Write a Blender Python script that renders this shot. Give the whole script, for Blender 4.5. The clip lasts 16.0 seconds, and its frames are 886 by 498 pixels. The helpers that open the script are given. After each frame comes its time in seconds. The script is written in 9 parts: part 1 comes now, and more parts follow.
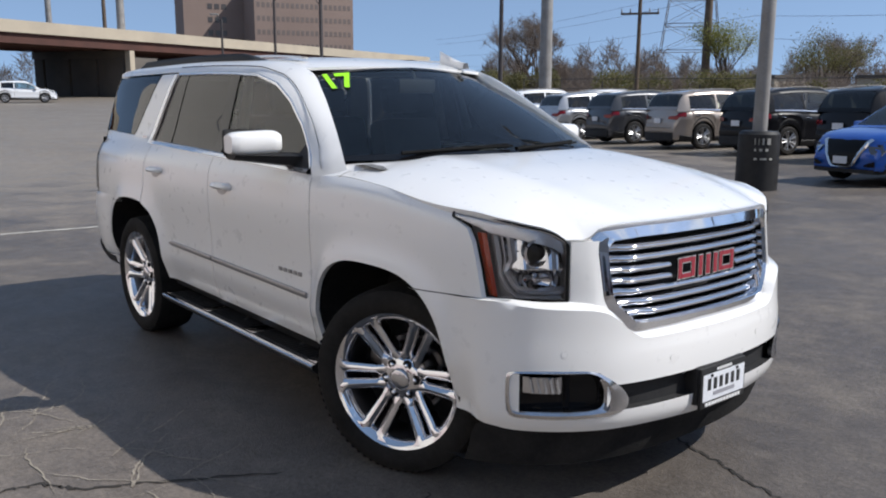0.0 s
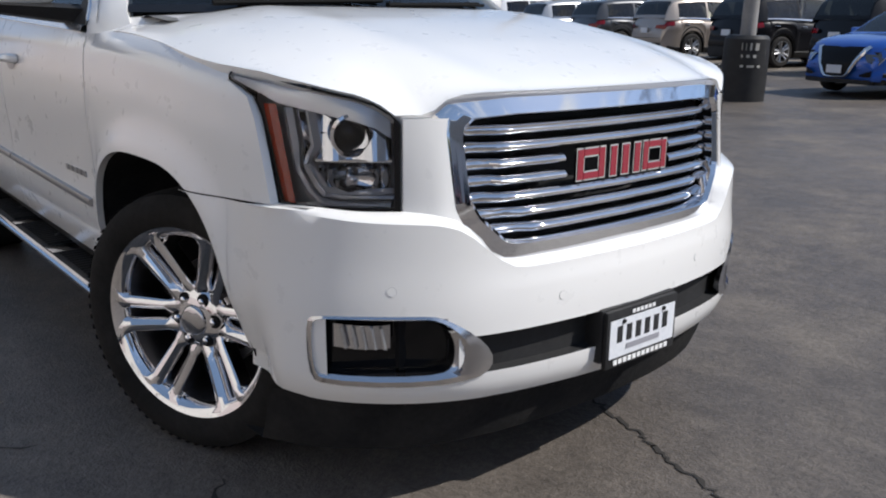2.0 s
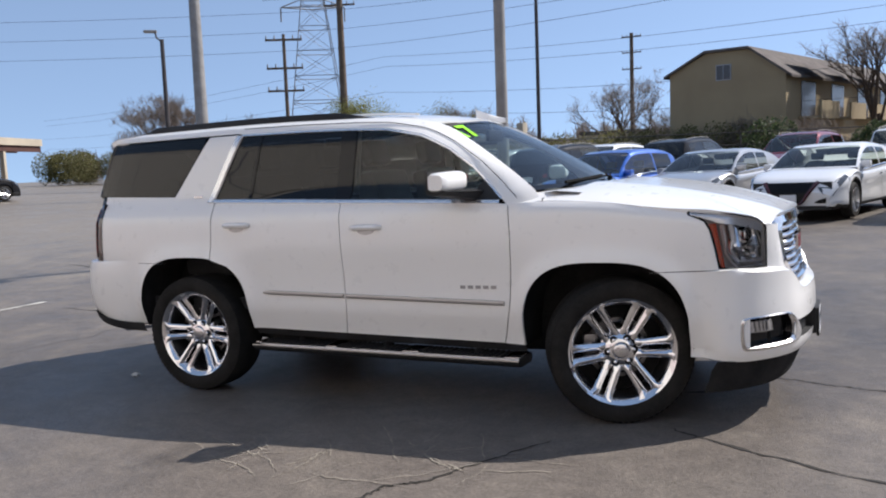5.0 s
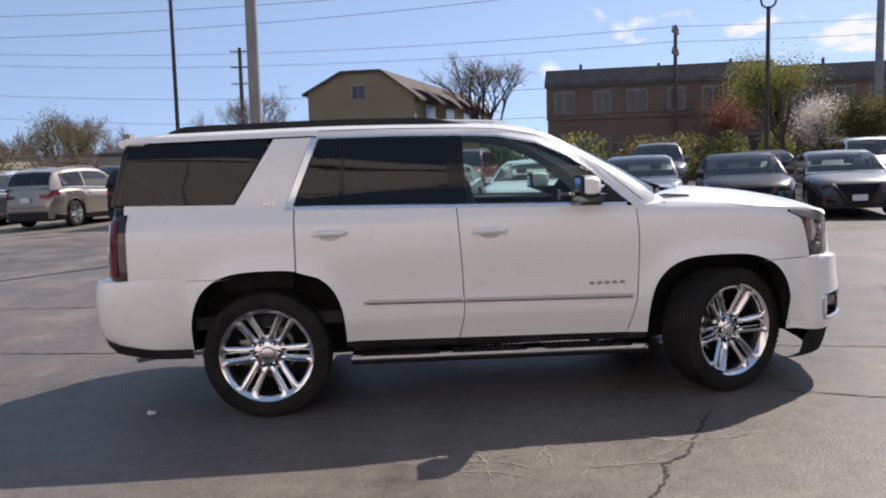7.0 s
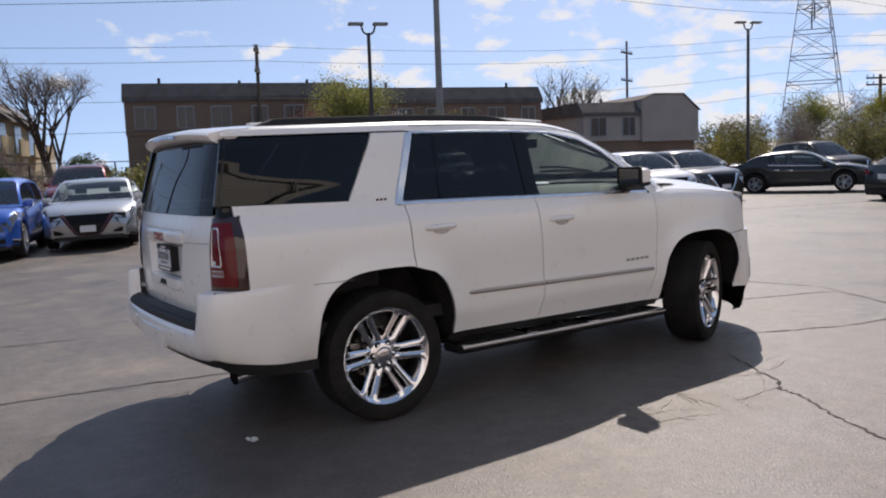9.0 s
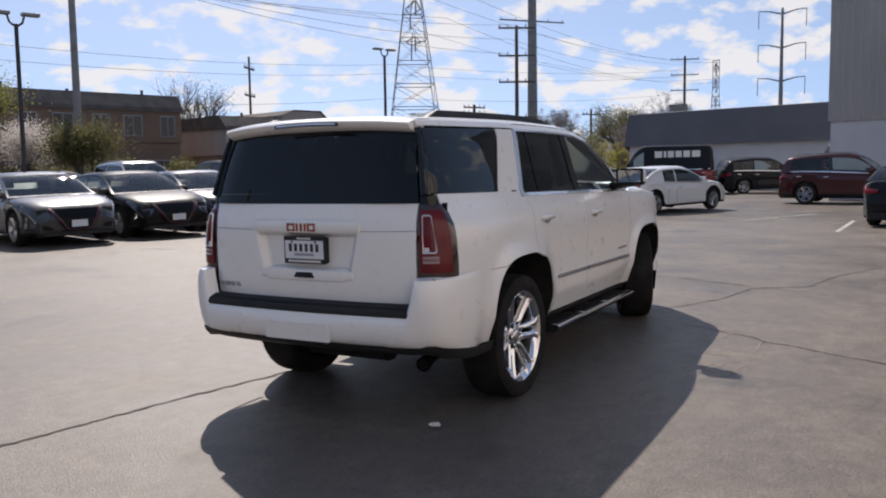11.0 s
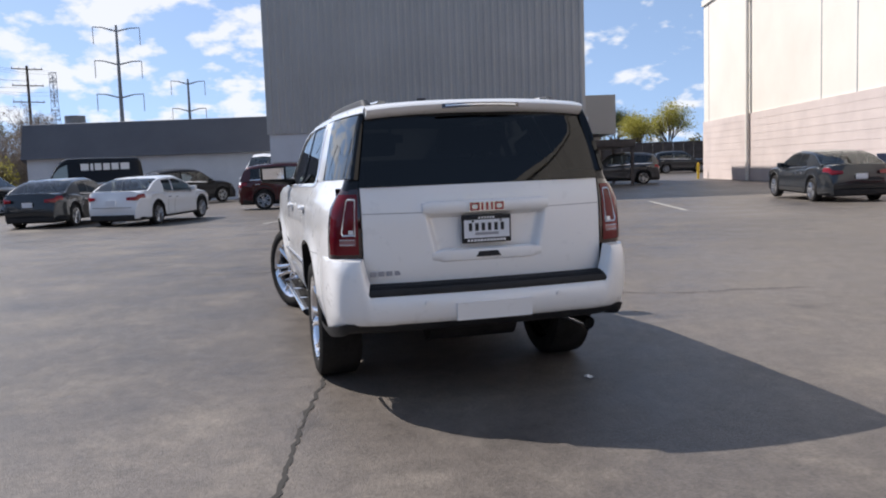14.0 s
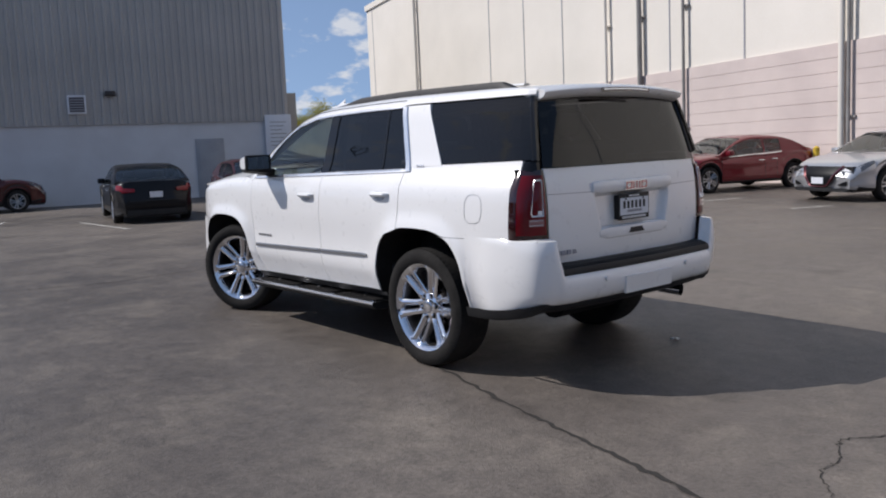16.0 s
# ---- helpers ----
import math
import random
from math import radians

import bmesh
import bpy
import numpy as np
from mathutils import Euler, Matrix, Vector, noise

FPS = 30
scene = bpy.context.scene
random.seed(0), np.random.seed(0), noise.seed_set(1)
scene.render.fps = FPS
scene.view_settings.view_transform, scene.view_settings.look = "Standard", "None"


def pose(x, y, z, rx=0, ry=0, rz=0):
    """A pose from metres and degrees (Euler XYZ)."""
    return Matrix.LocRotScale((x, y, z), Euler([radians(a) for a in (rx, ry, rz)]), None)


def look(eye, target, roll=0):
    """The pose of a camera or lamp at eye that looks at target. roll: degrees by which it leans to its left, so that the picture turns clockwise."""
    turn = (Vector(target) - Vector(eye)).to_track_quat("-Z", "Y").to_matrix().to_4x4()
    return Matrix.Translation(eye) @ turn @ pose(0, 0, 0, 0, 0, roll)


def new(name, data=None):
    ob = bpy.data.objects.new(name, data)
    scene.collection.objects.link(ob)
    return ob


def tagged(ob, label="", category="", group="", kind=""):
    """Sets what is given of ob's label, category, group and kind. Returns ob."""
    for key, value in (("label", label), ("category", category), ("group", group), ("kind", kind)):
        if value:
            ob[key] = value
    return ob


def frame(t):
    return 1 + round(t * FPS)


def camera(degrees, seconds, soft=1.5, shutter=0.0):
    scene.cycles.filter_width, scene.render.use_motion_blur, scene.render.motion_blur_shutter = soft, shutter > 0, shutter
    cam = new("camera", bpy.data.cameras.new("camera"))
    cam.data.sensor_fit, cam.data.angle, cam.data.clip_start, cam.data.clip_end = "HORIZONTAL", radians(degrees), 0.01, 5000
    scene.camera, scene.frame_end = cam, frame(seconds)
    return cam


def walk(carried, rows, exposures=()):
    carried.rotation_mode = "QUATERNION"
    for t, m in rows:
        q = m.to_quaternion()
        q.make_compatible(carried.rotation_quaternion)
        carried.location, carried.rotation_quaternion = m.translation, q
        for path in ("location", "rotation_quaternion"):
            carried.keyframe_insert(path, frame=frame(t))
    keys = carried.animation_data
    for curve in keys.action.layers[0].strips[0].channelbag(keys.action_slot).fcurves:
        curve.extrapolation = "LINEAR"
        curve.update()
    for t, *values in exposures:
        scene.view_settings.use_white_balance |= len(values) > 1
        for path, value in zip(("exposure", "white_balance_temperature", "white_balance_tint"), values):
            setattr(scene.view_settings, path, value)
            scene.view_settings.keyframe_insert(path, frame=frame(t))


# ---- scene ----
LENS = 55.7
cam = camera(LENS, 16.0, soft=2.0)
PATH = [
    (0, (4.442, -2.980, 1.594), (2.909, -1.741, 1.255), -0.20),
    (0.5, (4.355, -2.602, 1.506), (2.846, -1.348, 1.119), -0.50),
    (1, (4.119, -2.176, 1.368), (2.638, -0.923, 0.880), -0.10),
    (1.5, (3.943, -1.872, 1.285), (2.462, -0.647, 0.733), 0.40),
    (2, (3.971, -1.889, 1.319), (2.485, -0.659, 0.792), 0.50),
    (2.5, (4.210, -2.406, 1.370), (2.713, -1.153, 0.936), 0.50),
    (3, (4.375, -3.048, 1.438), (2.885, -1.769, 1.058), 0.70),
    (3.5, (4.253, -3.763, 1.460), (2.834, -2.391, 1.136), 0.10),
    (4, (3.841, -4.461, 1.451), (2.595, -2.915, 1.210), -0.60),
    (4.2, (3.624, -4.707, 1.451), (2.456, -3.099, 1.235), -1.00),
    (6.3, (0.823, -6.220, 1.559), (0.520, -4.256, 1.335), -4.30),
    (6.5, (0.445, -6.239, 1.560), (0.245, -4.261, 1.342), -3.90),
    (7, (-0.479, -6.344, 1.591), (-0.413, -4.356, 1.389), -2.70),
    (7.5, (-1.392, -6.278, 1.606), (-1.045, -4.319, 1.400), -2.70),
    (8, (-2.315, -6.205, 1.633), (-1.690, -4.316, 1.423), -3.30),
    (8.2, (-2.655, -6.075, 1.612), (-1.920, -4.228, 1.397), -3.10),
    (10.3, (-5.893, -4.245, 1.647), (-4.370, -2.966, 1.434), -2.60),
    (10.5, (-6.139, -3.977, 1.650), (-4.552, -2.779, 1.435), -1.90),
    (11, (-6.572, -3.247, 1.624), (-4.838, -2.273, 1.406), -1.70),
    (11.5, (-6.960, -2.497, 1.622), (-5.116, -1.753, 1.405), -2.00),
    (12, (-7.214, -1.705, 1.612), (-5.292, -1.194, 1.398), -2.80),
    (12.5, (-7.411, -0.885, 1.602), (-5.436, -0.664, 1.378), -3.20),
    (13, (-7.542, -0.047, 1.581), (-5.556, -0.093, 1.344), -3.20),
    (13.5, (-7.576, 0.800, 1.569), (-5.608, 0.524, 1.338), -2.20),
    (14, (-7.448, 1.547, 1.561), (-5.523, 1.054, 1.331), -2.00),
    (14.5, (-7.198, 2.365, 1.559), (-5.348, 1.643, 1.320), -1.80),
    (15, (-6.879, 3.117, 1.553), (-5.106, 2.225, 1.307), -2.20),
    (15.5, (-6.462, 3.838, 1.548), (-4.797, 2.758, 1.299), -2.00),
    (16, (-5.970, 4.480, 1.561), (-4.439, 3.220, 1.301), -2.00),
]
EXPOSE = [(0, 0.60, 6250, 11), (1.5, 0.52, 6250, 11), (2.5, 0.66, 6300, 11), (3, 0.76, 6300, 11), (4, 0.84, 6350, 12), (6.3, 0.94, 6550, 15), (7, 0.84, 6650, 16), (10.3, 0.62, 6750, 16), (11, 0.66, 6800, 16), (12, 0.82, 6700, 17), (13, 1.00, 6500, 15), (13.5, 1.05, 6450, 15), (14, 0.86, 6400, 14), (15, 0.62, 6300, 13), (16, 0.37, 6250, 14)]
walk(cam, [(t, look(e, g, r)) for t, e, g, r in PATH], EXPOSE)

# ---- world and sun ----
SUN_AZ, SUN_EL = 43.0, 44.8
world = bpy.data.worlds.new("world")
scene.world = world
world.use_nodes = True
wn, wl = world.node_tree.nodes, world.node_tree.links
wn.clear()
w_out = wn.new("ShaderNodeOutputWorld")
w_bg = wn.new("ShaderNodeBackground")
w_bg.inputs["Strength"].default_value = 0.111
sky = wn.new("ShaderNodeTexSky")
sky.sky_type = "NISHITA"
sky.sun_disc = False
sky.sun_elevation, sky.sun_rotation = radians(SUN_EL), radians(90 - SUN_AZ)
sky.air_density, sky.dust_density, sky.ozone_density = 0.8, 0.3, 1.5
# fair-weather clouds, laid on a flat layer high above the place
w_tc = wn.new("ShaderNodeTexCoord")
w_sep = wn.new("ShaderNodeSeparateXYZ")
wl.new(w_tc.outputs["Generated"], w_sep.inputs[0])


def wmath(op, a, b=None):
    n = wn.new("ShaderNodeMath")
    n.operation = op
    for i, v in enumerate((a, b)):
        if v is None:
            continue
        if isinstance(v, (int, float)):
            n.inputs[i].default_value = v
        else:
            wl.new(v, n.inputs[i])
    return n.outputs[0]


# look a little above the true direction, so that the haze at the horizon stays thin
w_lift = wn.new("ShaderNodeCombineXYZ")
wl.new(w_sep.outputs["X"], w_lift.inputs[0])
wl.new(w_sep.outputs["Y"], w_lift.inputs[1])
wl.new(wmath("ADD", wmath("MAXIMUM", w_sep.outputs["Z"], 0.0), 0.16), w_lift.inputs[2])
wl.new(w_lift.outputs[0], sky.inputs["Vector"])
w_h = wmath("ADD", wmath("MAXIMUM", w_sep.outputs["Z"], 0.0), 0.38)
w_cmb = wn.new("ShaderNodeCombineXYZ")
wl.new(wmath("DIVIDE", w_sep.outputs["X"], w_h), w_cmb.inputs[0])
wl.new(wmath("DIVIDE", w_sep.outputs["Y"], w_h), w_cmb.inputs[1])
w_n1 = wn.new("ShaderNodeTexNoise")
w_n1.inputs["Scale"].default_value, w_n1.inputs["Detail"].default_value, w_n1.inputs["Roughness"].default_value = 7.0, 7, 0.54
w_n2 = wn.new("ShaderNodeTexNoise")
w_n2.inputs["Scale"].default_value, w_n2.inputs["Detail"].default_value = 0.33, 1
wl.new(w_cmb.outputs[0], w_n1.inputs["Vector"])
wl.new(w_cmb.outputs[0], w_n2.inputs["Vector"])
# more cloud to the south (towards +x), clear to the north-west
w_side = wmath("MULTIPLY", wmath("ADD", w_sep.outputs["X"], wmath("MULTIPLY", w_sep.outputs["Y"], 0.35)), 0.243)
w_sum = wmath("ADD", wmath("ADD", wmath("MULTIPLY", w_n1.outputs["Fac"], 0.75), wmath("MULTIPLY", w_n2.outputs["Fac"], 0.25)), wmath("SUBTRACT", w_side, 0.165))
w_ramp = wn.new("ShaderNodeValToRGB")
w_ramp.color_ramp.elements[0].position, w_ramp.color_ramp.elements[1].position = 0.552, 0.618
wl.new(w_sum, w_ramp.inputs[0])
w_mix = wn.new("ShaderNodeMix")
w_mix.data_type = "RGBA"
wl.new(wmath("MULTIPLY", w_ramp.outputs[0], 0.85), w_mix.inputs["Factor"])
# a thin high veil pales the blue evenly
w_veil = wn.new("ShaderNodeMix")
w_veil.data_type = "RGBA"
w_veil.inputs["Factor"].default_value = 0.34
wl.new(sky.outputs[0], w_veil.inputs[6])
w_veil.inputs[7].default_value = (1.75, 2.35, 2.95, 1)
wl.new(w_veil.outputs[2], w_mix.inputs[6])
w_mix.inputs[7].default_value = (4.9, 5.0, 5.0, 1)
wl.new(w_mix.outputs[2], w_bg.inputs["Color"])
wl.new(w_bg.outputs[0], w_out.inputs[0])

sun = new("sun", bpy.data.lights.new("sun", "SUN"))
sun.data.energy, sun.data.angle, sun.data.color = 3.30, radians(0.53), (1.0, 0.95, 0.87)
sd = Vector((math.cos(radians(SUN_EL)) * math.cos(radians(SUN_AZ)), math.cos(radians(SUN_EL)) * math.sin(radians(SUN_AZ)), math.sin(radians(SUN_EL))))
sun.matrix_world = look(sd * 100, (0, 0, 0))

# ---- materials ----
def mat(name, color=(0.5, 0.5, 0.5), rough=0.5, metal=0.0, spec=0.5, coat=0.0, coat_rough=0.03, trans=0.0, ior=1.45, emit=None, alpha=1.0):
    m = bpy.data.materials.new(name)
    m.use_nodes = True
    b = m.node_tree.nodes["Principled BSDF"]
    b.inputs["Base Color"].default_value = (*color, 1)
    b.inputs["Roughness"].default_value = rough
    b.inputs["Metallic"].default_value = metal
    b.inputs["Specular IOR Level"].default_value = spec
    b.inputs["Coat Weight"].default_value = coat
    b.inputs["Coat Roughness"].default_value = coat_rough
    b.inputs["Transmission Weight"].default_value = trans
    b.inputs["IOR"].default_value = ior
    b.inputs["Alpha"].default_value = alpha
    if emit:
        b.inputs["Emission Color"].default_value = (*emit[:3], 1)
        b.inputs["Emission Strength"].default_value = emit[3]
    return m


def bsdf(m):
    return m.node_tree.nodes["Principled BSDF"]


def nd(m, kind, **values):
    n = m.node_tree.nodes.new("ShaderNode" + kind)
    for k, v in values.items():
        n.inputs[k.replace("_", " ")].default_value = v
    return n


def ln(m, a, b):
    m.node_tree.links.new(a, b)


def obj_coords(m, scale=(1, 1, 1), world_space=False):
    mp = nd(m, "Mapping")
    mp.inputs["Scale"].default_value = scale
    if world_space:
        ln(m, nd(m, "NewGeometry").outputs["Position"], mp.inputs["Vector"])
    else:
        ln(m, nd(m, "TexCoord").outputs["Object"], mp.inputs["Vector"])
    return mp.outputs[0]


def noise_tex(m, vec, scale, detail=4, rough=0.55):
    n = nd(m, "TexNoise", Scale=scale, Detail=detail, Roughness=rough)
    ln(m, vec, n.inputs["Vector"])
    return n.outputs["Fac"]


def ramp(m, fac, stops):
    r = nd(m, "ValToRGB")
    el = r.color_ramp.elements
    while len(el) < len(stops):
        el.new(0.5)
    for e, (p, c) in zip(el, stops):
        e.position = p
        e.color = (*c, 1) if len(c) == 3 else c
    ln(m, fac, r.inputs[0])
    return r.outputs[0]


def mixc(m, fac, a, b, mode="MIX"):
    n = nd(m, "Mix")
    n.data_type = "RGBA"
    n.blend_type = mode
    for sock, v in ((n.inputs[0], fac), (n.inputs[6], a), (n.inputs[7], b)):
        if isinstance(v, (int, float)):
            sock.default_value = v
        elif isinstance(v, tuple):
            sock.default_value = (*v, 1)
        else:
            ln(m, v, sock)
    return n.outputs[2]


def fmath(m, op, a, b=0.0):
    n = nd(m, "Math")
    n.operation = op
    for i, v in enumerate((a, b)):
        if isinstance(v, (int, float)):
            n.inputs[i].default_value = v
        else:
            ln(m, v, n.inputs[i])
    return n.outputs[0]


def bump(m, height, strength=0.3, dist=0.01):
    n = nd(m, "Bump", Strength=strength, Distance=dist)
    ln(m, height, n.inputs["Height"])
    ln(m, n.outputs[0], bsdf(m).inputs["Normal"])


def mottled(name, ca, cb, scale=3.0, rough=0.8, bump_scale=40.0, bump_strength=0.2, spec=0.3, fine=60.0, world_space=False):
    """A plain surface with stains at one scale, grain at another, and fine relief."""
    m = mat(name, ca, rough, spec=spec)
    v = obj_coords(m, world_space=world_space)
    big = noise_tex(m, v, scale, 5)
    small = noise_tex(m, v, fine, 3)
    c = mixc(m, ramp(m, big, [(0.35, (0, 0, 0)), (0.68, (1, 1, 1))]), ca, cb)
    c = mixc(m, 0.25, c, ramp(m, small, [(0.3, (0.25, 0.25, 0.25)), (0.7, (0.75, 0.75, 0.75))]), "OVERLAY")
    ln(m, c, bsdf(m).inputs["Base Color"])
    bump(m, noise_tex(m, v, bump_scale, 4), bump_strength, 0.01)
    return m


# asphalt: sealed dark patches, bleached ones, aggregate grain and old stains
ASPHALT = mat("asphalt", (0.09, 0.085, 0.08), 0.6, spec=0.30)
v = obj_coords(ASPHALT, world_space=True)
a_big = noise_tex(ASPHALT, v, 0.12, 4, 0.5)
a_mid = noise_tex(ASPHALT, v, 0.95, 9, 0.66)
a_fine = noise_tex(ASPHALT, v, 45.0, 4, 0.7)
a_grit = nd(ASPHALT, "TexVoronoi", Scale=120.0)
ln(ASPHALT, v, a_grit.inputs["Vector"])
a_c = ramp(ASPHALT, a_big, [(0.35, (0.088, 0.077, 0.0685)), (0.62, (0.142, 0.1235, 0.1085))])
a_c = mixc(ASPHALT, ramp(ASPHALT, a_mid, [(0.50, (0, 0, 0)), (0.70, (0.60, 0.60, 0.60))]), a_c, (0.195, 0.170, 0.142))
a_c = mixc(ASPHALT, ramp(ASPHALT, a_mid, [(0.30, (0.55, 0.55, 0.55)), (0.43, (0, 0, 0))]), a_c, (0.046, 0.042, 0.039))
a_oil = nd(ASPHALT, "TexVoronoi", Scale=0.55)
ln(ASPHALT, v, a_oil.inputs["Vector"])
a_edge = fmath(ASPHALT, "ADD", a_oil.outputs["Distance"], fmath(ASPHALT, "MULTIPLY", noise_tex(ASPHALT, v, 5.0, 4), 0.22))
a_c = mixc(ASPHALT, ramp(ASPHALT, a_edge, [(0.14, (0.38, 0.38, 0.38)), (0.26, (0, 0, 0))]), a_c, (0.040, 0.036, 0.033))
a_streak = nd(ASPHALT, "TexNoise", Scale=2.4, Detail=7, Roughness=0.65)
ln(ASPHALT, obj_coords(ASPHALT, (0.7, 1.5, 1.0), True), a_streak.inputs["Vector"])
a_c = mixc(ASPHALT, ramp(ASPHALT, a_streak.outputs["Fac"], [(0.55, (0, 0, 0)), (0.68, (0.40, 0.40, 0.40))]), a_c, (0.168, 0.148, 0.126))
# the older, bleached stretch to the west
a_pos = nd(ASPHALT, "SeparateXYZ")
ln(ASPHALT, nd(ASPHALT, "NewGeometry").outputs["Position"], a_pos.inputs[0])
a_west = fmath(ASPHALT, "ADD", fmath(ASPHALT, "MULTIPLY", a_pos.outputs["X"], -0.05), fmath(ASPHALT, "MULTIPLY", fmath(ASPHALT, "SUBTRACT", a_mid, 0.5), 1.6))
a_c = mixc(ASPHALT, ramp(ASPHALT, a_west, [(0.28, (0, 0, 0)), (0.72, (0.62, 0.62, 0.62))]), a_c, (0.245, 0.215, 0.182))
a_m2 = noise_tex(ASPHALT, v, 7.0, 6, 0.7)
a_c = mixc(ASPHALT, 0.5, a_c, ramp(ASPHALT, a_m2, [(0.32, (0.30, 0.30, 0.30)), (0.68, (0.72, 0.71, 0.69))]), "OVERLAY")
a_c = mixc(ASPHALT, 0.55, a_c, ramp(ASPHALT, a_fine, [(0.3, (0.2, 0.2, 0.2)), (0.72, (0.8, 0.8, 0.8))]), "OVERLAY")
a_sp = ramp(ASPHALT, a_grit.outputs["Distance"], [(0.0, (1, 1, 1)), (0.22, (0, 0, 0))])
a_sel = ramp(ASPHALT, noise_tex(ASPHALT, v, 70.0, 2), [(0.58, (0, 0, 0)), (0.63, (0.5, 0.5, 0.5))])
a_c = mixc(ASPHALT, fmath(ASPHALT, "MULTIPLY", a_sp, a_sel), a_c, (0.33, 0.30, 0.27))
ln(ASPHALT, a_c, bsdf(ASPHALT).inputs["Base Color"])
ln(ASPHALT, ramp(ASPHALT, a_mid, [(0.3, (0.36, 0.36, 0.36)), (0.7, (0.60, 0.60, 0.60))]), bsdf(ASPHALT).inputs["Roughness"])
bump(ASPHALT, fmath(ASPHALT, "ADD", a_fine, fmath(ASPHALT, "MULTIPLY", a_grit.outputs["Distance"], 0.6)), 0.5, 0.006)

CRACK = mat("crack_tar", (0.028, 0.025, 0.022), 0.85)
PAPER = mottled("paper", (0.72, 0.72, 0.70), (0.6, 0.6, 0.58), 30, 0.8)
SCRATCH_GLINT = mottled("scratch_glint", (0.36, 0.325, 0.27), (0.20, 0.175, 0.148), 8, 0.9)
LINE_PAINT = mottled("line_paint", (0.55, 0.53, 0.48), (0.25, 0.24, 0.22), 5, 0.8)
STEEL_POLE = mottled("painted_steel", (0.30, 0.29, 0.28), (0.22, 0.21, 0.20), 2.0, 0.6)
DARK_POLE = mottled("dark_steel", (0.05, 0.045, 0.045), (0.08, 0.07, 0.07), 2.0, 0.55)
WOOD_POLE = mottled("pole_wood", (0.10, 0.075, 0.055), (0.16, 0.12, 0.09), 2.0, 0.9)
LATTICE = mottled("galvanised_steel", (0.22, 0.23, 0.25), (0.30, 0.31, 0.33), 1.0, 0.55)
CLADDING = mottled("grey_cladding", (0.42, 0.41, 0.395), (0.37, 0.36, 0.345), 0.4, 0.45, 30, 0.05)
ROOF_BAND = mottled("roof_band_metal", (0.145, 0.145, 0.155), (0.12, 0.12, 0.13), 0.4, 0.5, 30, 0.05)
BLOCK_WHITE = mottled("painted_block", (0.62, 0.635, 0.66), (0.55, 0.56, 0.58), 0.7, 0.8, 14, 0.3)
PANEL_WHITE = mottled("white_panel", (0.80, 0.755, 0.68), (0.72, 0.68, 0.61), 0.25, 0.7, 8, 0.1)
PANEL_PINK = mottled("pinkish_block", (0.66, 0.57, 0.53), (0.57, 0.49, 0.46), 0.6, 0.85, 10, 0.3)
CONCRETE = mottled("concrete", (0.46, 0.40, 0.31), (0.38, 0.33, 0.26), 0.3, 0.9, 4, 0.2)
# roof edges, and pier concrete with the shade under the deck in its colour
CONCRETE_DARK_AND_SHADED = mottled("dark_and_shaded_concrete", (0.085, 0.075, 0.068), (0.12, 0.105, 0.09), 0.3, 0.9, 4, 0.2)
RUST_STEEL = mottled("rust_girder", (0.095, 0.045, 0.036), (0.07, 0.036, 0.03), 0.5, 0.8)
BRICK_BROWN = mottled("brown_brick", (0.25, 0.17, 0.125), (0.20, 0.135, 0.10), 0.4, 0.9, 20, 0.3)
BRICK_OFFICE = mottled("tan_brick", (0.27, 0.205, 0.175), (0.23, 0.17, 0.145), 0.1, 0.9, 10, 0.2)
SIDING = mottled("tan_siding", (0.36, 0.285, 0.175), (0.30, 0.235, 0.145), 0.5, 0.85, 20, 0.2)
SHINGLE = mottled("roof_shingle", (0.10, 0.085, 0.078), (0.15, 0.13, 0.115), 1.5, 0.9, 20, 0.4)
OFFICE_GLASS = mat("office_glass", (0.075, 0.066, 0.062), 0.20, spec=0.6)
OFFICE_PANE = mat("bronze_office_glass", (0.17, 0.14, 0.125), 0.25, spec=0.5)
DARK_VOID = mat("dark_opening", (0.02, 0.02, 0.022), 0.7)
DOOR_GREY = mottled("grey_door_paint", (0.36, 0.37, 0.39), (0.31, 0.32, 0.34), 1.5, 0.5)
SIGN_WHITE = mottled("sign_white", (0.72, 0.74, 0.78), (0.66, 0.68, 0.72), 1.0, 0.4)
BAR_GREY = mat("bar_grey", (0.30, 0.30, 0.33), 0.6)
BAR_RED = mat("bar_red", (0.55, 0.06, 0.05), 0.6)
YELLOW_POST = mottled("yellow_paint", (0.65, 0.45, 0.05), (0.5, 0.34, 0.04), 3, 0.6)
BARK = mottled("bark", (0.09, 0.07, 0.055), (0.14, 0.11, 0.09), 6, 0.95, 30, 0.5)
CABLE = mat("cable", (0.03, 0.03, 0.035), 0.6)
BLACK_PLASTIC = mottled("black_plastic", (0.018, 0.018, 0.019), (0.026, 0.026, 0.027), 6, 0.55, 200, 0.1)
RUBBER = mottled("rubber", (0.016, 0.015, 0.015), (0.030, 0.027, 0.025), 5, 0.8, 120, 0.15)
CHROME = mat("chrome", (0.80, 0.80, 0.82), 0.05, 1.0)
SILVER = mat("silver_paint", (0.55, 0.55, 0.56), 0.28, 0.9)
RED_LENS = mat("red_lens", (0.22, 0.006, 0.012), 0.14, spec=0.3, coat=0.4)
CLEAR_LENS = mat("clear_lens", (0.75, 0.77, 0.80), 0.08, 0.6, coat=1.0)
WHITE_LETTER = mat("white_letter", (0.8, 0.8, 0.8), 0.6)
BLACK_INK = mat("black_ink", (0.02, 0.02, 0.022), 0.6)


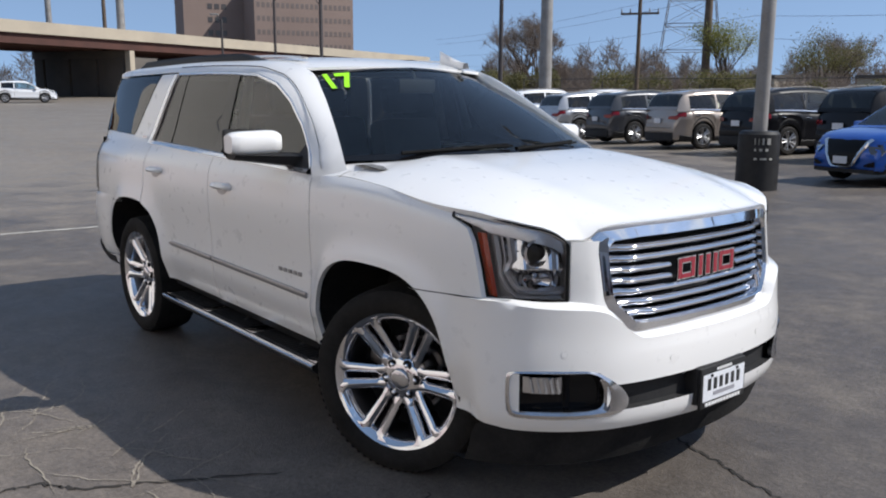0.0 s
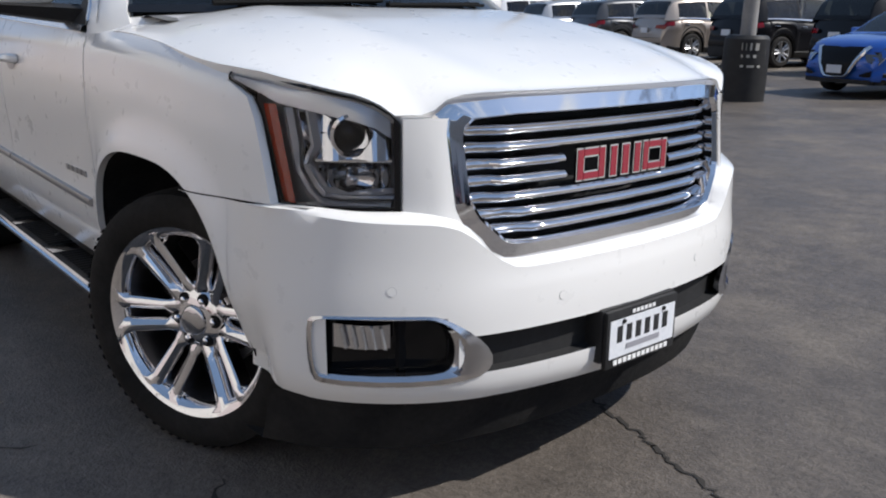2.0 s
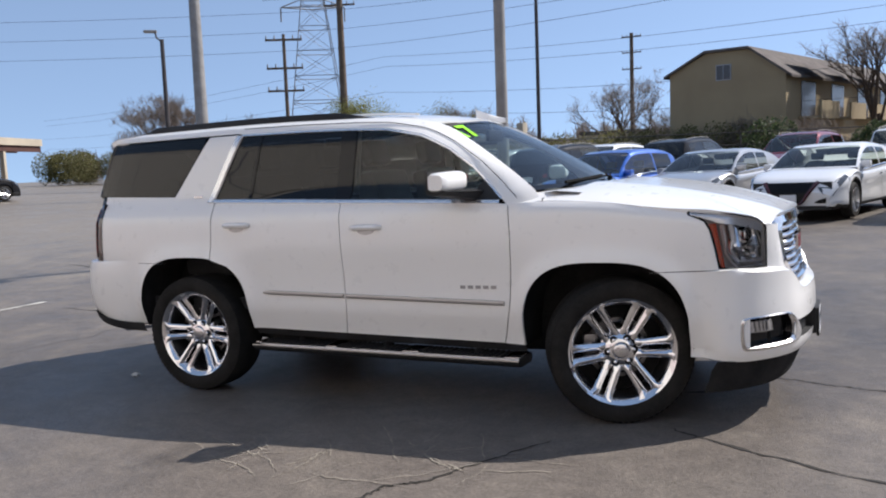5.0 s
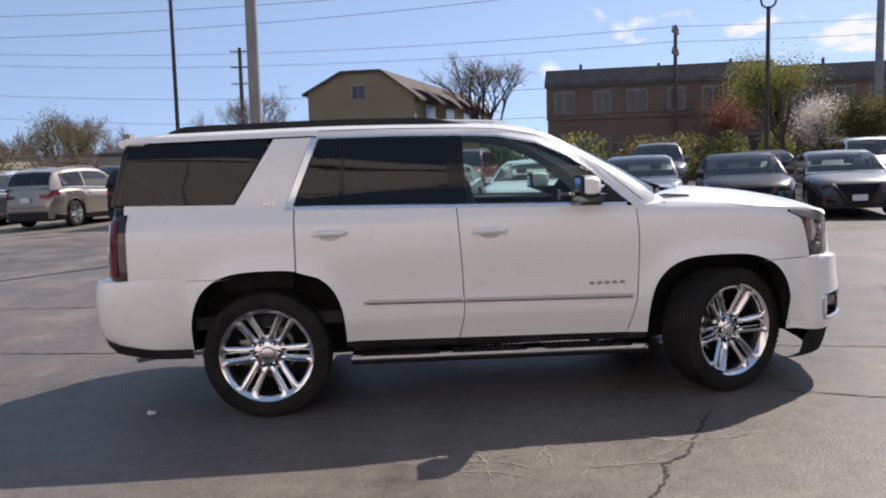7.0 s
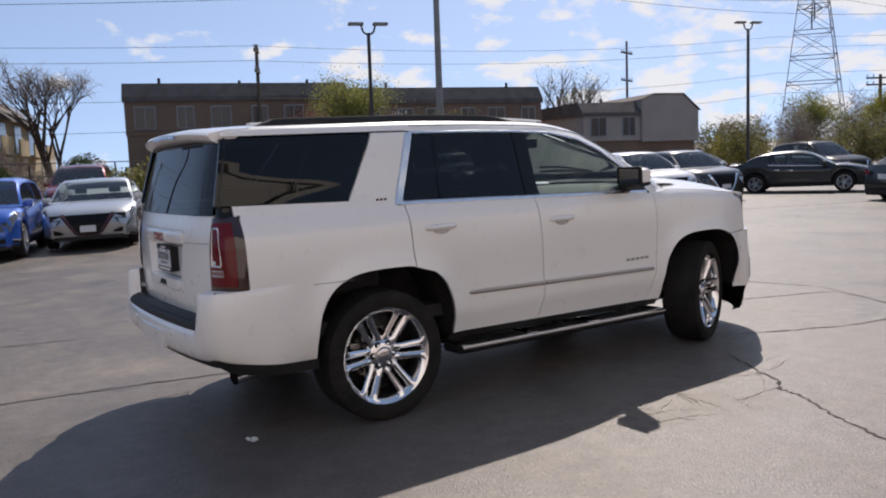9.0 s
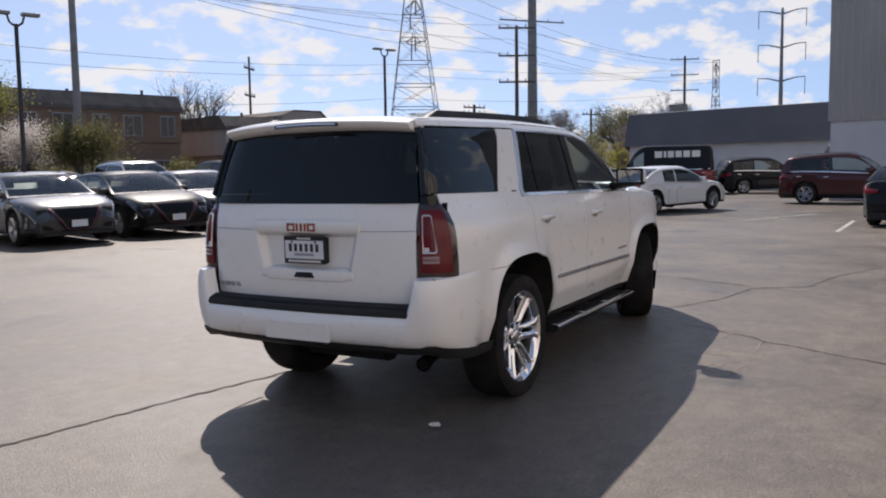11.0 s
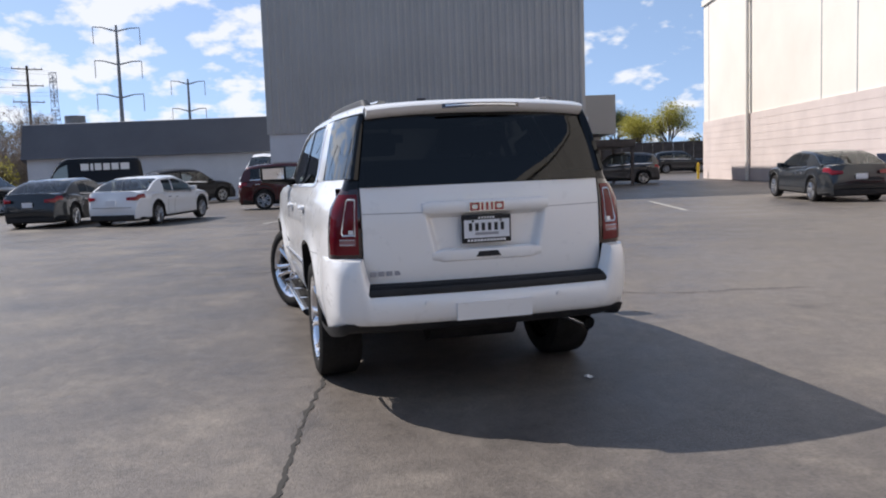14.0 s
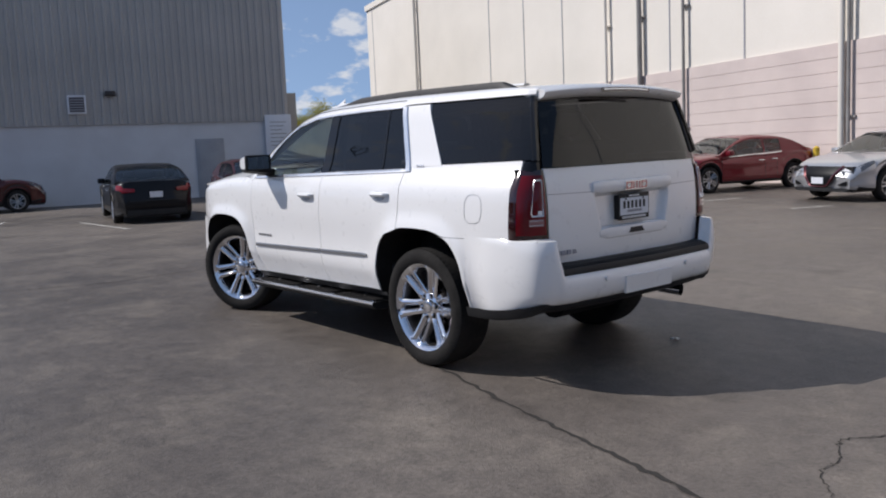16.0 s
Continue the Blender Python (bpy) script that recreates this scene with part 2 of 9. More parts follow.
def foliage(name, ca, cb):
    """Thin leaves: part of the light is thrown back, part shines through."""
    m = mat(name, ca, 0.6, spec=0.25)
    g = nd(m, "NewGeometry")
    c = ramp(m, g.outputs["Random Per Island"], [(0.0, ca), (1.0, cb)])
    ln(m, c, bsdf(m).inputs["Base Color"])
    tr = nd(m, "BsdfTranslucent")
    ln(m, c, tr.inputs["Color"])
    mx = nd(m, "MixShader")
    mx.inputs[0].default_value = 0.45
    ln(m, bsdf(m).outputs[0], mx.inputs[1])
    ln(m, tr.outputs[0], mx.inputs[2])
    ln(m, mx.outputs[0], m.node_tree.nodes["Material Output"].inputs["Surface"])
    return m


LEAF_SPRING = foliage("spring_leaves", (0.17, 0.185, 0.05), (0.30, 0.29, 0.09))
LEAF_OLIVE = foliage("olive_leaves", (0.11, 0.11, 0.045), (0.21, 0.19, 0.085))
LEAF_YELLOW = foliage("yellow_leaves", (0.30, 0.28, 0.05), (0.42, 0.38, 0.09))
LEAF_DARK = foliage("evergreen_leaves", (0.035, 0.055, 0.025), (0.08, 0.10, 0.045))
LEAF_RED = foliage("red_buds", (0.20, 0.075, 0.055), (0.28, 0.12, 0.085))
BLOSSOM = foliage("blossom", (0.58, 0.53, 0.50), (0.78, 0.73, 0.69))
TWIG = foliage("twigs", (0.19, 0.15, 0.125), (0.30, 0.245, 0.20))

# ---- geometry helpers ----
UP_LEAN = Vector((0.021, -0.006, 1.0)).normalized()     # the lot slopes a little: plumb against the ground sheet
LEAN = Vector((0, 0, 1)).rotation_difference(UP_LEAN).to_matrix().to_4x4()
LOT = 73.7      # heading of the parking rows and of the grey building's front


def ground_z(x, y):
    sx = min(max(x - 4.0, 0.0), 42.0)
    sy = min(max(y - 1.5, 0.0), 24.0)
    west = 0.048 * min(max(-x - 18.0, 0.0), 23.0) + 0.027 * min(max(-x - 41.0, 0.0), 60.0)
    return -0.020 * sx + 0.012 * sy + west


def smooth(bm, on=True):
    for f in bm.faces:
        f.smooth = on


def to_mesh(bm, name, material, flat=False):
    me = bpy.data.meshes.new(name)
    bmesh.ops.recalc_face_normals(bm, faces=bm.faces)
    if not flat:
        smooth(bm)
    bm.to_mesh(me)
    bm.free()
    for m in (material if isinstance(material, (list, tuple)) else [material]):
        me.materials.append(m)
    if not flat:
        me.set_sharp_from_angle(angle=radians(38))
    return me


def part(name, bm, material, parent=None, label="", m=None, flat=False):
    ob = new(name, to_mesh(bm, name, material, flat))
    if parent is not None:
        ob.parent = parent
    if m is not None:
        ob.matrix_basis = m
    if label:
        ob["label"] = label
    return ob


def share(name, me, parent, m, label="", material=None):
    ob = new(name, me)
    ob.parent = parent
    ob.matrix_basis = m
    if label:
        ob["label"] = label
    if material is not None:
        ob.material_slots[0].link = "OBJECT"
        ob.material_slots[0].material = material
    return ob


def thing(name, label, category, m=None, group="", kind=""):
    e = new(name)
    if m is not None:
        e.matrix_basis = m
    return tagged(e, label, category, group, kind)


def box(bm, x0, x1, y0, y1, z0, z1, bevel=0.0, m=None):
    r = bmesh.ops.create_cube(bm, size=1.0)
    vs = r["verts"]
    for vv in vs:
        vv.co = Vector((x0 + (vv.co.x + 0.5) * (x1 - x0), y0 + (vv.co.y + 0.5) * (y1 - y0), z0 + (vv.co.z + 0.5) * (z1 - z0)))
    if bevel > 0:
        es = list({e for vv in vs for e in vv.link_edges})
        rb = bmesh.ops.bevel(bm, geom=es, offset=bevel, segments=2, affect="EDGES", profile=0.6)
        vs = list({vv for f in rb["faces"] for vv in f.verts} | {vv for vv in vs if vv.is_valid})
    if m is not None:
        for vv in vs:
            vv.co = m @ vv.co
    return vs


def tube(bm, a, b, r0, r1=None, seg=10, caps=True):
    """A tapered round bar from a to b."""
    r1 = r0 if r1 is None else r1
    a, b = Vector(a), Vector(b)
    q = (b - a).to_track_quat("Z", "Y")
    rings = []
    for p, r in ((a, r0), (b, r1)):
        rings.append([bm.verts.new(p + q @ Vector((r * math.cos(2 * math.pi * i / seg), r * math.sin(2 * math.pi * i / seg), 0))) for i in range(seg)])
    for i in range(seg):
        j = (i + 1) % seg
        bm.faces.new((rings[0][i], rings[0][j], rings[1][j], rings[1][i]))
    if caps:
        bm.faces.new(rings[0][::-1])
        bm.faces.new(rings[1])
    return rings


def loft(bm, rings, close=False):
    """Skin between rows of points; close: each row is a loop."""
    vr = [[bm.verts.new(p) for p in r] for r in rings]
    for a, b in zip(vr, vr[1:]):
        n = len(a)
        for i in range(n if close else n - 1):
            j = (i + 1) % n
            if len({a[i], a[j], b[j], b[i]}) == 4:
                bm.faces.new((a[i], a[j], b[j], b[i]))
    return vr


def lathe(bm, profile, seg=32, axis="Y"):
    """Turn (radius, along) pairs round the y axis."""
    rings = []
    for k in range(seg):
        a = 2 * math.pi * k / seg
        rings.append([Vector((r * math.cos(a), h, r * math.sin(a))) for r, h in profile])
    vr = [[bm.verts.new(p) for p in r] for r in rings]
    for k in range(seg):
        a, b = vr[k], vr[(k + 1) % seg]
        for i in range(len(profile) - 1):
            bm.faces.new((a[i], a[i + 1], b[i + 1], b[i]))
    return vr


def sheet(bm, grid, thick=None):
    """A panel from a grid of points; thick: a vector by which its rim is folded back."""
    vr = loft(bm, grid)
    if thick is not None:
        rim = [r for r in vr[0]] + [r[-1] for r in vr[1:]] + [r for r in vr[-1][-2::-1]] + [r[0] for r in vr[-2:0:-1]]
        back = [bm.verts.new(q.co + (thick(q.co) if callable(thick) else thick)) for q in rim]
        n = len(rim)
        for i in range(n):
            j = (i + 1) % n
            bm.faces.new((rim[i], rim[j], back[j], back[i]))
    return vr


def lerp(a, b, t):
    return a + (b - a) * t


def table(x, pts):
    """Piecewise linear reading of (x, value) pairs."""
    if x <= pts[0][0]:
        return pts[0][1]
    for (xa, va), (xb, vb) in zip(pts, pts[1:]):
        if x <= xb:
            return lerp(va, vb, (x - xa) / (xb - xa))
    return pts[-1][1]


def curve_table(x, pts):
    """Smooth reading of (x, value) pairs."""
    n = len(pts)
    if x <= pts[0][0]:
        return pts[0][1]
    if x >= pts[-1][0]:
        return pts[-1][1]
    for i in range(n - 1):
        if x <= pts[i + 1][0]:
            break
    def slope(k):
        if k == 0:
            return (pts[1][1] - pts[0][1]) / (pts[1][0] - pts[0][0])
        if k == n - 1:
            return (pts[-1][1] - pts[-2][1]) / (pts[-1][0] - pts[-2][0])
        s0 = (pts[k][1] - pts[k - 1][1]) / (pts[k][0] - pts[k - 1][0])
        s1 = (pts[k + 1][1] - pts[k][1]) / (pts[k + 1][0] - pts[k][0])
        return 0.0 if s0 * s1 <= 0 else 2 * s0 * s1 / (s0 + s1)
    h = pts[i + 1][0] - pts[i][0]
    t = (x - pts[i][0]) / h
    m0, m1 = slope(i) * h, slope(i + 1) * h
    return (2 * t**3 - 3 * t**2 + 1) * pts[i][1] + (t**3 - 2 * t**2 + t) * m0 + (-2 * t**3 + 3 * t**2) * pts[i + 1][1] + (t**3 - t**2) * m1


def text_mesh(words, size, depth=0.004, spacing=1.0, shear=0.0, bold=0.0):
    cu = bpy.data.curves.new("lettering", "FONT")
    cu.body, cu.size, cu.extrude, cu.align_x, cu.align_y = words, size, depth, "CENTER", "CENTER"
    cu.space_character, cu.shear, cu.resolution_u = spacing, shear, 3
    cu.offset = bold
    tmp = bpy.data.objects.new("lettering", cu)
    scene.collection.objects.link(tmp)
    me = bpy.data.meshes.new_from_object(tmp.evaluated_get(bpy.context.evaluated_depsgraph_get()))
    bpy.data.objects.remove(tmp)
    bpy.data.curves.remove(cu)
    return me


def lettering(name, words, size, material, parent, m, depth=0.004, spacing=1.0, sx=1.0, label="", bold=0.0):
    me = text_mesh(words, size, depth, spacing, -0.10 if bold else 0.0, bold)
    me.materials.clear()
    me.materials.append(material)
    ob = new(name, me)
    ob.parent = parent
    ob.matrix_basis = m @ Matrix.Diagonal((sx, 1, 1, 1))
    if label:
        ob["label"] = label
    return ob

# ---- the lot ----
def axis_steps(lo, hi, fine_lo, fine_hi, step):
    far = [2500, 1200, 600, 300, 180, 120, 90]
    mid = list(np.arange(fine_lo, fine_hi + 0.01, step))
    return [-f for f in far if -f < fine_lo - 5] + mid + [f for f in reversed(far) if f > fine_hi + 5]


gx, gy = axis_steps(0, 0, -70, 80, 2.0), sorted(axis_steps(0, 0, -60, 70, 2.0) + [1.5, 25.5])
bm = bmesh.new()
loft(bm, [[Vector((x, y, ground_z(x, y))) for x in gx] for y in gy])
ground = part("ground", bm, ASPHALT)
tagged(ground, "weathered grey asphalt parking lot with stains and patches", "ground", kind="structure")


def ribbon(bm, pts, width, seed, z=0.004, jag=0.014, steps=12):
    rnd = random.Random(seed)
    line = []
    for a, b in zip(pts, pts[1:]):
        for k in range(steps):
            t = k / steps
            line.append((lerp(a[0], b[0], t) + rnd.uniform(-jag, jag), lerp(a[1], b[1], t) + rnd.uniform(-jag, jag)))
    line.append(pts[-1])
    rows = []
    for i, p in enumerate(line):
        q = line[min(i + 1, len(line) - 1)]
        o = line[max(i - 1, 0)]
        d = Vector((q[0] - o[0], q[1] - o[1]))
        d.normalize()
        n = Vector((-d.y, d.x))
        w = width * rnd.uniform(0.35, 1.3) * (0.25 + 0.75 * min(1, i / 4, (len(line) - 1 - i) / 4 + 0.1))
        zz = ground_z(*p) + z
        rows.append([Vector((p[0] + n.x * w / 2, p[1] + n.y * w / 2, zz)), Vector((p[0] - n.x * w / 2, p[1] - n.y * w / 2, zz))])
    loft(bm, rows)


CRACKS = [
    ([(-1.35, 0.90), (-1.70, 0.97), (-2.50, 1.18), (-3.06, 1.29), (-3.60, 1.40), (-4.3, 1.56), (-6.2, 1.85)], 0.030),
    ([(1.30, -1.35), (1.03, -1.83), (0.90, -2.09), (0.75, -2.20), (0.71, -2.38), (0.51, -2.71), (0.32, -3.11), (0.30, -3.6), (0.1, -4.4)], 0.018),
    ([(1.9, 0.36), (2.18, 0.30), (2.45, 0.22), (2.63, 0.15), (2.89, 0.08), (3.4, -0.1), (4.3, -0.5)], 0.018),
    ([(1.86, -0.98), (2.1, -1.14), (2.74, -1.46), (3.53, -1.65), (3.91, -2.24), (4.95, -2.44), (6.2, -2.9)], 0.022),
    ([(-4.4, 1.1), (-4.23, 0.9), (-4.22, 0.67), (-4.1, 0.43), (-4.25, 0.17), (-4.3, -0.4)], 0.009),
    ([(10.6, 9.0), (13.7, 8.5), (16.9, 7.7), (22, 6.4)], 0.06),
    ([(3.5, -2.2), (3.9, -1.2), (4.4, -0.2), (4.2, 1.2), (4.8, 3.0)], 0.02),
    ([(-3.1, -3.0), (-4.4, -3.4), (-6.5, -3.3), (-9.0, -3.9)], 0.02),
    ([(-2.4, 3.4), (-4.4, 4.0), (-7.5, 4.6), (-11, 6.0)], 0.03),
]
for i, (pts, w) in enumerate(CRACKS):
    bm = bmesh.new()
    ribbon(bm, pts, w, 10 + i)
    c = part("trim_crack", bm, CRACK, flat=True)
    tagged(c, "jagged dark crack running through the asphalt", "crack", group="cracks in the asphalt", kind="structure")

# pale scratches and scuffs beside the front wheel, their glint put into the colour
rnd = random.Random(5)
for k in range(30):
    x, y = rnd.uniform(-0.35, 1.1), rnd.uniform(-2.40, -1.65)
    a = rnd.choice((0.5, 1.1, 2.2, 2.6)) + rnd.uniform(-0.3, 0.3)
    n = rnd.randint(3, 5)
    pts = [(x, y)]
    for q in range(n):
        a += rnd.uniform(-0.4, 0.4)
        st = rnd.uniform(0.07, 0.16)
        pts.append((pts[-1][0] + st * math.cos(a), pts[-1][1] + st * math.sin(a)))
    bm = bmesh.new()
    ribbon(bm, pts, rnd.uniform(0.004, 0.010), 90 + k, 0.0045, 0.006, 5)
    tagged(part("trim_scratch", bm, SCRATCH_GLINT, flat=True), "scratch on the dark asphalt with its glint painted pale", "scratch", group="scratches on the asphalt", kind="structure")

# a scrap of paper
bm = bmesh.new()
rows = [[Vector((-2.34 + i * 0.016 + rnd.uniform(-0.005, 0.005), -0.79 + j * 0.018 + rnd.uniform(-0.005, 0.005), 0.006 + abs(rnd.gauss(0, 0.012)))) for j in range(4)] for i in range(5)]
sheet(bm, rows, Vector((0, 0, -0.002)))
tagged(part("paper_scrap", bm, PAPER, flat=True), "crumpled white paper scrap lying on the asphalt", "litter")

# ---- grey metal-clad building ----
def on_wall(u, out=0.0):
    """A point of the grey building's front: u metres from its north corner."""
    d = Vector((25.55 - 29.3, -13.2 + 0.4)).normalized()
    n = Vector((d.y, -d.x))
    return Vector((29.3 + d.x * u + n.x * out, -0.4 + d.y * u + n.y * out, 0))


WALL_LEN = 13.35
wall_dir = (on_wall(1) - on_wall(0)).normalized()
wall_out = (on_wall(0, 1) - on_wall(0)).normalized()
GREY = LEAN @ Matrix.Translation((29.3, -0.4, -1.06)) @ Matrix(((wall_dir.x, -wall_out.x, 0, 0), (wall_dir.y, -wall_out.y, 0, 0), (0, 0, 1, 0), (0, 0, 0, 1)))
grey = thing("building", "tall grey ribbed metal building on a white block base", "building", GREY)
GH, BASE = 14.0, 4.25
bm = bmesh.new()
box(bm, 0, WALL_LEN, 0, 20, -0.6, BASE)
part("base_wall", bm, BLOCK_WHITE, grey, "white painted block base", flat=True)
bm = bmesh.new()
pts, k = [], 0
pitch = 0.305
n = int((WALL_LEN + 0.16) / pitch)
xs = []
for i in range(n):
    x = -0.08 + i * pitch
    xs += [(x, 0.0), (x + 0.16, 0.0), (x + 0.19, -0.045), (x + pitch - 0.03, -0.045)]
xs.append((WALL_LEN + 0.08, 0.0))
ring = [Vector((x, y - 0.06, 0)) for x, y in xs] + [Vector((WALL_LEN + 0.08, 20.1, 0)), Vector((-0.08, 20.1, 0))]
loft(bm, [[p + Vector((0, 0, z)) for p in ring] for z in (BASE - 0.02, GH)], close=True)
part("metal_cladding", bm, CLADDING, grey, "grey ribbed metal cladding", flat=True)
bm = bmesh.new()
box(bm, -0.1, WALL_LEN + 0.1, -0.16, 20.2, GH, GH + 0.3)
part("roof_edge", bm, CLADDING, grey, flat=True)
# vent, wall lamp, door, sign
bm = bmesh.new()
box(bm, 5.00, 5.66, -0.20, 0.0, 4.66, 5.36, 0.02)
vent = part("vent", bm, SIGN_WHITE, grey, "pale square louvred vent")
bm = bmesh.new()
box(bm, 5.06, 5.60, -0.206, -0.19, 4.72, 5.30)
part("backing", bm, BAR_GREY, vent, flat=True)
for i in range(6):
    bm = bmesh.new()
    box(bm, 5.07, 5.59, -0.215, -0.19, 4.74 + i * 0.095, 4.78 + i * 0.095)
    part("slat", bm, DARK_VOID, vent, flat=True)
bm = bmesh.new()
box(bm, 6.36, 6.73, -0.32, -0.06, 5.32, 5.50, 0.03)
part("wall_lamp", bm, DARK_POLE, grey, "dark metal wall pack lamp")
# information board at the south corner
bm = bmesh.new()
box(bm, 12.42, 13.52, -0.16, -0.04, 2.62, 4.48, 0.015)
board = part("sign_board", bm, SIGN_WHITE, grey, "white notice board with small print")
for i in range(7):
    bm = bmesh.new()
    box(bm, 12.62, 13.30 - 0.1 * (i % 3), -0.166, -0.158, 4.16 - i * 0.16, 4.185 - i * 0.16)
    part("bar", bm, STEEL_POLE, board, flat=True)
bm = bmesh.new()
box(bm, 12.82, 13.10, -0.166, -0.158, 2.76, 2.88)
part("bar", bm, BAR_RED, board, flat=True)
bm = bmesh.new()
box(bm, 9.60, 10.72, -0.05, 0.02, 1.00, 3.58, 0.01)
dfr = part("door", bm, DOOR_GREY, grey, "closed grey steel door")
bm = bmesh.new()
box(bm, 9.70, 10.62, -0.075, -0.04, 1.04, 3.48, 0.008)
part("door_leaf", bm, DOOR_GREY, dfr)
bm = bmesh.new()
box(bm, 10.46, 10.56, -0.14, -0.07, 2.40, 2.46, 0.01)
part("handle", bm, STEEL_POLE, dfr)

# ---- the white block and panel building ----
WD = Vector((0.9605, -0.2782, 0))            # along its front, away
WN = Vector((0.2782, 0.9605, 0))             # out of its front, towards the lot
W0 = Vector((14.7, -21.1, 0))
WHITE_M = LEAN @ Matrix.Translation((W0.x, W0.y, -0.55)) @ Matrix(((WD.x, -WN.x, 0, 0), (WD.y, -WN.y, 0, 0), (0, 0, 1, 0), (0, 0, 0, 1)))
# local: x along the front (corner at +28.2), y into the building, z up
wb = thing("warehouse", "tall white panel building with a pinkish block base", "building", WHITE_M)
X0, X1, BRK, WTOP = -47.0, 28.3, 4.50, 11.9
bm = bmesh.new()
box(bm, X0, X1, 0.06, 30, BRK - 0.3, WTOP)
part("panel_wall", bm, PANEL_WHITE, wb, "white painted panels", flat=True)
bm = bmesh.new()
box(bm, X0 - 0.05, X1 + 0.05, 0.012, 30.05, -1.5, BRK)
part("block_wall_core", bm, PANEL_PINK, wb, flat=True)
# courses of the block base, each a long proud strip with a joint
for k in range(14):
    bm = bmesh.new()
    z = BRK - (k + 1) * 0.385
    box(bm, X0 - 0.06, X1 + 0.06, 0.0, 0.11, z + 0.012, z + 0.383, 0.004)
    part("block_course", bm, PANEL_PINK, wb, flat=True)
# vertical panel joints
JOINTS = [27.2, 19.3, 10.1, 6.7, 3.45, -3.4, -6.9, -12.4, -18.0, -23.5, -29.0, -34.5, -40.0]
for x in JOINTS:
    bm = bmesh.new()
    box(bm, x - 0.03, x + 0.03, 0.045, 0.08, BRK, WTOP)
    part("panel_joint", bm, BAR_GREY, wb, flat=True)
for x, r, mt, nm in ((0.12, 0.07, PANEL_WHITE, "downpipe"), (-1.95, 0.095, STEEL_POLE, "conduit"), (-4.3, 0.055, STEEL_POLE, "conduit"), (-10.60, 0.085, PANEL_WHITE, "downpipe"), (-10.82, 0.05, STEEL_POLE, "conduit"), (19.3, 0.10, PANEL_WHITE, "downpipe")):
    bm = bmesh.new()
    tube(bm, (x, -0.12, 0.1), (x, -0.12, WTOP), r, seg=10)
    for z in (2.5, 6.5, 10.5):
        box(bm, x - 0.16, x + 0.16, -0.06, 0.03, z, z + 0.06)
    part(nm, bm, mt, wb)
bm = bmesh.new()
box(bm, X0 - 0.1, X1 + 0.1, -0.05, 30.1, WTOP, WTOP + 0.35)
part("parapet", bm, PANEL_WHITE, wb, flat=True)
for x in (0.75, 12.0, 27.6, -10.15):
    p = WHITE_M @ Vector((x, -0.55, 0))
    gz = ground_z(p.x, p.y)
    b_ = thing("bollard", "yellow painted steel bollard by the wall", "bollard", Matrix.Translation((p.x, p.y, gz)), "bollards along the wall")
    bm = bmesh.new()
    tube(bm, (0, 0, -0.05), (0, 0, 1.0), 0.085, seg=14)
    tube(bm, (0, 0, 1.0), (0, 0, 1.05), 0.085, 0.03, 14)
    part("post", bm, YELLOW_POST, b_)

# valve box on the thick pipe
bm = bmesh.new()
box(bm, -2.30, -1.60, -0.34, -0.03, 1.62, 1.98, 0.03)
vb = part("valve_box", bm, DARK_POLE, wb, "dark metal box with pale lettering on the pipe")
for k in range(4):
    bm = bmesh.new()
    box(bm, -2.20 + k * 0.14, -2.10 + k * 0.14, -0.348, -0.338, 1.72, 1.88)
    part("bar", bm, WHITE_LETTER, vb, flat=True)
# board leaning on the wall
bd_m = WHITE_M @ Matrix.Translation((2.45, -0.04, 0.42)) @ Matrix.Rotation(radians(14), 4, "X")
lb = thing("leaning_board", "blue-grey board leaning against the white wall", "board", bd_m)
bm = bmesh.new()
box(bm, -0.62, 0.62, -0.44, -0.39, 0.0, 1.75, 0.012)
part("panel", bm, mottled("blue_grey_board", (0.22, 0.23, 0.30), (0.18, 0.19, 0.25), 2.0, 0.7), lb)

# ---- long low building beside the grey one ----
LB0 = Vector((29.3, -0.4, 0)) + Vector((0.9597, -0.2811, 0)) * 13.5
LOW_M = LEAN @ Matrix.Translation((LB0.x, LB0.y, -1.35)) @ Matrix(((-wall_dir.x, -wall_out.x, 0, 0), (-wall_dir.y, -wall_out.y, 0, 0), (0, 0, 1, 0), (0, 0, 0, 1)))
low = thing("low_building", "long low building with a dark grey roof band", "building", LOW_M)
bm = bmesh.new()
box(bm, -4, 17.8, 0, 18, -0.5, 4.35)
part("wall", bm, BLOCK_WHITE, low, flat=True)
bm = bmesh.new()
loft(bm, [[Vector((-4, y, z)), Vector((18.0, y, z))] for y, z in ((0.0, 4.2), (-0.35, 4.2), (-0.30, 4.33), (0.15, 6.25), (0.5, 6.3), (17, 6.3))])
loft(bm, [[Vector((18.0, y, z)) for y, z in ((0.0, 4.2), (-0.35, 4.2), (-0.30, 4.33), (0.15, 6.25), (0.5, 6.3), (17, 6.3), (17, 4.2))], [Vector((18.01, 1, 3.5))] * 7])
part("roof_band", bm, ROOF_BAND, low, "dark grey sloped metal fascia", flat=True)
bm = bmesh.new()
box(bm, 1.2, 2.2, -0.05, 0.02, 0.5, 2.55, 0.01)
part("door", bm, DARK_POLE, low, "dark closed door")
bm = bmesh.new()
box(bm, 9.6, 11.2, -0.04, 0.02, 1.2, 2.3, 0.01)
part("window", bm, OFFICE_GLASS, low)
bm = bmesh.new()
tube(bm, (16.3, 3.4, 6.2), (16.3, 3.4, 6.95), 0.62, seg=20)
part("roof_unit", bm, STEEL_POLE, low, "grey rooftop unit")

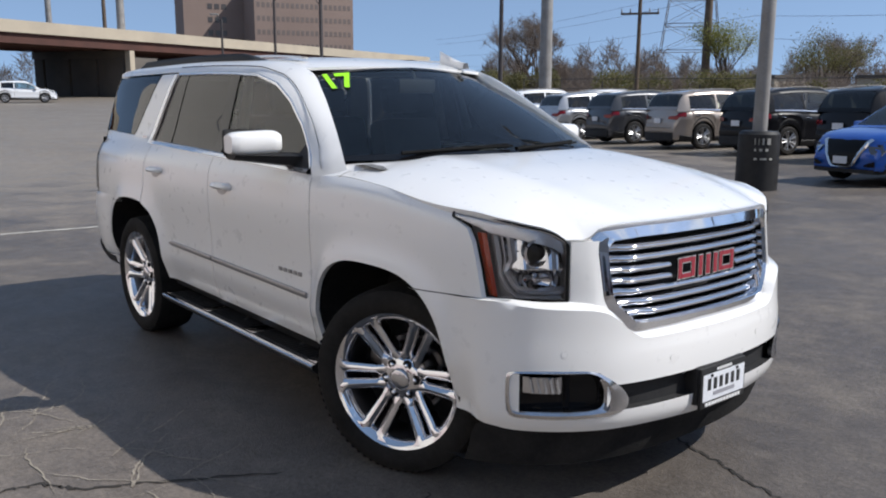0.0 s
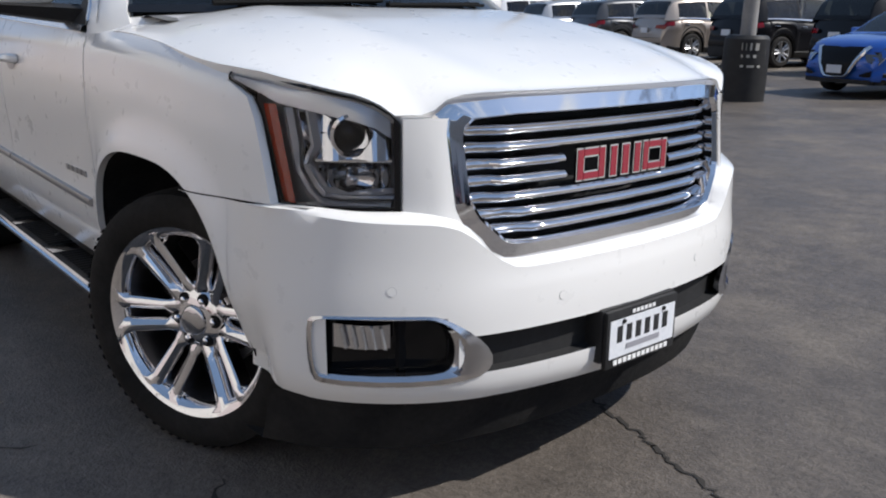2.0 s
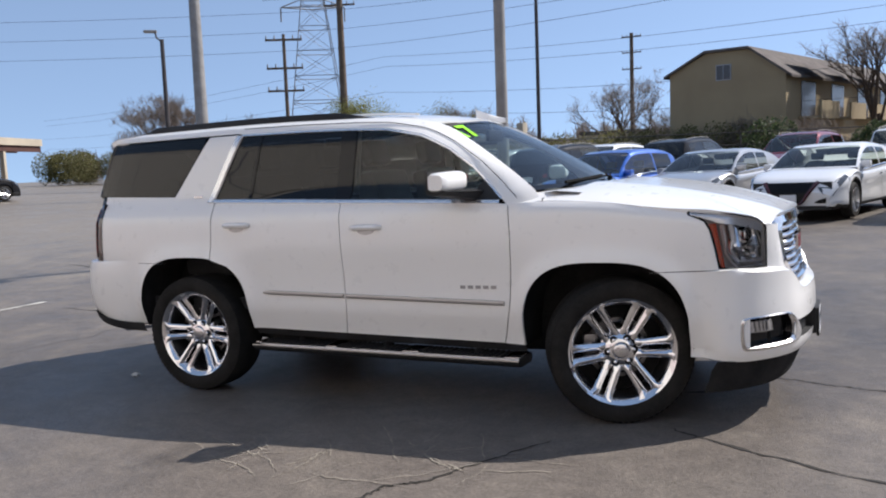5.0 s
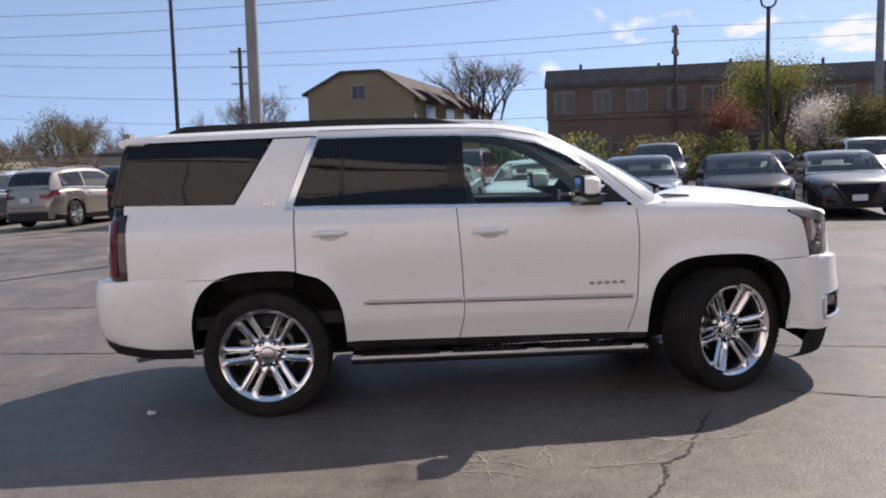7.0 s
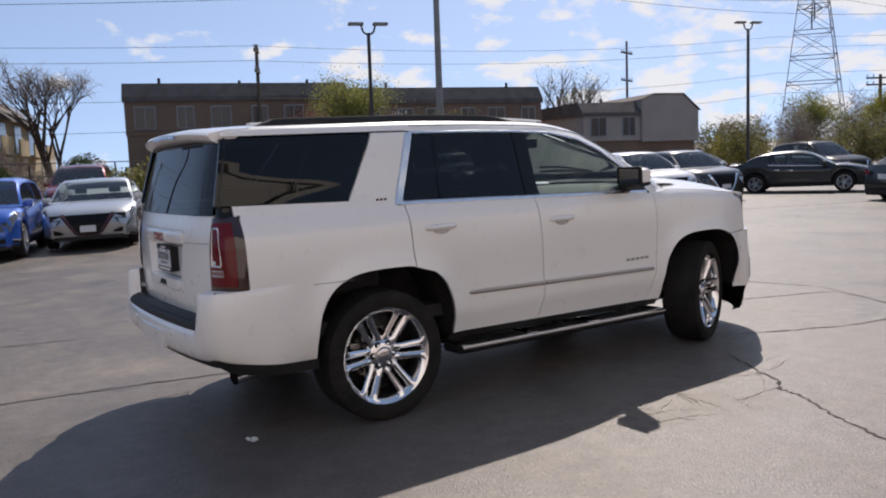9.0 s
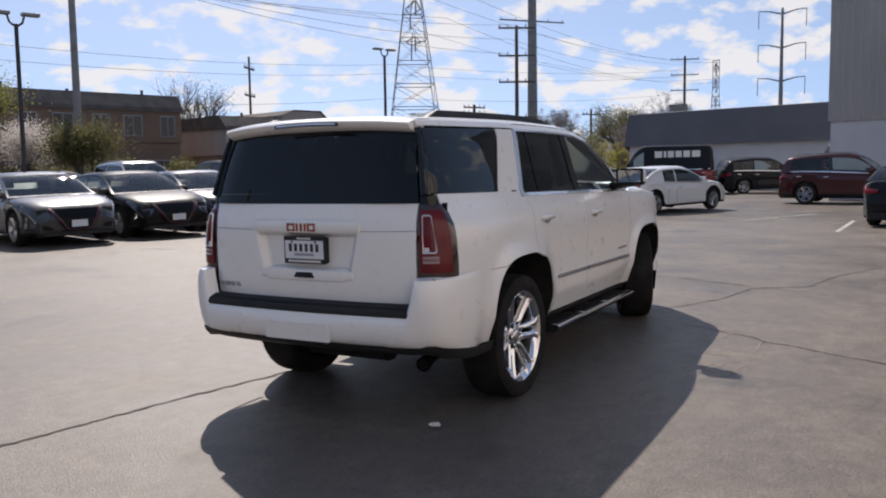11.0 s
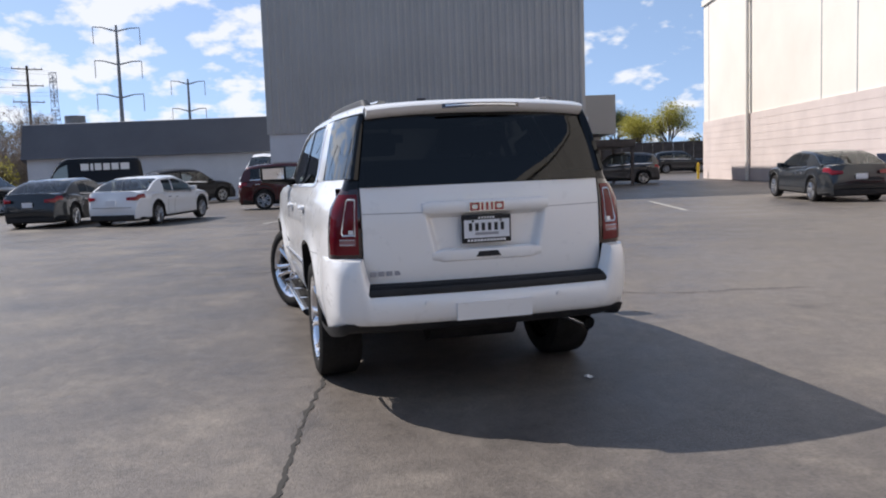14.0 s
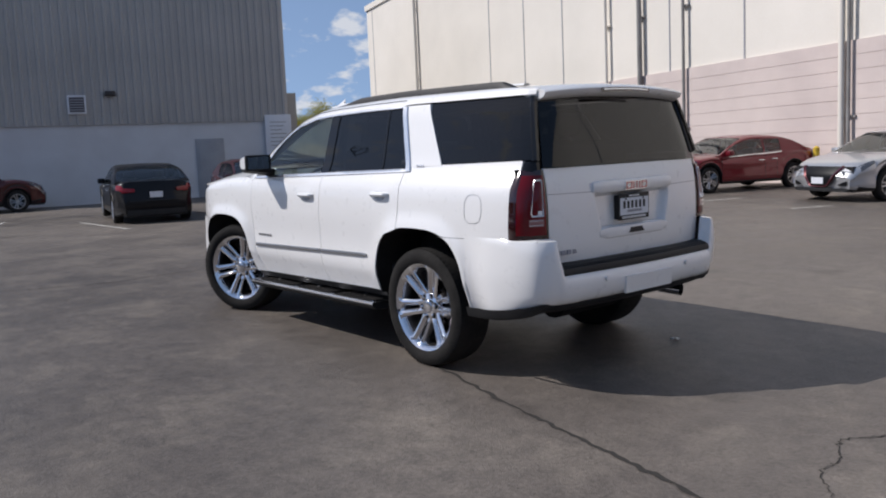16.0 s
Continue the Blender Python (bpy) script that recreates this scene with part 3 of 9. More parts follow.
# ---- annex with carport behind the grey building ----
ann = thing("annex", "small grey metal annex with a carport", "building", LEAN @ Matrix.Translation((37.0, -19.0, -1.1)) @ Matrix.Rotation(radians(-16.3), 4, "Z"))
bm = bmesh.new()
box(bm, 0, 9, -1.2, 5, 4.26, 6.45)
part("upper_wall", bm, CLADDING, ann, flat=True)
bm = bmesh.new()
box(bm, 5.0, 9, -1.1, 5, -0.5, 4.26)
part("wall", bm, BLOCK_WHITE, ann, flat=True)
bm = bmesh.new()
box(bm, -2.2, 9, -1.9, 5, 3.45, 3.85, 0.02)
part("carport_roof", bm, DARK_POLE, ann)
for x in (-2.0, 4, 8.6):
    bm = bmesh.new()
    box(bm, x - 0.08, x + 0.08, -1.8, -1.64, -0.5, 3.46)
    part("post", bm, DARK_POLE, ann, flat=True)
fence = thing("board_fence", "dark board fence behind the lot", "fence", Matrix.Translation((57.2, -45.6, ground_z(60, -36))) @ Matrix.Rotation(radians(73.7), 4, "Z"))
for k in range(35):
    bm = bmesh.new()
    box(bm, k * 0.9, k * 0.9 + 0.87, -0.03, 0.03, 0, 2.6)
    part("board", bm, DARK_POLE, fence, flat=True)

# ---- townhouses to the north ----


def wall_window(parent, x, z, w, h, y=-0.03):
    bm_ = bmesh.new()
    box(bm_, x - w / 2 - 0.06, x + w / 2 + 0.06, y - 0.03, y + 0.05, z - 0.06, z + h + 0.06)
    f = part("window", bm_, DOOR_GREY, parent, flat=True)
    bm_ = bmesh.new()
    box(bm_, x - w / 2, x + w / 2, y - 0.045, y, z, z + h)
    part("pane", bm_, OFFICE_GLASS, f, flat=True)
    bm_ = bmesh.new()
    box(bm_, x - 0.02, x + 0.02, y - 0.055, y, z, z + h)
    part("mullion", bm_, DOOR_GREY, f, flat=True)


def townhouse(x, y, length, depth, height, label, units=3, seed=0, upper=None):
    """A brick row with a mansard roof; local x along the front, y back."""
    m = LEAN @ Matrix.Translation((x, y, ground_z(x, y) - 0.3)) @ Matrix.Rotation(radians(-16.3), 4, "Z")
    t = thing("townhouse", label, "house", m, "townhouses beyond the lot")
    bm = bmesh.new()
    box(bm, 0, length, 0, depth, -0.5, height * 0.56)
    part("wall", bm, BRICK_BROWN, t, flat=True)
    bm = bmesh.new()
    box(bm, -0.05, length + 0.05, -0.12, depth, height * 0.56, height * 0.86)
    part("upper_wall", bm, upper or BRICK_BROWN, t, flat=True)
    bm = bmesh.new()
    ringz = ((-0.25, height * 0.84), (-0.20, height * 0.88), (0.55, height), (depth - 0.5, height), (depth, height * 0.86))
    rows = [[Vector((xx, q, z)) for q, z in ringz] for xx in (-0.15, length + 0.15)]
    loft(bm, rows)
    for r in rows:
        bm.faces.new([bm.verts.new(p) for p in r])
    rf = part("roof", bm, SHINGLE, t, flat=True)
    rnd = random.Random(seed)
    for k in range(units):
        bm = bmesh.new()
        xx = (k + 0.5) * length / units + rnd.uniform(-0.3, 0.3)
        tube(bm, (xx, 1.2, height - 0.05), (xx, 1.2, height + rnd.uniform(0.15, 0.4)), 0.09, seg=8)
        part("chimney_pipe", bm, DARK_POLE, rf)
    for k in range(units):
        xa = (k + 0.5) * length / units
        wall_window(t, xa - 1.1, height * 0.62, 1.1, 1.2, -0.15)
        wall_window(t, xa + 1.2, height * 0.62, 0.9, 1.2, -0.15)
        wall_window(t, xa + 0.9, height * 0.16, 1.5, 1.6)
    return t


townhouse(8.1, 46.3, 13.1, 9, 7.05, "brown brick townhouse row with a dark roof", 3, 1)
townhouse(21.2, 42.45, 12.8, 9, 6.95, "brown brick townhouse row with a dark roof", 3, 2)
th3 = townhouse(35.54, 36.81, 8.6, 8.5, 6.0, "townhouse row with pale siding over brown brick", 2, 3, mottled("pale_siding", (0.44, 0.385, 0.345), (0.37, 0.325, 0.29), 0.5, 0.85, 20, 0.2))
# its gabled end bay
bm = bmesh.new()
loft(bm, [[Vector((x, y, z)) for x, z in ((4.3, 3.25), (4.3, 6.1), (5.2, 6.45), (7.5, 6.45), (8.75, 5.35), (8.75, 3.25))] for y in (-0.32, 8.4)], close=True)
bm.faces.new([v for v in sorted(bm.verts, key=lambda v: v.index)[:6]])
part("end_bay", bm, bpy.data.materials["pale_siding"], th3, "pale grey siding", flat=True)
bm = bmesh.new()
loft(bm, [[Vector((x, y, z)) for x, z in ((4.2, 6.12), (5.18, 6.52), (7.52, 6.52), (8.88, 5.34))] for y in (-0.45, 8.5)])
part("end_roof", bm, SHINGLE, th3, flat=True)
# gabled house
gm = LEAN @ Matrix.Translation((-6.9, 47.7, ground_z(-6, 47) - 0.3)) @ Matrix.Rotation(radians(-16.3), 4, "Z")
gh = thing("gabled_house", "tan gabled townhouse with balconies along its side", "house", gm, "townhouses beyond the lot")
bm = bmesh.new()
prof = [(0, -0.5), (0, 6.0), (2.3, 7.1), (4.9, 7.1), (7.0, 5.6), (7.0, -0.5)]
rows = [[Vector((q, yy, z)) for q, z in prof] for yy in (0, 24)]
vr = loft(bm, rows)
bm.faces.new(vr[0]), bm.faces.new(vr[1])
part("wall", bm, SIDING, gh, flat=True)
bm = bmesh.new()
rows = [[Vector((q, yy, z)) for q, z in ((-0.3, 5.95), (2.3, 7.25), (4.9, 7.25), (7.4, 5.45))] for yy in (-0.25, 24.2)]
sheet(bm, rows, Vector((0, 0, -0.15)))
part("roof", bm, SHINGLE, gh, flat=True)
wall_window(gh, 3.4, 5.5, 0.8, 0.8)
for k in range(4):
    yy = 2.0 + k * 5.5
    bm = bmesh.new()
    box(bm, 6.9, 8.3, yy, yy + 3.2, 3.0, 3.15)
    box(bm, 8.2, 8.3, yy, yy + 3.2, 3.15, 4.0)
    part("balcony", bm, SIDING, gh, flat=True)
    bm = bmesh.new()
    box(bm, 6.95, 7.05, yy + 0.4, yy + 2.8, 3.15, 5.2)
    part("balcony_door", bm, OFFICE_GLASS, gh, flat=True)
    bm = bmesh.new()
    loft(bm, [[Vector((6.6, yy - 0.3, 6.6)), Vector((8.6, yy - 0.3, 5.4))], [Vector((6.6, yy + 3.5, 6.6)), Vector((8.6, yy + 3.5, 5.4))]])
    part("dormer_roof", bm, SHINGLE, gh, flat=True)
# low tan buildings far to the north-west
for x, y, w, h in ((-24, 88, 20, 3.4), (-44, 100, 14, 3.0), (-6, 92, 16, 4.0), (-62, 96, 12, 3.0)):
    fb = thing("far_building", "low tan building far beyond the trees", "building", LEAN @ Matrix.Translation((x, y, 0)) @ Matrix.Rotation(radians(-16), 4, "Z"), "far low buildings")
    bm = bmesh.new()
    box(bm, 0, w, 0, 10, -3, h)
    part("wall", bm, CONCRETE, fb, flat=True)
    bm = bmesh.new()
    box(bm, -0.2, w + 0.2, -0.2, 10.2, h, h + 0.4)
    part("roof_edge", bm, CONCRETE_DARK_AND_SHADED, fb, flat=True)
    if x == -44:
        bm = bmesh.new()
        box(bm, 9.2, 10.2, -0.3, 0.7, -3, h + 2.6, 0.05)
        part("chimney", bm, CONCRETE, fb, "square tan chimney")

# ---- overpass ----
BA, BB = Vector((-46, -42, 0)), Vector((-104, 82, 0))
bd = (BB - BA).normalized()
bn = Vector((bd.y, -bd.x, 0))       # towards the lot
if bn.x < 0:
    bn = -bn
BR = LEAN @ Matrix.Translation((BA.x, BA.y, 0.0)) @ Matrix(((bd.x, -bn.x, 0, 0), (bd.y, -bn.y, 0, 0), (0, 0, 1, 0), (0, 0, 0, 1)))
bl_ = (BB - BA).length
br = thing("overpass", "concrete highway overpass on rust-brown steel girders", "bridge", BR)
def deck(x):
    return 7.35 - 0.0065 * x
bm = bmesh.new()
loft(bm, [[Vector((x, y, deck(x) + z)) for y, z in ((0, 0.0), (0, -1.0), (0.25, -1.0), (14, -1.0), (14, 0.0), (13.7, 0.0), (13.7, -0.8), (0.3, -0.8), (0.3, 0.0))] for x in np.linspace(0, bl_, 12)], close=True)
part("deck", bm, CONCRETE, br, "pale concrete deck and parapet", flat=True)
for y in (0.5, 4.0, 7.5, 11.0, 13.5):
    bm = bmesh.new()
    loft(bm, [[Vector((x, y + a, deck(x) + z)) for a, z in ((-0.2, -1.0), (-0.2, -1.85), (0.2, -1.85), (0.2, -1.0))] for x in np.linspace(0, bl_, 12)], close=True)
    part("girder", bm, RUST_STEEL, br, "rust-brown steel girder", flat=True)
for k in range(8):
    x = 5.5 + k * 17.3
    bm = bmesh.new()
    box(bm, x - 0.30, x + 0.30, 0.3, 0.95, -1.6, deck(x) - 1.87, 0.04)
    part("pier_column", bm, CONCRETE, br, "pale concrete end column")
    # walls and caps darker than the column: shade under the deck, put into colour
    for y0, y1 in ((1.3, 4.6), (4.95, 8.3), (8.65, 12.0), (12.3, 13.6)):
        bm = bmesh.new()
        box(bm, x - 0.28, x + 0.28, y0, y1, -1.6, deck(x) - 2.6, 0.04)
        part("pier_wall", bm, CONCRETE_DARK_AND_SHADED, br)
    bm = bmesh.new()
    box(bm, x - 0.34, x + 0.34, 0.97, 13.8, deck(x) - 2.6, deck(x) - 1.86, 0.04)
    part("pier_cap", bm, CONCRETE_DARK_AND_SHADED, br)
# slope takes the same shade-darkened colour
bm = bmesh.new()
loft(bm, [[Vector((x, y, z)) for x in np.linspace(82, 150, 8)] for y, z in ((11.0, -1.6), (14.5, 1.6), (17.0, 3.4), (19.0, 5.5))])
part("embankment", bm, CONCRETE_DARK_AND_SHADED, br, "earth slope coloured dark for the shade under the deck", flat=True)

# ---- brown office block behind the overpass ----
ofm = LEAN @ Matrix.Translation((-129.4, 64.3, 0)) @ Matrix.Rotation(radians(77), 4, "Z")
of = thing("office_block", "brown brick office block of seven storeys", "office building", ofm)
bm = bmesh.new()
box(bm, 0, 17.6, 0, 13, -4, 17.5)
part("wall", bm, BRICK_OFFICE, of, flat=True)
bm = bmesh.new()
box(bm, -10.3, 0.6, 8, 17, -4, 17.9)
wing = part("wing", bm, BRICK_OFFICE, of, flat=True)
bm = bmesh.new()
box(bm, 0.3, 11.8, 0.6, 10, 17.5, 19.4)
part("penthouse", bm, SIGN_WHITE, of, "white rooftop penthouse", flat=True)
for i in range(3):
    bm = bmesh.new()
    box(bm, 3.4 + i * 0.95, 4.15 + i * 0.95, 0.53, 0.59, 17.75, 18.75)
    part("bar", bm, BAR_RED, of, flat=True)
for fl in range(7):
    for k in range(20):
        bm = bmesh.new()
        box(bm, 0.45 + k * 0.85, 0.95 + k * 0.85, -0.03, 0.03, 1.4 + fl * 2.25, 2.2 + fl * 2.25)
        part("window", bm, OFFICE_PANE, of, flat=True)
for fl in range(7):
    for k in range(3):
        bm = bmesh.new()
        box(bm, -6.2 + k * 1.2, -5.4 + k * 1.2, 7.95, 8.02, 1.4 + fl * 2.25, 2.3 + fl * 2.25)
        part("window", bm, OFFICE_GLASS, wing, flat=True)

# ---- poles, lamps, towers, wires ----
def upright(x, y):
    return Matrix.Translation((x, y, ground_z(x, y) - 0.1)) @ LEAN


def lamp_pole(x, y, h, r, heads, material, name="lamp_post", label="", turn=0.0, drum=False):
    t = thing(name, label, "lamp post", upright(x, y) @ Matrix.Rotation(radians(turn), 4, "Z"), "lamp posts in the lot")
    bm_ = bmesh.new()
    tube(bm_, (0, 0, 0), (0, 0, h), r, r * 0.8, 12)
    part("pole", bm_, material, t)
    for s_ in heads:
        bm_ = bmesh.new()
        tube(bm_, (0, 0, h - 0.1), (s_ * 0.22, 0, h + 0.05), 0.04, seg=8)
        tube(bm_, (s_ * 0.22, 0, h + 0.05), (s_ * 0.30, 0, h + 0.34), 0.04, seg=8)
        arm = part("arm", bm_, material, t)
        bm_ = bmesh.new()
        box(bm_, -0.10, 0.52, -0.17, 0.17, -0.05, 0.07, 0.04, Matrix.Translation((s_ * 0.30, 0, h + 0.36)) @ Matrix.Rotation(0 if s_ > 0 else math.pi, 4, "Z"))
        part("lamp_head", bm_, SIGN_WHITE if material is not DARK_POLE else STEEL_POLE, t)
    return t


dp = lamp_pole(-3.55, 10.55, 9.5, 0.125, (-1, 1), STEEL_POLE, label="grey steel lamp post in a black drum base")
bm = bmesh.new()
lathe_pts = [(0.001, 1.12), (0.30, 1.12), (0.345, 1.07), (0.355, 0.6), (0.355, 0.0)]
vr = [[bm.verts.new(Vector((r * math.cos(2 * math.pi * k / 28), r * math.sin(2 * math.pi * k / 28), z))) for k in range(28)] for r, z in lathe_pts]
for a_, b_ in zip(vr, vr[1:]):
    for k in range(28):
        bm.faces.new((a_[k], a_[(k + 1) % 28], b_[(k + 1) % 28], b_[k]))
drum = part("drum_base", bm, BLACK_PLASTIC, dp, "black plastic drum with worn white lettering")
for zz_, hh, widths in ((0.90, 0.11, (0.012, 0.012, 0.03, 0.06)), (0.79, 0.045, (0.03, 0.05, 0.05)), (0.64, 0.035, (0.05, 0.11, 0.05))):
    ang = math.radians(-70)
    for wd in widths:
        bm = bmesh.new()
        loft(bm, [[Vector((0.359 * math.cos(ang + wd * q / 0.355), 0.359 * math.sin(ang + wd * q / 0.355), z)) for z in (zz_, zz_ + hh)] for q in (0, 0.33, 0.66, 1.0)])
        part("bar", bm, LINE_PAINT, drum, flat=True)
        ang += (wd + 0.05) / 0.355
lamp_pole(13.1, 25.5, 6.9, 0.09, (-1, 1), DARK_POLE, label="dark steel lamp post with two heads", turn=-20)
lamp_pole(38.6, 26.1, 8.6, 0.10, (-1, 1), DARK_POLE, label="dark steel lamp post with two heads", turn=-20)
lamp_pole(-14.2, 44.2, 11.6, 0.13, (-1, 1), DARK_POLE, label="dark steel lamp post with two heads", turn=-20)
lamp_pole(-27.3, 26.4, 7.9, 0.12, (-1,), DARK_POLE, label="dark steel lamp post with one head", turn=40)
lamp_pole(-46.8, 27.7, 7.0, 0.10, (-1,), DARK_POLE, label="dark steel lamp post with one head", turn=60)
lamp_pole(-46.6, 24.1, 7.0, 0.10, (1,), DARK_POLE, label="dark steel lamp post with one head", turn=60)
lamp_pole(-57.3, 25.3, 6.3, 0.10, (-1,), DARK_POLE, label="dark steel lamp post with one head", turn=60)


def utility_pole(x, y, h, r, arms, label, material=None, turn=0.0, wide=1.3):
    material = material or WOOD_POLE
    t = thing("utility_pole", label, "utility pole", upright(x, y) @ Matrix.Rotation(radians(turn), 4, "Z"), "utility poles round the lot")
    bm_ = bmesh.new()
    tube(bm_, (0, 0, 0), (0, 0, h), r, r * 0.7, 10)
    part("pole", bm_, material, t)
    for z in arms:
        bm_ = bmesh.new()
        box(bm_, -wide, wide, -0.07, 0.07, h - z - 0.07, h - z + 0.07)
        a = part("cross_arm", bm_, material, t, flat=True)
        for q in (-0.95, -0.5, 0.5, 0.95):
            bm_ = bmesh.new()
            tube(bm_, (q * wide, 0, h - z + 0.07), (q * wide, 0, h - z + 0.32), 0.06, 0.04, 6)
            part("insulator", bm_, LATTICE, a)
    return t


utility_pole(-33.5, 36.0, 16, 0.42, (), "thick grey steel transmission pole", STEEL_POLE)
utility_pole(-36.0, 56.9, 17, 0.36, (0.5, 2.2), "dark wooden utility pole with cross arms", turn=20)
utility_pole(-33.5, 45.1, 10.8, 0.16, (0.4, 2.4, 4.0), "dark wooden utility pole with cross arms", turn=30)
utility_pole(-49.6, 29.4, 15.0, 0.15, (), "slim dark utility pole beside the lot", DARK_POLE)
utility_pole(-23.2, 110.1, 18, 0.35, (0.5, 2.6, 4.8), "wooden utility pole with transformers", turn=0)
utility_pole(15.1, 43.0, 9.0, 0.14, (0.4, 1.6), "slim wooden utility pole with brackets", turn=60, wide=0.7)
utility_pole(22.65, 34.8, 12.5, 0.22, (0.5,), "tall grey utility pole with a cross arm", STEEL_POLE, turn=-30)
utility_pole(61.0, 57.4, 13.2, 0.15, (1.2, 4.0, 6.3), "wooden utility pole with three cross arms", turn=20)
utility_pole(81.5, 34.3, 24, 0.62, (7.0,), "thick grey steel transmission pole", STEEL_POLE, turn=-40, wide=4.0)
utility_pole(62.5, 27.7, 13.6, 0.20, (0.2, 2.6, 4.9, 8.0), "wooden utility pole with four cross arms", turn=-60, wide=1.6)
utility_pole(134.5, 29.9, 17.5, 0.26, (0.5, 3.0, 5.5), "distant wooden utility pole", turn=-70, wide=2.2)
utility_pole(129.0, -58.2, 20.0, 0.28, (0.5, 3.0), "distant wooden utility pole", turn=-100, wide=1.6)
utility_pole(-91.1, 29.1, 17.0, 0.5, (), "grey steel pole beyond the overpass", STEEL_POLE)
utility_pole(-106.8, 25.8, 22.0, 0.4, (), "grey steel pole beyond the overpass", STEEL_POLE)
utility_pole(-112.0, 34.0, 21.0, 0.3, (1.0,), "wooden pole beyond the overpass", turn=60)
utility_pole(72.0, 36.8, 7.6, 0.2, (0.3, 0.9), "short wooden pole with cross arms", turn=-30)
utility_pole(90.0, 30.4, 7.4, 0.17, (0.6,), "short wooden pole by the trees", turn=-30)
utility_pole(90.5, 25.2, 6.9, 0.17, (0.3, 1.0), "short wooden pole by the trees", turn=-60)


def lattice_tower(x, y, h, base, top, arms, label, turn):
    t = thing("transmission_tower", label, "pylon", upright(x, y) @ Matrix.Rotation(radians(turn), 4, "Z"), "transmission towers")
    bm_ = bmesh.new()
    n = 11
    def corner(k, i):
        w = lerp(base, top, min(1, (i / n) / 0.72)) / 2
        return Vector(((-w, -w), (w, -w), (w, w), (-w, w))[k] + (h * i / n,))
    for i in range(n):
        for k in range(4):
            tube(bm_, corner(k, i), corner(k, i + 1), 0.055, seg=4, caps=False)
            tube(bm_, corner(k, i), corner((k + 1) % 4, i + 1), 0.026, seg=4, caps=False)
            tube(bm_, corner((k + 1) % 4, i), corner(k, i + 1), 0.026, seg=4, caps=False)
            tube(bm_, corner(k, i + 1), corner((k + 1) % 4, i + 1), 0.05, seg=4, caps=False)
    part("lattice", bm_, LATTICE, t)
    for z, w in arms:
        for s_ in (-1, 1):
            bm_ = bmesh.new()
            tube(bm_, (0, -top / 2, z), (s_ * w, 0, z + 0.1), 0.08, seg=4)
            a = part("cross_arm", bm_, LATTICE, t)
            for foot, r in (((0, top / 2, z), 0.08), ((s_ * top / 2, 0, z + 1.2), 0.07)):
                bm_ = bmesh.new()
                tube(bm_, foot, (s_ * w, 0, z + 0.1), r, seg=4)
                part("arm_strut", bm_, LATTICE, a)
            bm_ = bmesh.new()
            tube(bm_, (s_ * w, 0, z), (s_ * w, 0, z - 1.7), 0.10, seg=6)
            part("insulator_string", bm_, LATTICE, a)
    return t


lattice_tower(84.4, 51.5, 31, 7.6, 1.9, ((16.6, 3.6), (20.6, 5.0), (25, 4.0)), "galvanised lattice transmission tower with cross arms", 35)
lattice_tower(-58.2, 86.3, 34, 8.5, 2.2, ((21, 4.0), (26, 5.5)), "galvanised lattice transmission tower", 35)
lattice_tower(190.0, 36.0, 22, 3.2, 1.4, ((13, 5.5), (17, 7.0), (20.5, 5.0)), "distant lattice transmission tower", 10)
for x, y, h, w in ((199.7, 23.6, 33.5, 5.0), (240.0, 10.0, 25.0, 4.5)):
    t = thing("monopole", "slim steel transmission monopole with curved arms", "pylon", upright(x, y) @ Matrix.Rotation(radians(95), 4, "Z"), "transmission towers")
    bm = bmesh.new()
    tube(bm, (0, 0, 0), (0, 0, h), 0.6, 0.25, 10)
    part("pole", bm, STEEL_POLE, t)
    for z in (h - 0.8, h - 8.3, h - 15.8):
        bm = bmesh.new()
        for s_ in (-1, 1):
            tube(bm, (0, 0, z - 0.6), (s_ * w * 0.6, 0, z + 0.2), 0.2, 0.14, 6)
            tube(bm, (s_ * w * 0.6, 0, z + 0.2), (s_ * w, 0, z + 0.3), 0.14, 0.1, 6)
            tube(bm, (s_ * w, 0, z + 0.3), (s_ * w, 0, z - 3.6), 0.09, seg=5)
        part("curved_arm", bm, STEEL_POLE, t)


def wire(pts, sag, r=0.015):
    bm_ = bmesh.new()
    rings = []
    for a, b in zip(pts, pts[1:]):
        a, b = Vector(a), Vector(b)
        across = (b - a).cross(Vector((0, 0, 1))).normalized() * r * 0.62
        rise = Vector((0, 0, r * 0.62))
        for k in range(15):
            t = k / 14
            q = lerp(a, b, t) - Vector((0, 0, sag * 4 * t * (1 - t)))
            rings.append([q + across, q + rise, q - across, q - rise])
    loft(bm_, rings, close=True)
    ob = part("overhead_wire", bm_, CABLE)
    tagged(ob, "thin dark overhead power line", "power line", "overhead wires")


for dz, off in ((10.4, 0.0), (9.6, 0.5), (7.3, -0.3), (5.6, 0.2)):
    wire([(-120, 96 + off, dz + 3), (-33.5, 60 + off, dz + 1.2), (15.1, 43.0 + off, dz - 1.5), (61.0, 40 + off, dz), (110, 24, dz + 2)], 0.7, 0.020)
for k, (z0, s_) in enumerate(((20.8, 4.8), (25.2, 3.9))):
    for sd2 in (-1, 1):
        wire([(-58 + sd2 * s_, 86 + sd2 * s_ * 0.7, z0 + 3), (84.4 + sd2 * s_ * 0.8, 51.5 - sd2 * s_ * 0.6, z0 - 1.8), (190 + sd2 * s_, 36, z0 - 4)], 3.0, 0.035)
for k in range(3):
    wire([(23.1, 34.7, 12.0), (62.5, 27.7 + k * 0.5, 13.0 - k * 1.2), (134.5, 29.9, 15.5 - k)], 0.9, 0.022)
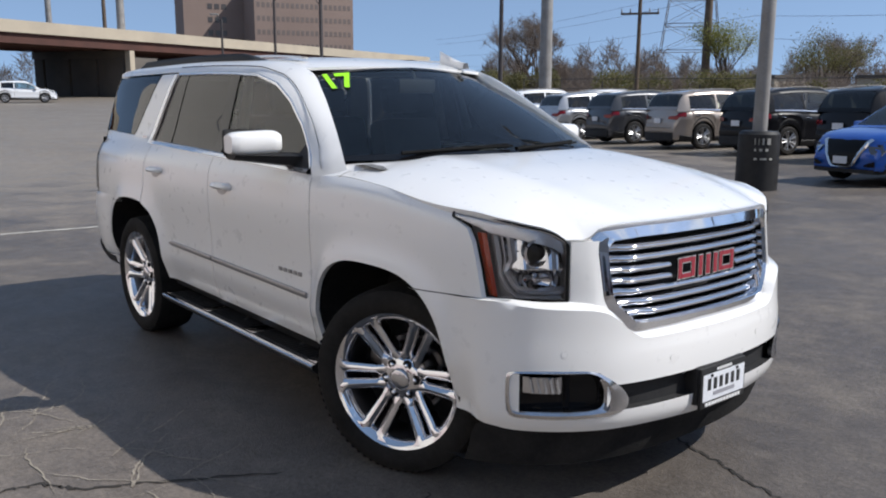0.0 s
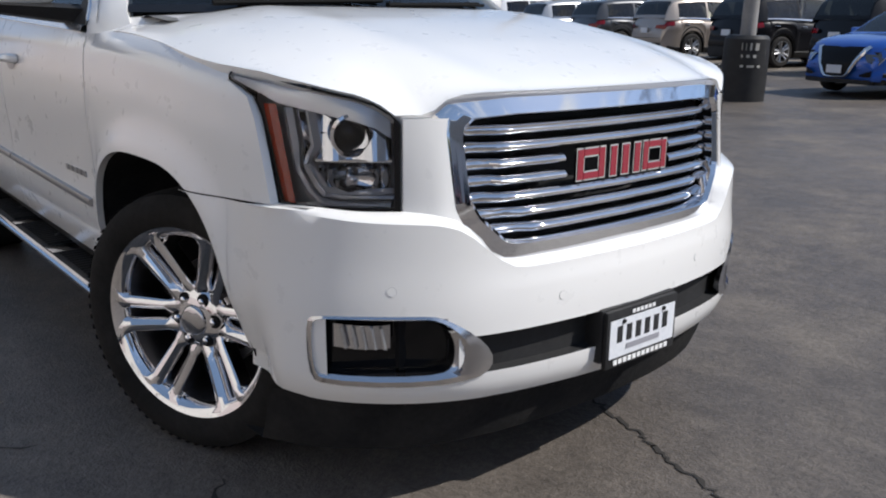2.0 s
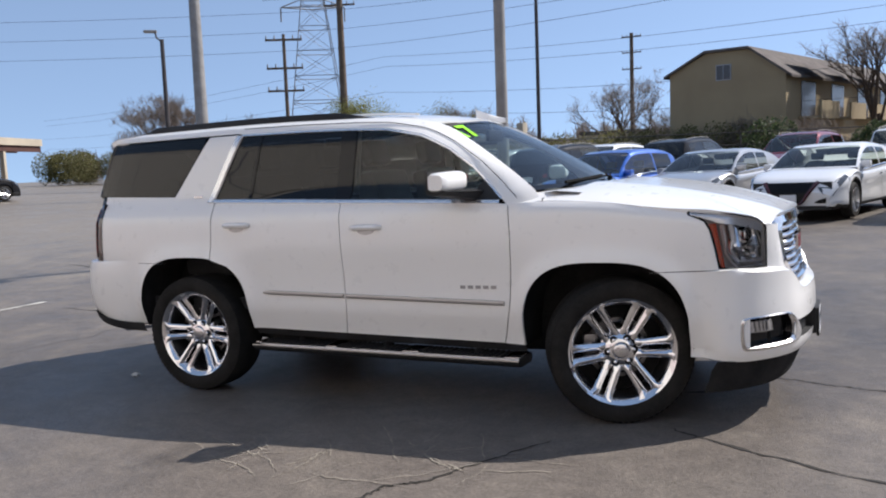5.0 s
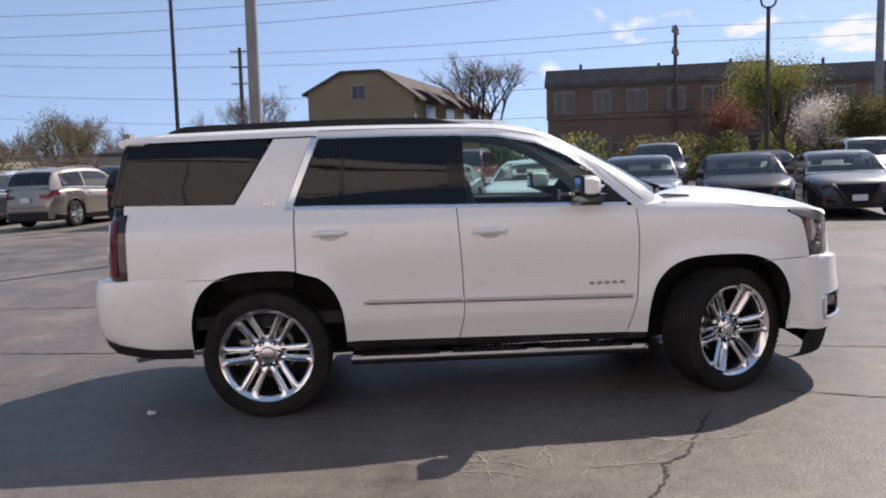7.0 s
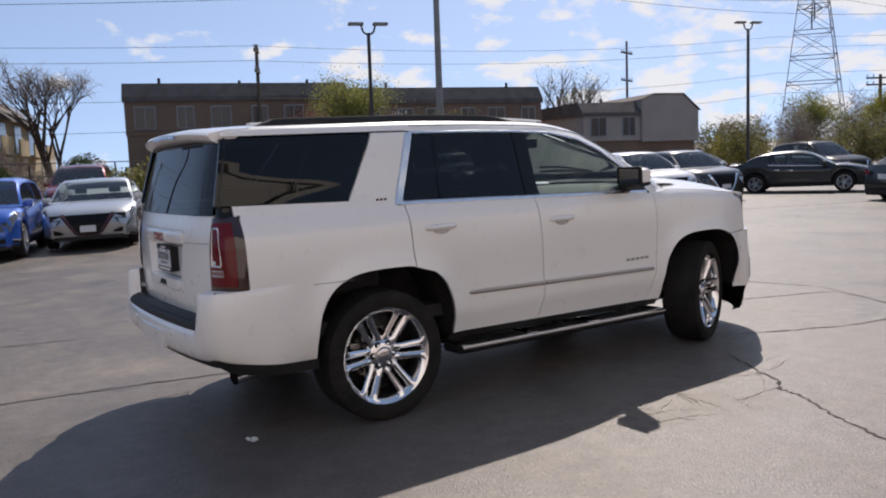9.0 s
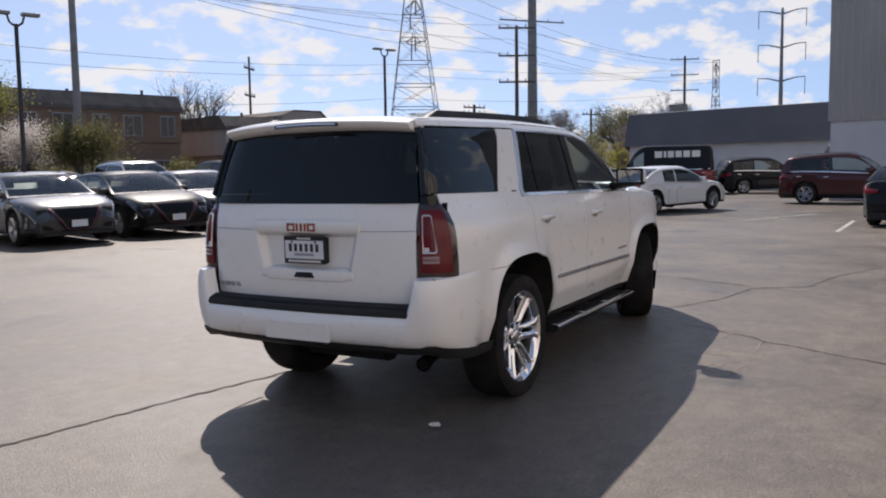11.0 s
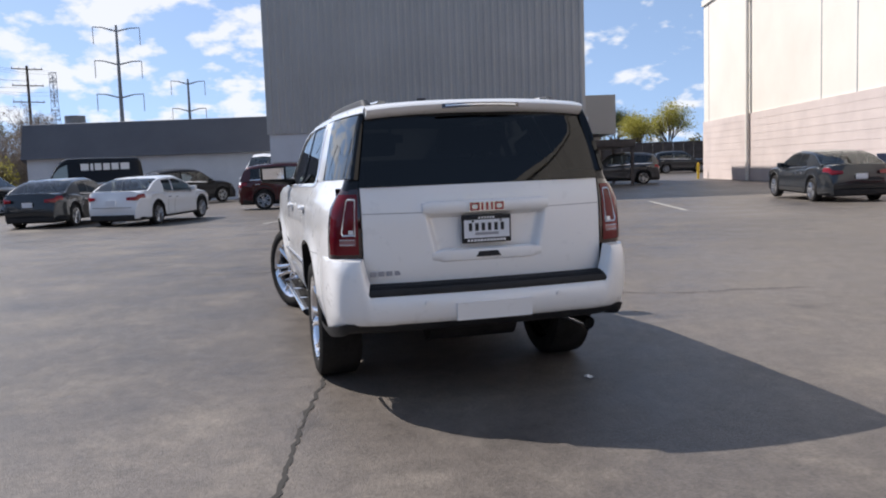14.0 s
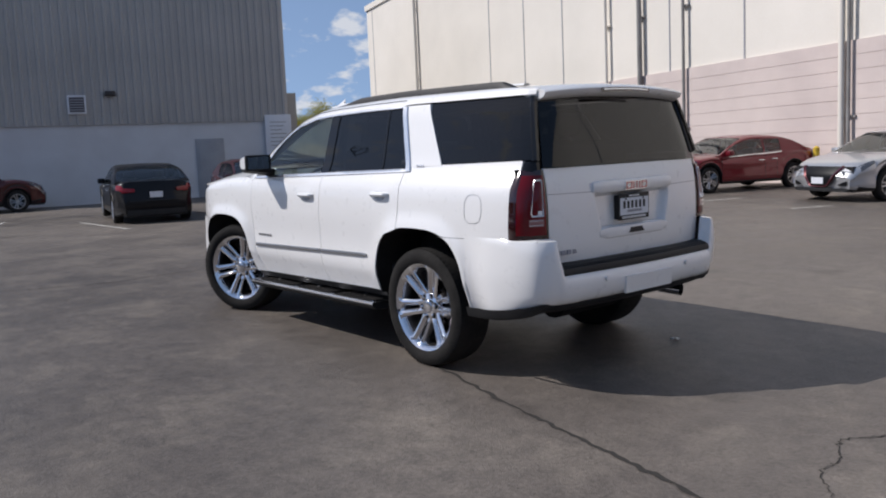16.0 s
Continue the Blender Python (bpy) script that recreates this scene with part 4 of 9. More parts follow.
for k in range(3):
    wire([(-108, 20 + k, 19 - k * 1.5), (-36.0, 56.9, 15.5 - k * 1.6), (23.1, 34.7, 12.0 - k * 0.5)], 1.0, 0.022)

# ---- trees, shrubs and far woods ----
def limbs(bm_, a, d, length, r, depth, rnd, tips, spread=0.6):
    b = a + d * length
    tube(bm_, a, b, r, r * 0.62, 6 if depth > 2 else 4 if depth > 0 else 3, caps=False)
    if depth == 0:
        tips.append((b, r))
        return
    for k in range(rnd.choice((2, 3, 3))):
        nd_ = (d + Vector((rnd.uniform(-spread, spread), rnd.uniform(-spread, spread), rnd.uniform(-0.15, 0.45)))).normalized()
        limbs(bm_, lerp(a, b, rnd.uniform(0.65, 1.0)), nd_, length * rnd.uniform(0.6, 0.85), r * 0.58, depth - 1, rnd, tips, spread)


def leaf_quad(verts, faces, c, size, rnd):
    n = Vector((rnd.uniform(-1, 1), rnd.uniform(-1, 1), rnd.uniform(-1, 1))).normalized()
    u = n.orthogonal().normalized() * size
    w = n.cross(u)
    i = len(verts)
    verts += [c - u * 0.5, c + w * 0.32, c + u * 0.5, c - w * 0.32]
    faces.append((i, i + 1, i + 2, i + 3))


def leaves_mesh(name, verts, faces, material):
    me = bpy.data.meshes.new(name)
    me.from_pydata([tuple(q) for q in verts], [], faces)
    me.materials.append(material)
    return me


def tree(x, y, h, seed, material, label, dens=14, leaf=0.16, spread=0.6, trunk=0.16, depth=4, clump=0.5):
    rnd = random.Random(seed)
    t = thing("tree", label, "tree", upright(x, y), "trees beyond the lot")
    bm_ = bmesh.new()
    tips = []
    for k in range(3):
        limbs(bm_, Vector((rnd.uniform(-0.1, 0.1), rnd.uniform(-0.1, 0.1), 0.0)), Vector((rnd.uniform(-0.22, 0.22), rnd.uniform(-0.22, 0.22), 1)).normalized(), h * 0.27, trunk * (0.8 if k == 0 else 0.55), 5 if material is TWIG else depth, rnd, tips, spread)
    top = max(p.z for p, r in tips)
    sc = h / top
    for q in bm_.verts:
        q.co *= sc
    part("trunk", bm_, BARK, t)
    verts, faces = [], []
    for p, r in tips:
        if material is TWIG:
            for k in range(max(4, dens // 2)):
                d = Vector((rnd.gauss(0, 0.6), rnd.gauss(0, 0.6), rnd.gauss(0.3, 0.6))).normalized()
                a = p * sc + d * rnd.uniform(-0.15, 0.1)
                b = a + d * rnd.uniform(0.3, 0.75)
                w = d.orthogonal().normalized() * 0.012
                i = len(verts)
                verts += [a - w, a + w, b + w * 0.4, b - w * 0.4]
                faces.append((i, i + 1, i + 2, i + 3))
            continue
        for k in range(int(dens * 2.2)):
            off = Vector((rnd.gauss(0, clump), rnd.gauss(0, clump), rnd.gauss(0, clump * 0.8)))
            leaf_quad(verts, faces, p * sc + off, leaf * 0.72 * rnd.uniform(0.5, 1.3), rnd)
    ob = new("crown", leaves_mesh("crown", verts, faces, material))
    ob.parent = t
    return t


TREES = [
    (5.1, 53.1, 9.0, TWIG, "bare spreading tree behind the townhouses", 5, 0.10, 0.75, 0.22),
    (18.6, 35.4, 6.3, LEAF_SPRING, "tree with fresh pale green leaves", 30, 0.15, 0.45, 0.14),
    (52.3, 59.0, 10.6, LEAF_OLIVE, "tall tree with thin olive buds behind the townhouses", 6, 0.14, 0.6, 0.24),
    (55.2, 58.2, 9.8, LEAF_OLIVE, "tall tree with thin olive buds behind the townhouses", 6, 0.14, 0.6, 0.22),
    (-14.0, 66.0, 8.5, TWIG, "bare tree by the power line", 5, 0.10, 0.8, 0.2),
    (-9.5, 60.0, 6.0, TWIG, "bare tree by the power line", 5, 0.10, 0.8, 0.16),
    (-35.0, 57.6, 7.0, LEAF_SPRING, "tree with sparse spring leaves by the fence", 22, 0.16, 0.6, 0.18),
    (-26.0, 56.5, 6.0, LEAF_OLIVE, "tree with olive buds by the fence", 24, 0.15, 0.7, 0.16),
    (-26.5, 60.0, 6.0, TWIG, "budding tree by the fence", 12, 0.12, 0.7, 0.16),
    (21.2, 32.3, 3.7, LEAF_OLIVE, "round young green tree", 44, 0.14, 0.42, 0.12),
    (20.4, 36.2, 3.7, BLOSSOM, "small compact tree in white blossom", 44, 0.11, 0.42, 0.08),
    (17.5, 40.5, 4.6, LEAF_RED, "small tree with red buds before the townhouse", 26, 0.12, 0.6, 0.08),
    (78.0, -47.0, 7.0, LEAF_YELLOW, "tree with yellow-green spring crown", 26, 0.22, 0.6, 0.2),
    (70.0, -39.6, 5.4, LEAF_YELLOW, "yellow-green tree by the board fence", 28, 0.20, 0.6, 0.16),
    (88.0, -45.4, 6.4, LEAF_DARK, "dark evergreen behind the annex", 30, 0.20, 0.5, 0.2),
    (72.0, 36.0, 6.2, LEAF_YELLOW, "yellow-green spring tree under the power lines", 26, 0.20, 0.7, 0.18),
    (66.0, 40.0, 6.0, LEAF_SPRING, "green spring tree under the power lines", 26, 0.18, 0.7, 0.16),
    (84.0, 25.0, 7.0, LEAF_OLIVE, "olive spring tree under the power lines", 22, 0.20, 0.7, 0.2),
    (92.0, 20.0, 9.0, TWIG, "budding brown tree behind the low building", 16, 0.16, 0.7, 0.2),
    (76.0, 29.5, 6.8, TWIG, "brown budding spring tree under the power lines", 26, 0.18, 0.7, 0.16),
    (-54.0, 56.0, 8.0, TWIG, "budding tree far behind the lot", 14, 0.14, 0.7, 0.2),
    (-62.0, 62.0, 9.0, TWIG, "budding tree far behind the lot", 14, 0.14, 0.7, 0.2),
    (-92.0, 12.0, 9.0, LEAF_RED, "reddish tree beyond the overpass", 16, 0.2, 0.7, 0.2),
]
for i, (x, y, h, mt, lab, dens, lf, sp, tr) in enumerate(TREES):
    tree(x, y, h, 40 + i, mt, lab, dens, lf, sp, tr)


def thicket(name, label, x0, y0, x1, y1, h, width, n, material, seed, leaf=0.28, uneven=0.5):
    """Shrubs along a line: many small leaves in uneven mounds, with stems."""
    rnd = random.Random(seed)
    verts, faces = [], []
    a, b = Vector((x0, y0, 0)), Vector((x1, y1, 0))
    L = (b - a).length
    side = Vector((-(b - a).y, (b - a).x, 0)).normalized()
    mounds = [(rnd.random(), rnd.uniform(-0.5, 0.5) * width, h * rnd.uniform(1 - uneven, 1.0), rnd.uniform(0.8, 1.6)) for _ in range(max(4, int(L / 1.6)))]
    for _ in range(int(n * 2.4)):
        t, off, hh, rr = rnd.choice(mounds)
        c = lerp(a, b, t) + side * off
        u = Vector((rnd.gauss(0, 1), rnd.gauss(0, 1), rnd.gauss(0, 1)))
        u = u.normalized() * rnd.uniform(0.55, 1.0)
        p = Vector((c.x + u.x * rr * 1.2, c.y + u.y * rr * 1.2, hh * (0.5 + 0.5 * u.z)))
        p.z += ground_z(p.x, p.y)
        if material is TWIG:
            d = Vector((rnd.gauss(0, 0.5), rnd.gauss(0, 0.5), rnd.gauss(0.5, 0.5))).normalized() * leaf * rnd.uniform(1.0, 3.0)
            w = d.orthogonal().normalized() * leaf * 0.07
            i = len(verts)
            verts += [p - w, p + w, p + d + w * 0.5, p + d - w * 0.5]
            faces.append((i, i + 1, i + 2, i + 3))
            continue
        leaf_quad(verts, faces, p, leaf * 0.60 * rnd.uniform(0.5, 1.4), rnd)
    ob = new(name, leaves_mesh(name, verts, faces, material))
    return tagged(ob, label, "shrubs", kind="stuff")


thicket("shrubs", "olive and brown shrubs along the north fence", -64, 50, 6, 44, 3.3, 3.0, 24000, LEAF_OLIVE, 1, 0.26, 0.16)
thicket("shrubs", "budding brown shrubs along the north fence", -64, 53, 4, 46, 3.3, 3.0, 9000, TWIG, 2)
thicket("shrubs", "spring green shrubs before the townhouses", 4, 40, 34, 33, 2.6, 2.5, 6500, LEAF_OLIVE, 3)
thicket("shrubs", "dark evergreen shrubs before the gabled house", -1, 42, 6, 40, 3.2, 2.0, 3500, LEAF_DARK, 4)
thicket("shrubs", "spring green shrubs before the townhouses", 6, 41, 20, 38, 3.0, 2.0, 3500, LEAF_SPRING, 5)
thicket("far_woods", "yellow-green spring woods under the power lines", 56, 46, 100, 18, 4.4, 8, 9000, LEAF_OLIVE, 6, 0.34)
thicket("far_woods", "yellow-green spring woods under the power lines", 60, 43, 96, 20, 3.6, 6, 4000, LEAF_YELLOW, 7, 0.30)
thicket("far_woods", "dense olive spring thicket beyond the parked cars", 49, 42, 63, 14.5, 4.3, 4.5, 9000, LEAF_OLIVE, 21, 0.26, 0.45)
thicket("far_woods", "dense brown budding thicket beyond the parked cars", 51, 43, 65, 15, 5.2, 4.0, 7500, TWIG, 22, 0.24, 0.5)
thicket("far_woods", "yellow-green bushes beyond the parked cars", 50, 37, 61, 17, 3.6, 3.0, 3200, LEAF_YELLOW, 23, 0.24, 0.6)
thicket("far_woods", "brown budding woods far to the south", 110, 70, 150, -10, 9.0, 12, 7000, TWIG, 8, 0.6)
thicket("far_woods", "brown budding woods far to the north", -130, 140, -20, 130, 8.0, 14, 8000, TWIG, 9, 0.7)
thicket("far_woods", "brown budding woods beyond the overpass", -130, 30, -118, -30, 7.0, 10, 4000, TWIG, 10, 0.6)
thicket("far_woods", "brown woods behind the far row", -75, 70, -48, 62, 6.0, 6, 4000, TWIG, 11, 0.4)
thicket("far_woods", "spring woods behind the board fence", 66, -52, 100, -30, 5.0, 8, 4000, LEAF_OLIVE, 12, 0.4)
thicket("far_woods", "brown woods far to the east", 40, 90, 110, 60, 6.0, 10, 5000, TWIG, 13, 0.5)
# chain-link fence line before the shrubs
fn_ = thing("wire_fence", "dark chain-link fence along the north side", "fence")
for k in range(22):
    x, y = -42 + k * 4.0, 42.5 - 0.20 * k * 1.0
    bm = bmesh.new()
    tube(bm, (x, y, ground_z(x, y) - 0.1), (x, y, ground_z(x, y) + 2.1), 0.04, seg=6)
    part("post", bm, DARK_POLE, fn_)
for z in (0.7, 1.4, 2.05):
    bm = bmesh.new()
    tube(bm, (-42, 42.5, ground_z(-42, 42) + z), (42, 38.3, ground_z(42, 38) + z), 0.025, seg=5)
    part("rail", bm, DARK_POLE, fn_)

# ---- painted bay lines ----
for a, b in (((17.1, -11.7), (11.8, -9.9)), ((7.2, -12.1), (7.15, -13.6)), ((4.8, -11.6), (4.4, -12.9)), ((2.15, -10.9), (1.8, -11.8)), ((16.1, 0.6), (19.6, -0.9)), ((12.6, -1.9), (16.5, -2.0)), ((12.0, -4.4), (16.0, -5.2)), ((22.0, -6.0), (26.0, -8.0)), ((-7.25, -1.6), (-6.95, 2.2))):
    bm = bmesh.new()
    d = (Vector(b) - Vector(a)).normalized()
    n = Vector((-d.y, d.x)) * 0.05
    rows = []
    for k in range(9):
        p = lerp(Vector(a), Vector(b), k / 8)
        rows.append([Vector((p.x + n.x, p.y + n.y, ground_z(*p) + 0.005)), Vector((p.x - n.x, p.y - n.y, ground_z(*p) + 0.005))])
    loft(bm, rows)
    tagged(part("trim_line", bm, LINE_PAINT, flat=True), "worn white painted bay line on the asphalt", "road marking", "painted bay lines", "structure")

# ---- parked cars ----
TRIM_GREY = mottled("interior_grey", (0.15, 0.15, 0.15), (0.11, 0.11, 0.115), 8, 0.8, 80, 0.2)
TRIM_DARK = mottled("interior_dark", (0.025, 0.025, 0.027), (0.04, 0.04, 0.042), 8, 0.7, 80, 0.2)


def pane(name, tint, gloss=0.0):
    """Car glass: tinted see-through, with the mirror gloss of glass on top."""
    m = bpy.data.materials.new(name)
    m.use_nodes = True
    n = m.node_tree.nodes
    n.clear()
    o, mix, tr, gl, fr = (n.new("ShaderNode" + k) for k in ("OutputMaterial", "MixShader", "BsdfTransparent", "BsdfGlossy", "Fresnel"))
    tr.inputs[0].default_value = (*tint, 1)
    gl.inputs["Roughness"].default_value = 0.01
    fr.inputs["IOR"].default_value = 1.52 + gloss
    lk = m.node_tree.links
    lk.new(fr.outputs[0], mix.inputs[0]), lk.new(tr.outputs[0], mix.inputs[1]), lk.new(gl.outputs[0], mix.inputs[2]), lk.new(mix.outputs[0], o.inputs[0])
    return m


CAR_SCREEN = pane("car_windscreen", (0.84, 0.91, 0.88), 0.55)
CAR_SIDE = pane("car_side_glass", (0.80, 0.87, 0.84), 0.30)
CAR_BACK = pane("car_back_glass", (0.11, 0.12, 0.12), 0.20)
GRILLE_BLACK = mat("grille_black", (0.006, 0.006, 0.007), 0.35, spec=0.2)
SEAT_GREY = mottled("seat_cloth", (0.20, 0.20, 0.195), (0.15, 0.15, 0.15), 8, 0.85, 80, 0.2)
HEADLAMP = mat("headlamp_lens", (0.10, 0.105, 0.115), 0.06, 0.35, coat=1.0)
PAINTS = {}


def paint(name, color, metal=0.0, rough=0.35):
    if name not in PAINTS:
        PAINTS[name] = mat("paint_" + name, color, rough, metal, spec=0.15 if max(color) < 0.02 else 0.25 if max(color) < 0.2 else 0.5, coat=0.30 if max(color) < 0.02 else 1.0, coat_rough=0.015)
    return PAINTS[name]


SPECS = {
    # length, width, front axle, rear axle, tyre radius, top line of the lower body, roof line, cabin limits
    "suv": dict(L=4.66, W=1.84, fa=1.38, ra=-1.33, R=0.355, top=[(-2.33, 0.62), (-2.29, 0.97), (-2.2, 1.07), (-1.6, 1.09), (0.9, 1.02), (1.3, 1.03), (2.0, 0.90), (2.22, 0.78), (2.33, 0.55)],
                roof=[(-2.22, 1.06), (-2.02, 1.50), (-1.86, 1.60), (-0.6, 1.69), (0.0, 1.67), (0.25, 1.61), (1.05, 1.02)], wx=1.05, xf=0.22, xr=-1.93, tail=-2.2, deck=None),
    "sedan": dict(L=4.86, W=1.85, fa=1.46, ra=-1.38, R=0.335, top=[(-2.43, 0.55), (-2.40, 0.93), (-2.25, 1.02), (-1.6, 1.02), (-0.6, 0.95), (0.9, 0.90), (1.25, 0.93), (2.05, 0.80), (2.32, 0.68), (2.43, 0.50)],
                  roof=[(-1.95, 1.0), (-1.2, 1.36), (-0.7, 1.43), (-0.1, 1.45), (0.25, 1.40), (1.2, 0.92)], wx=1.2, xf=0.27, xr=-1.05, tail=-1.95, deck=1),
    "small": dict(L=4.40, W=1.77, fa=1.32, ra=-1.30, R=0.33, top=[(-2.2, 0.60), (-2.16, 0.93), (-2.05, 1.0), (-1.4, 1.02), (0.85, 0.93), (1.15, 0.97), (1.85, 0.88), (2.1, 0.74), (2.2, 0.50)],
                  roof=[(-2.02, 1.0), (-1.72, 1.44), (-1.4, 1.53), (-0.5, 1.58), (0.05, 1.56), (0.25, 1.51), (1.1, 0.96)], wx=1.1, xf=0.22, xr=-1.62, tail=-2.02, deck=None),
    "van": dict(L=5.6, W=2.0, fa=1.75, ra=-1.75, R=0.36, top=[(-2.8, 0.60), (-2.76, 1.1), (-2.7, 1.2), (1.2, 1.15), (1.7, 1.15), (2.45, 1.0), (2.7, 0.85), (2.8, 0.55)],
                roof=[(-2.72, 1.2), (-2.62, 2.3), (-2.4, 2.42), (0.6, 2.45), (1.0, 2.30), (1.75, 1.15)], wx=1.75, xf=0.95, xr=-2.62, tail=-2.72, deck=None),
}
CACHE = {}


def half_width(s, x):
    a = abs(x) / (s["L"] / 2)
    return s["W"] / 2 * (1 - 0.22 * max(0, (a - 0.72) / 0.28) ** 2.2)


def sill(s, x):
    z = 0.22 + 0.05 * max(0, abs(x) / (s["L"] / 2) - 0.8) / 0.2
    for a in (s["fa"], s["ra"]):
        d = abs(x - a)
        r = s["R"] + 0.06
        if d < r:
            z = max(z, s["R"] + math.sqrt(r * r - d * d) * 0.98)
    return z


# cross-section of the lower body: height and width in shares
FLANK = [(0.0, 0.945), (0.10, 0.984), (0.28, 0.988), (0.48, 0.974), (0.66, 0.992), (0.74, 1.0), (0.86, 0.978), (0.965, 0.93), (1.0, 0.84)]


def bowed(bm, s, k=0.13):
    """Rounds nose and tail in plan."""
    for v in bm.verts:
        t = min(1.0, max(0.0, (abs(v.co.x) - s["L"] / 2 + 0.6) / 0.6))
        v.co.x -= math.copysign(k * (v.co.y / (s["W"] / 2)) ** 2 * t * t * (3 - 2 * t), v.co.x)
    return bm


def skin(bm, rings, keep):
    """Faces between rings of points, where keep(i, j) holds."""
    vr = [[bm.verts.new(p) for p in r] for r in rings]
    for i in range(len(vr) - 1):
        for j in range(len(vr[0]) - 1):
            if keep(i, j):
                bm.faces.new((vr[i][j], vr[i + 1][j], vr[i + 1][j + 1], vr[i][j + 1]))
    return vr


def car_steps(s):
    xs = set(np.round(np.linspace(-s["L"] / 2, s["L"] / 2, 36), 4))
    for a in (s["fa"], s["ra"]):
        r = s["R"] + 0.06
        for k in range(15):
            xs.add(round(a - r * math.cos(math.pi * k / 14), 4))
    return sorted(xs)


def cab_point(s, x, u, out=0.0):
    """u: 0 at the belt, 1 on the centre line of the roof."""
    zb, zr = curve_table(x, s["top"]), curve_table(x, s["roof"])
    w = half_width(s, x) * 0.955
    h = max(zr - zb, 0.02)
    wr = w - 0.30 * h
    prof = [(0.0, w, zb - 0.03), (0.25, lerp(w, wr, 0.45), zb + h * 0.45), (0.48, wr, zb + h * 0.86), (0.60, wr - 0.10, zb + h * 0.965), (1.0, 0.0, zb + h)]
    y, z = table(u, [(p[0], p[1]) for p in prof]), table(u, [(p[0], p[2]) for p in prof])
    n = Vector((0, 0.9, 0.45)) if u < 0.5 else Vector((0, 0, 1))
    return Vector((x, y, z)) + n * out


def car_meshes(kind):
    if kind in CACHE:
        return CACHE[kind]
    s = SPECS[kind]
    out = {}
    bm = bmesh.new()
    rings = []
    for x in car_steps(s):
        w, zl, zt = half_width(s, x), sill(s, x), curve_table(x, s["top"])
        zl = min(zl, zt - 0.08)
        half = [Vector((x, w * b, lerp(zl, zt, q) + (0.01 if q == 1 else 0))) for q, b in FLANK]
        half += [Vector((x, w * 0.66, zt + 0.032)), Vector((x, w * 0.45, zt + 0.030)), Vector((x, 0, zt + 0.040))]
        rings.append(half + [Vector((p.x, -p.y, p.z)) for p in half[-2::-1]])
    # open under the cabin
    open_ = [s["tail"] + 0.22 < r[0].x < s["wx"] - 0.22 for r in rings]
    vr = skin(bm, rings, lambda i, j: not (open_[i] and open_[i + 1] and 7 < j < 14))
    bm.faces.new(vr[0]), bm.faces.new(vr[-1][::-1])
    bowed(bm, s)
    out["body"] = to_mesh(bm, "body", BLACK_PLASTIC)
    bm = bmesh.new()
    box(bm, -s["L"] / 2 + 0.15, s["L"] / 2 - 0.15, -s["W"] / 2 + 0.2, s["W"] / 2 - 0.2, 0.20, 0.72)
    box(bm, -s["L"] / 2 + 0.10, s["L"] / 2 - 0.10, -s["W"] / 2 + 0.22, s["W"] / 2 - 0.22, 0.2, 0.34, 0.03)
    out["underbody"] = to_mesh(bm, "underbody", BLACK_PLASTIC)
    bm = bmesh.new()
    mid = lerp(s["xr"], s["xf"], 0.52)
    t0 = s["tail"] + (0.10 if s["deck"] else 0.035)
    holes = [(s["xr"] + 0.12, mid - 0.03, 0.06, 0.43), (mid + 0.03, s["wx"] - 0.38, 0.06, 0.43), (s["xf"] + 0.04, s["wx"] - 0.10, 0.53, 1.0), (t0, s["xr"] - 0.02, 0.53, 1.0)]
    us = (0, 0.06, 0.25, 0.43, 0.48, 0.53, 0.60, 0.8, 1.0)
    xs = sorted(set(np.round(list(np.linspace(s["tail"], s["wx"], 24)) + [v for h in holes for v in h[:2]], 4)))
    rings = []
    for x in xs:
        half = [cab_point(s, x, u) for u in us]
        rings.append(half + [Vector((p.x, -p.y, p.z)) for p in half[-2::-1]])
    nu = len(us) - 1
    def solid(i, j):
        j = j if j < nu else 2 * nu - 1 - j
        x, u = (xs[i] + xs[i + 1]) / 2, (us[j] + us[j + 1]) / 2
        return not any(a < x < b and c < u < d for a, b, c, d in holes)
    skin(bm, rings, solid)
    out["cabin"] = to_mesh(bm, "cabin", BLACK_PLASTIC)
    for nm, xa, xb in (("windscreen", s["wx"] - 0.10, s["xf"] + 0.04), ("rear_window", s["tail"] + (0.10 if s["deck"] else 0.035), s["xr"] - 0.02)):
        bm = bmesh.new()
        rows = []
        for x in np.linspace(xa, xb, 6):
            half = [cab_point(s, x, u, -0.004) for u in (0.525, 0.60, 0.70, 0.8, 0.9, 1.0)]
            rows.append(half + [Vector((p.x, -p.y, p.z)) for p in half[-2::-1]])
        loft(bm, rows)
        out[nm] = to_mesh(bm, nm, CAR_SCREEN if nm == "windscreen" else CAR_SIDE if kind == "sedan" else CAR_BACK)
    for side in (1, -1):
        mid = lerp(s["xr"], s["xf"], 0.52)
        for nm, xa, xb in (("front_side_window", mid + 0.03, s["wx"] - 0.38), ("rear_side_window", s["xr"] + 0.12, mid - 0.03)):
            bm = bmesh.new()
            rows = [[cab_point(s, x, u, -0.004) for u in (0.055, 0.25, 0.435)] for x in np.linspace(xa - 0.005, xb + 0.005, 7)]
            loft(bm, [[Vector((p.x, p.y * side, p.z)) for p in r] for r in rows])
            out[nm + str(side)] = to_mesh(bm, nm, CAR_SIDE if nm[0] == "f" or kind == "sedan" else CAR_BACK)
    R = s["R"]
    bm = bmesh.new()
    lathe(bm, [(R * 0.66, -0.105), (R * 0.90, -0.105), (R, -0.07), (R, 0.07), (R * 0.90, 0.105), (R * 0.66, 0.105)], 24)
    out["tyre"] = to_mesh(bm, "tyre", RUBBER)
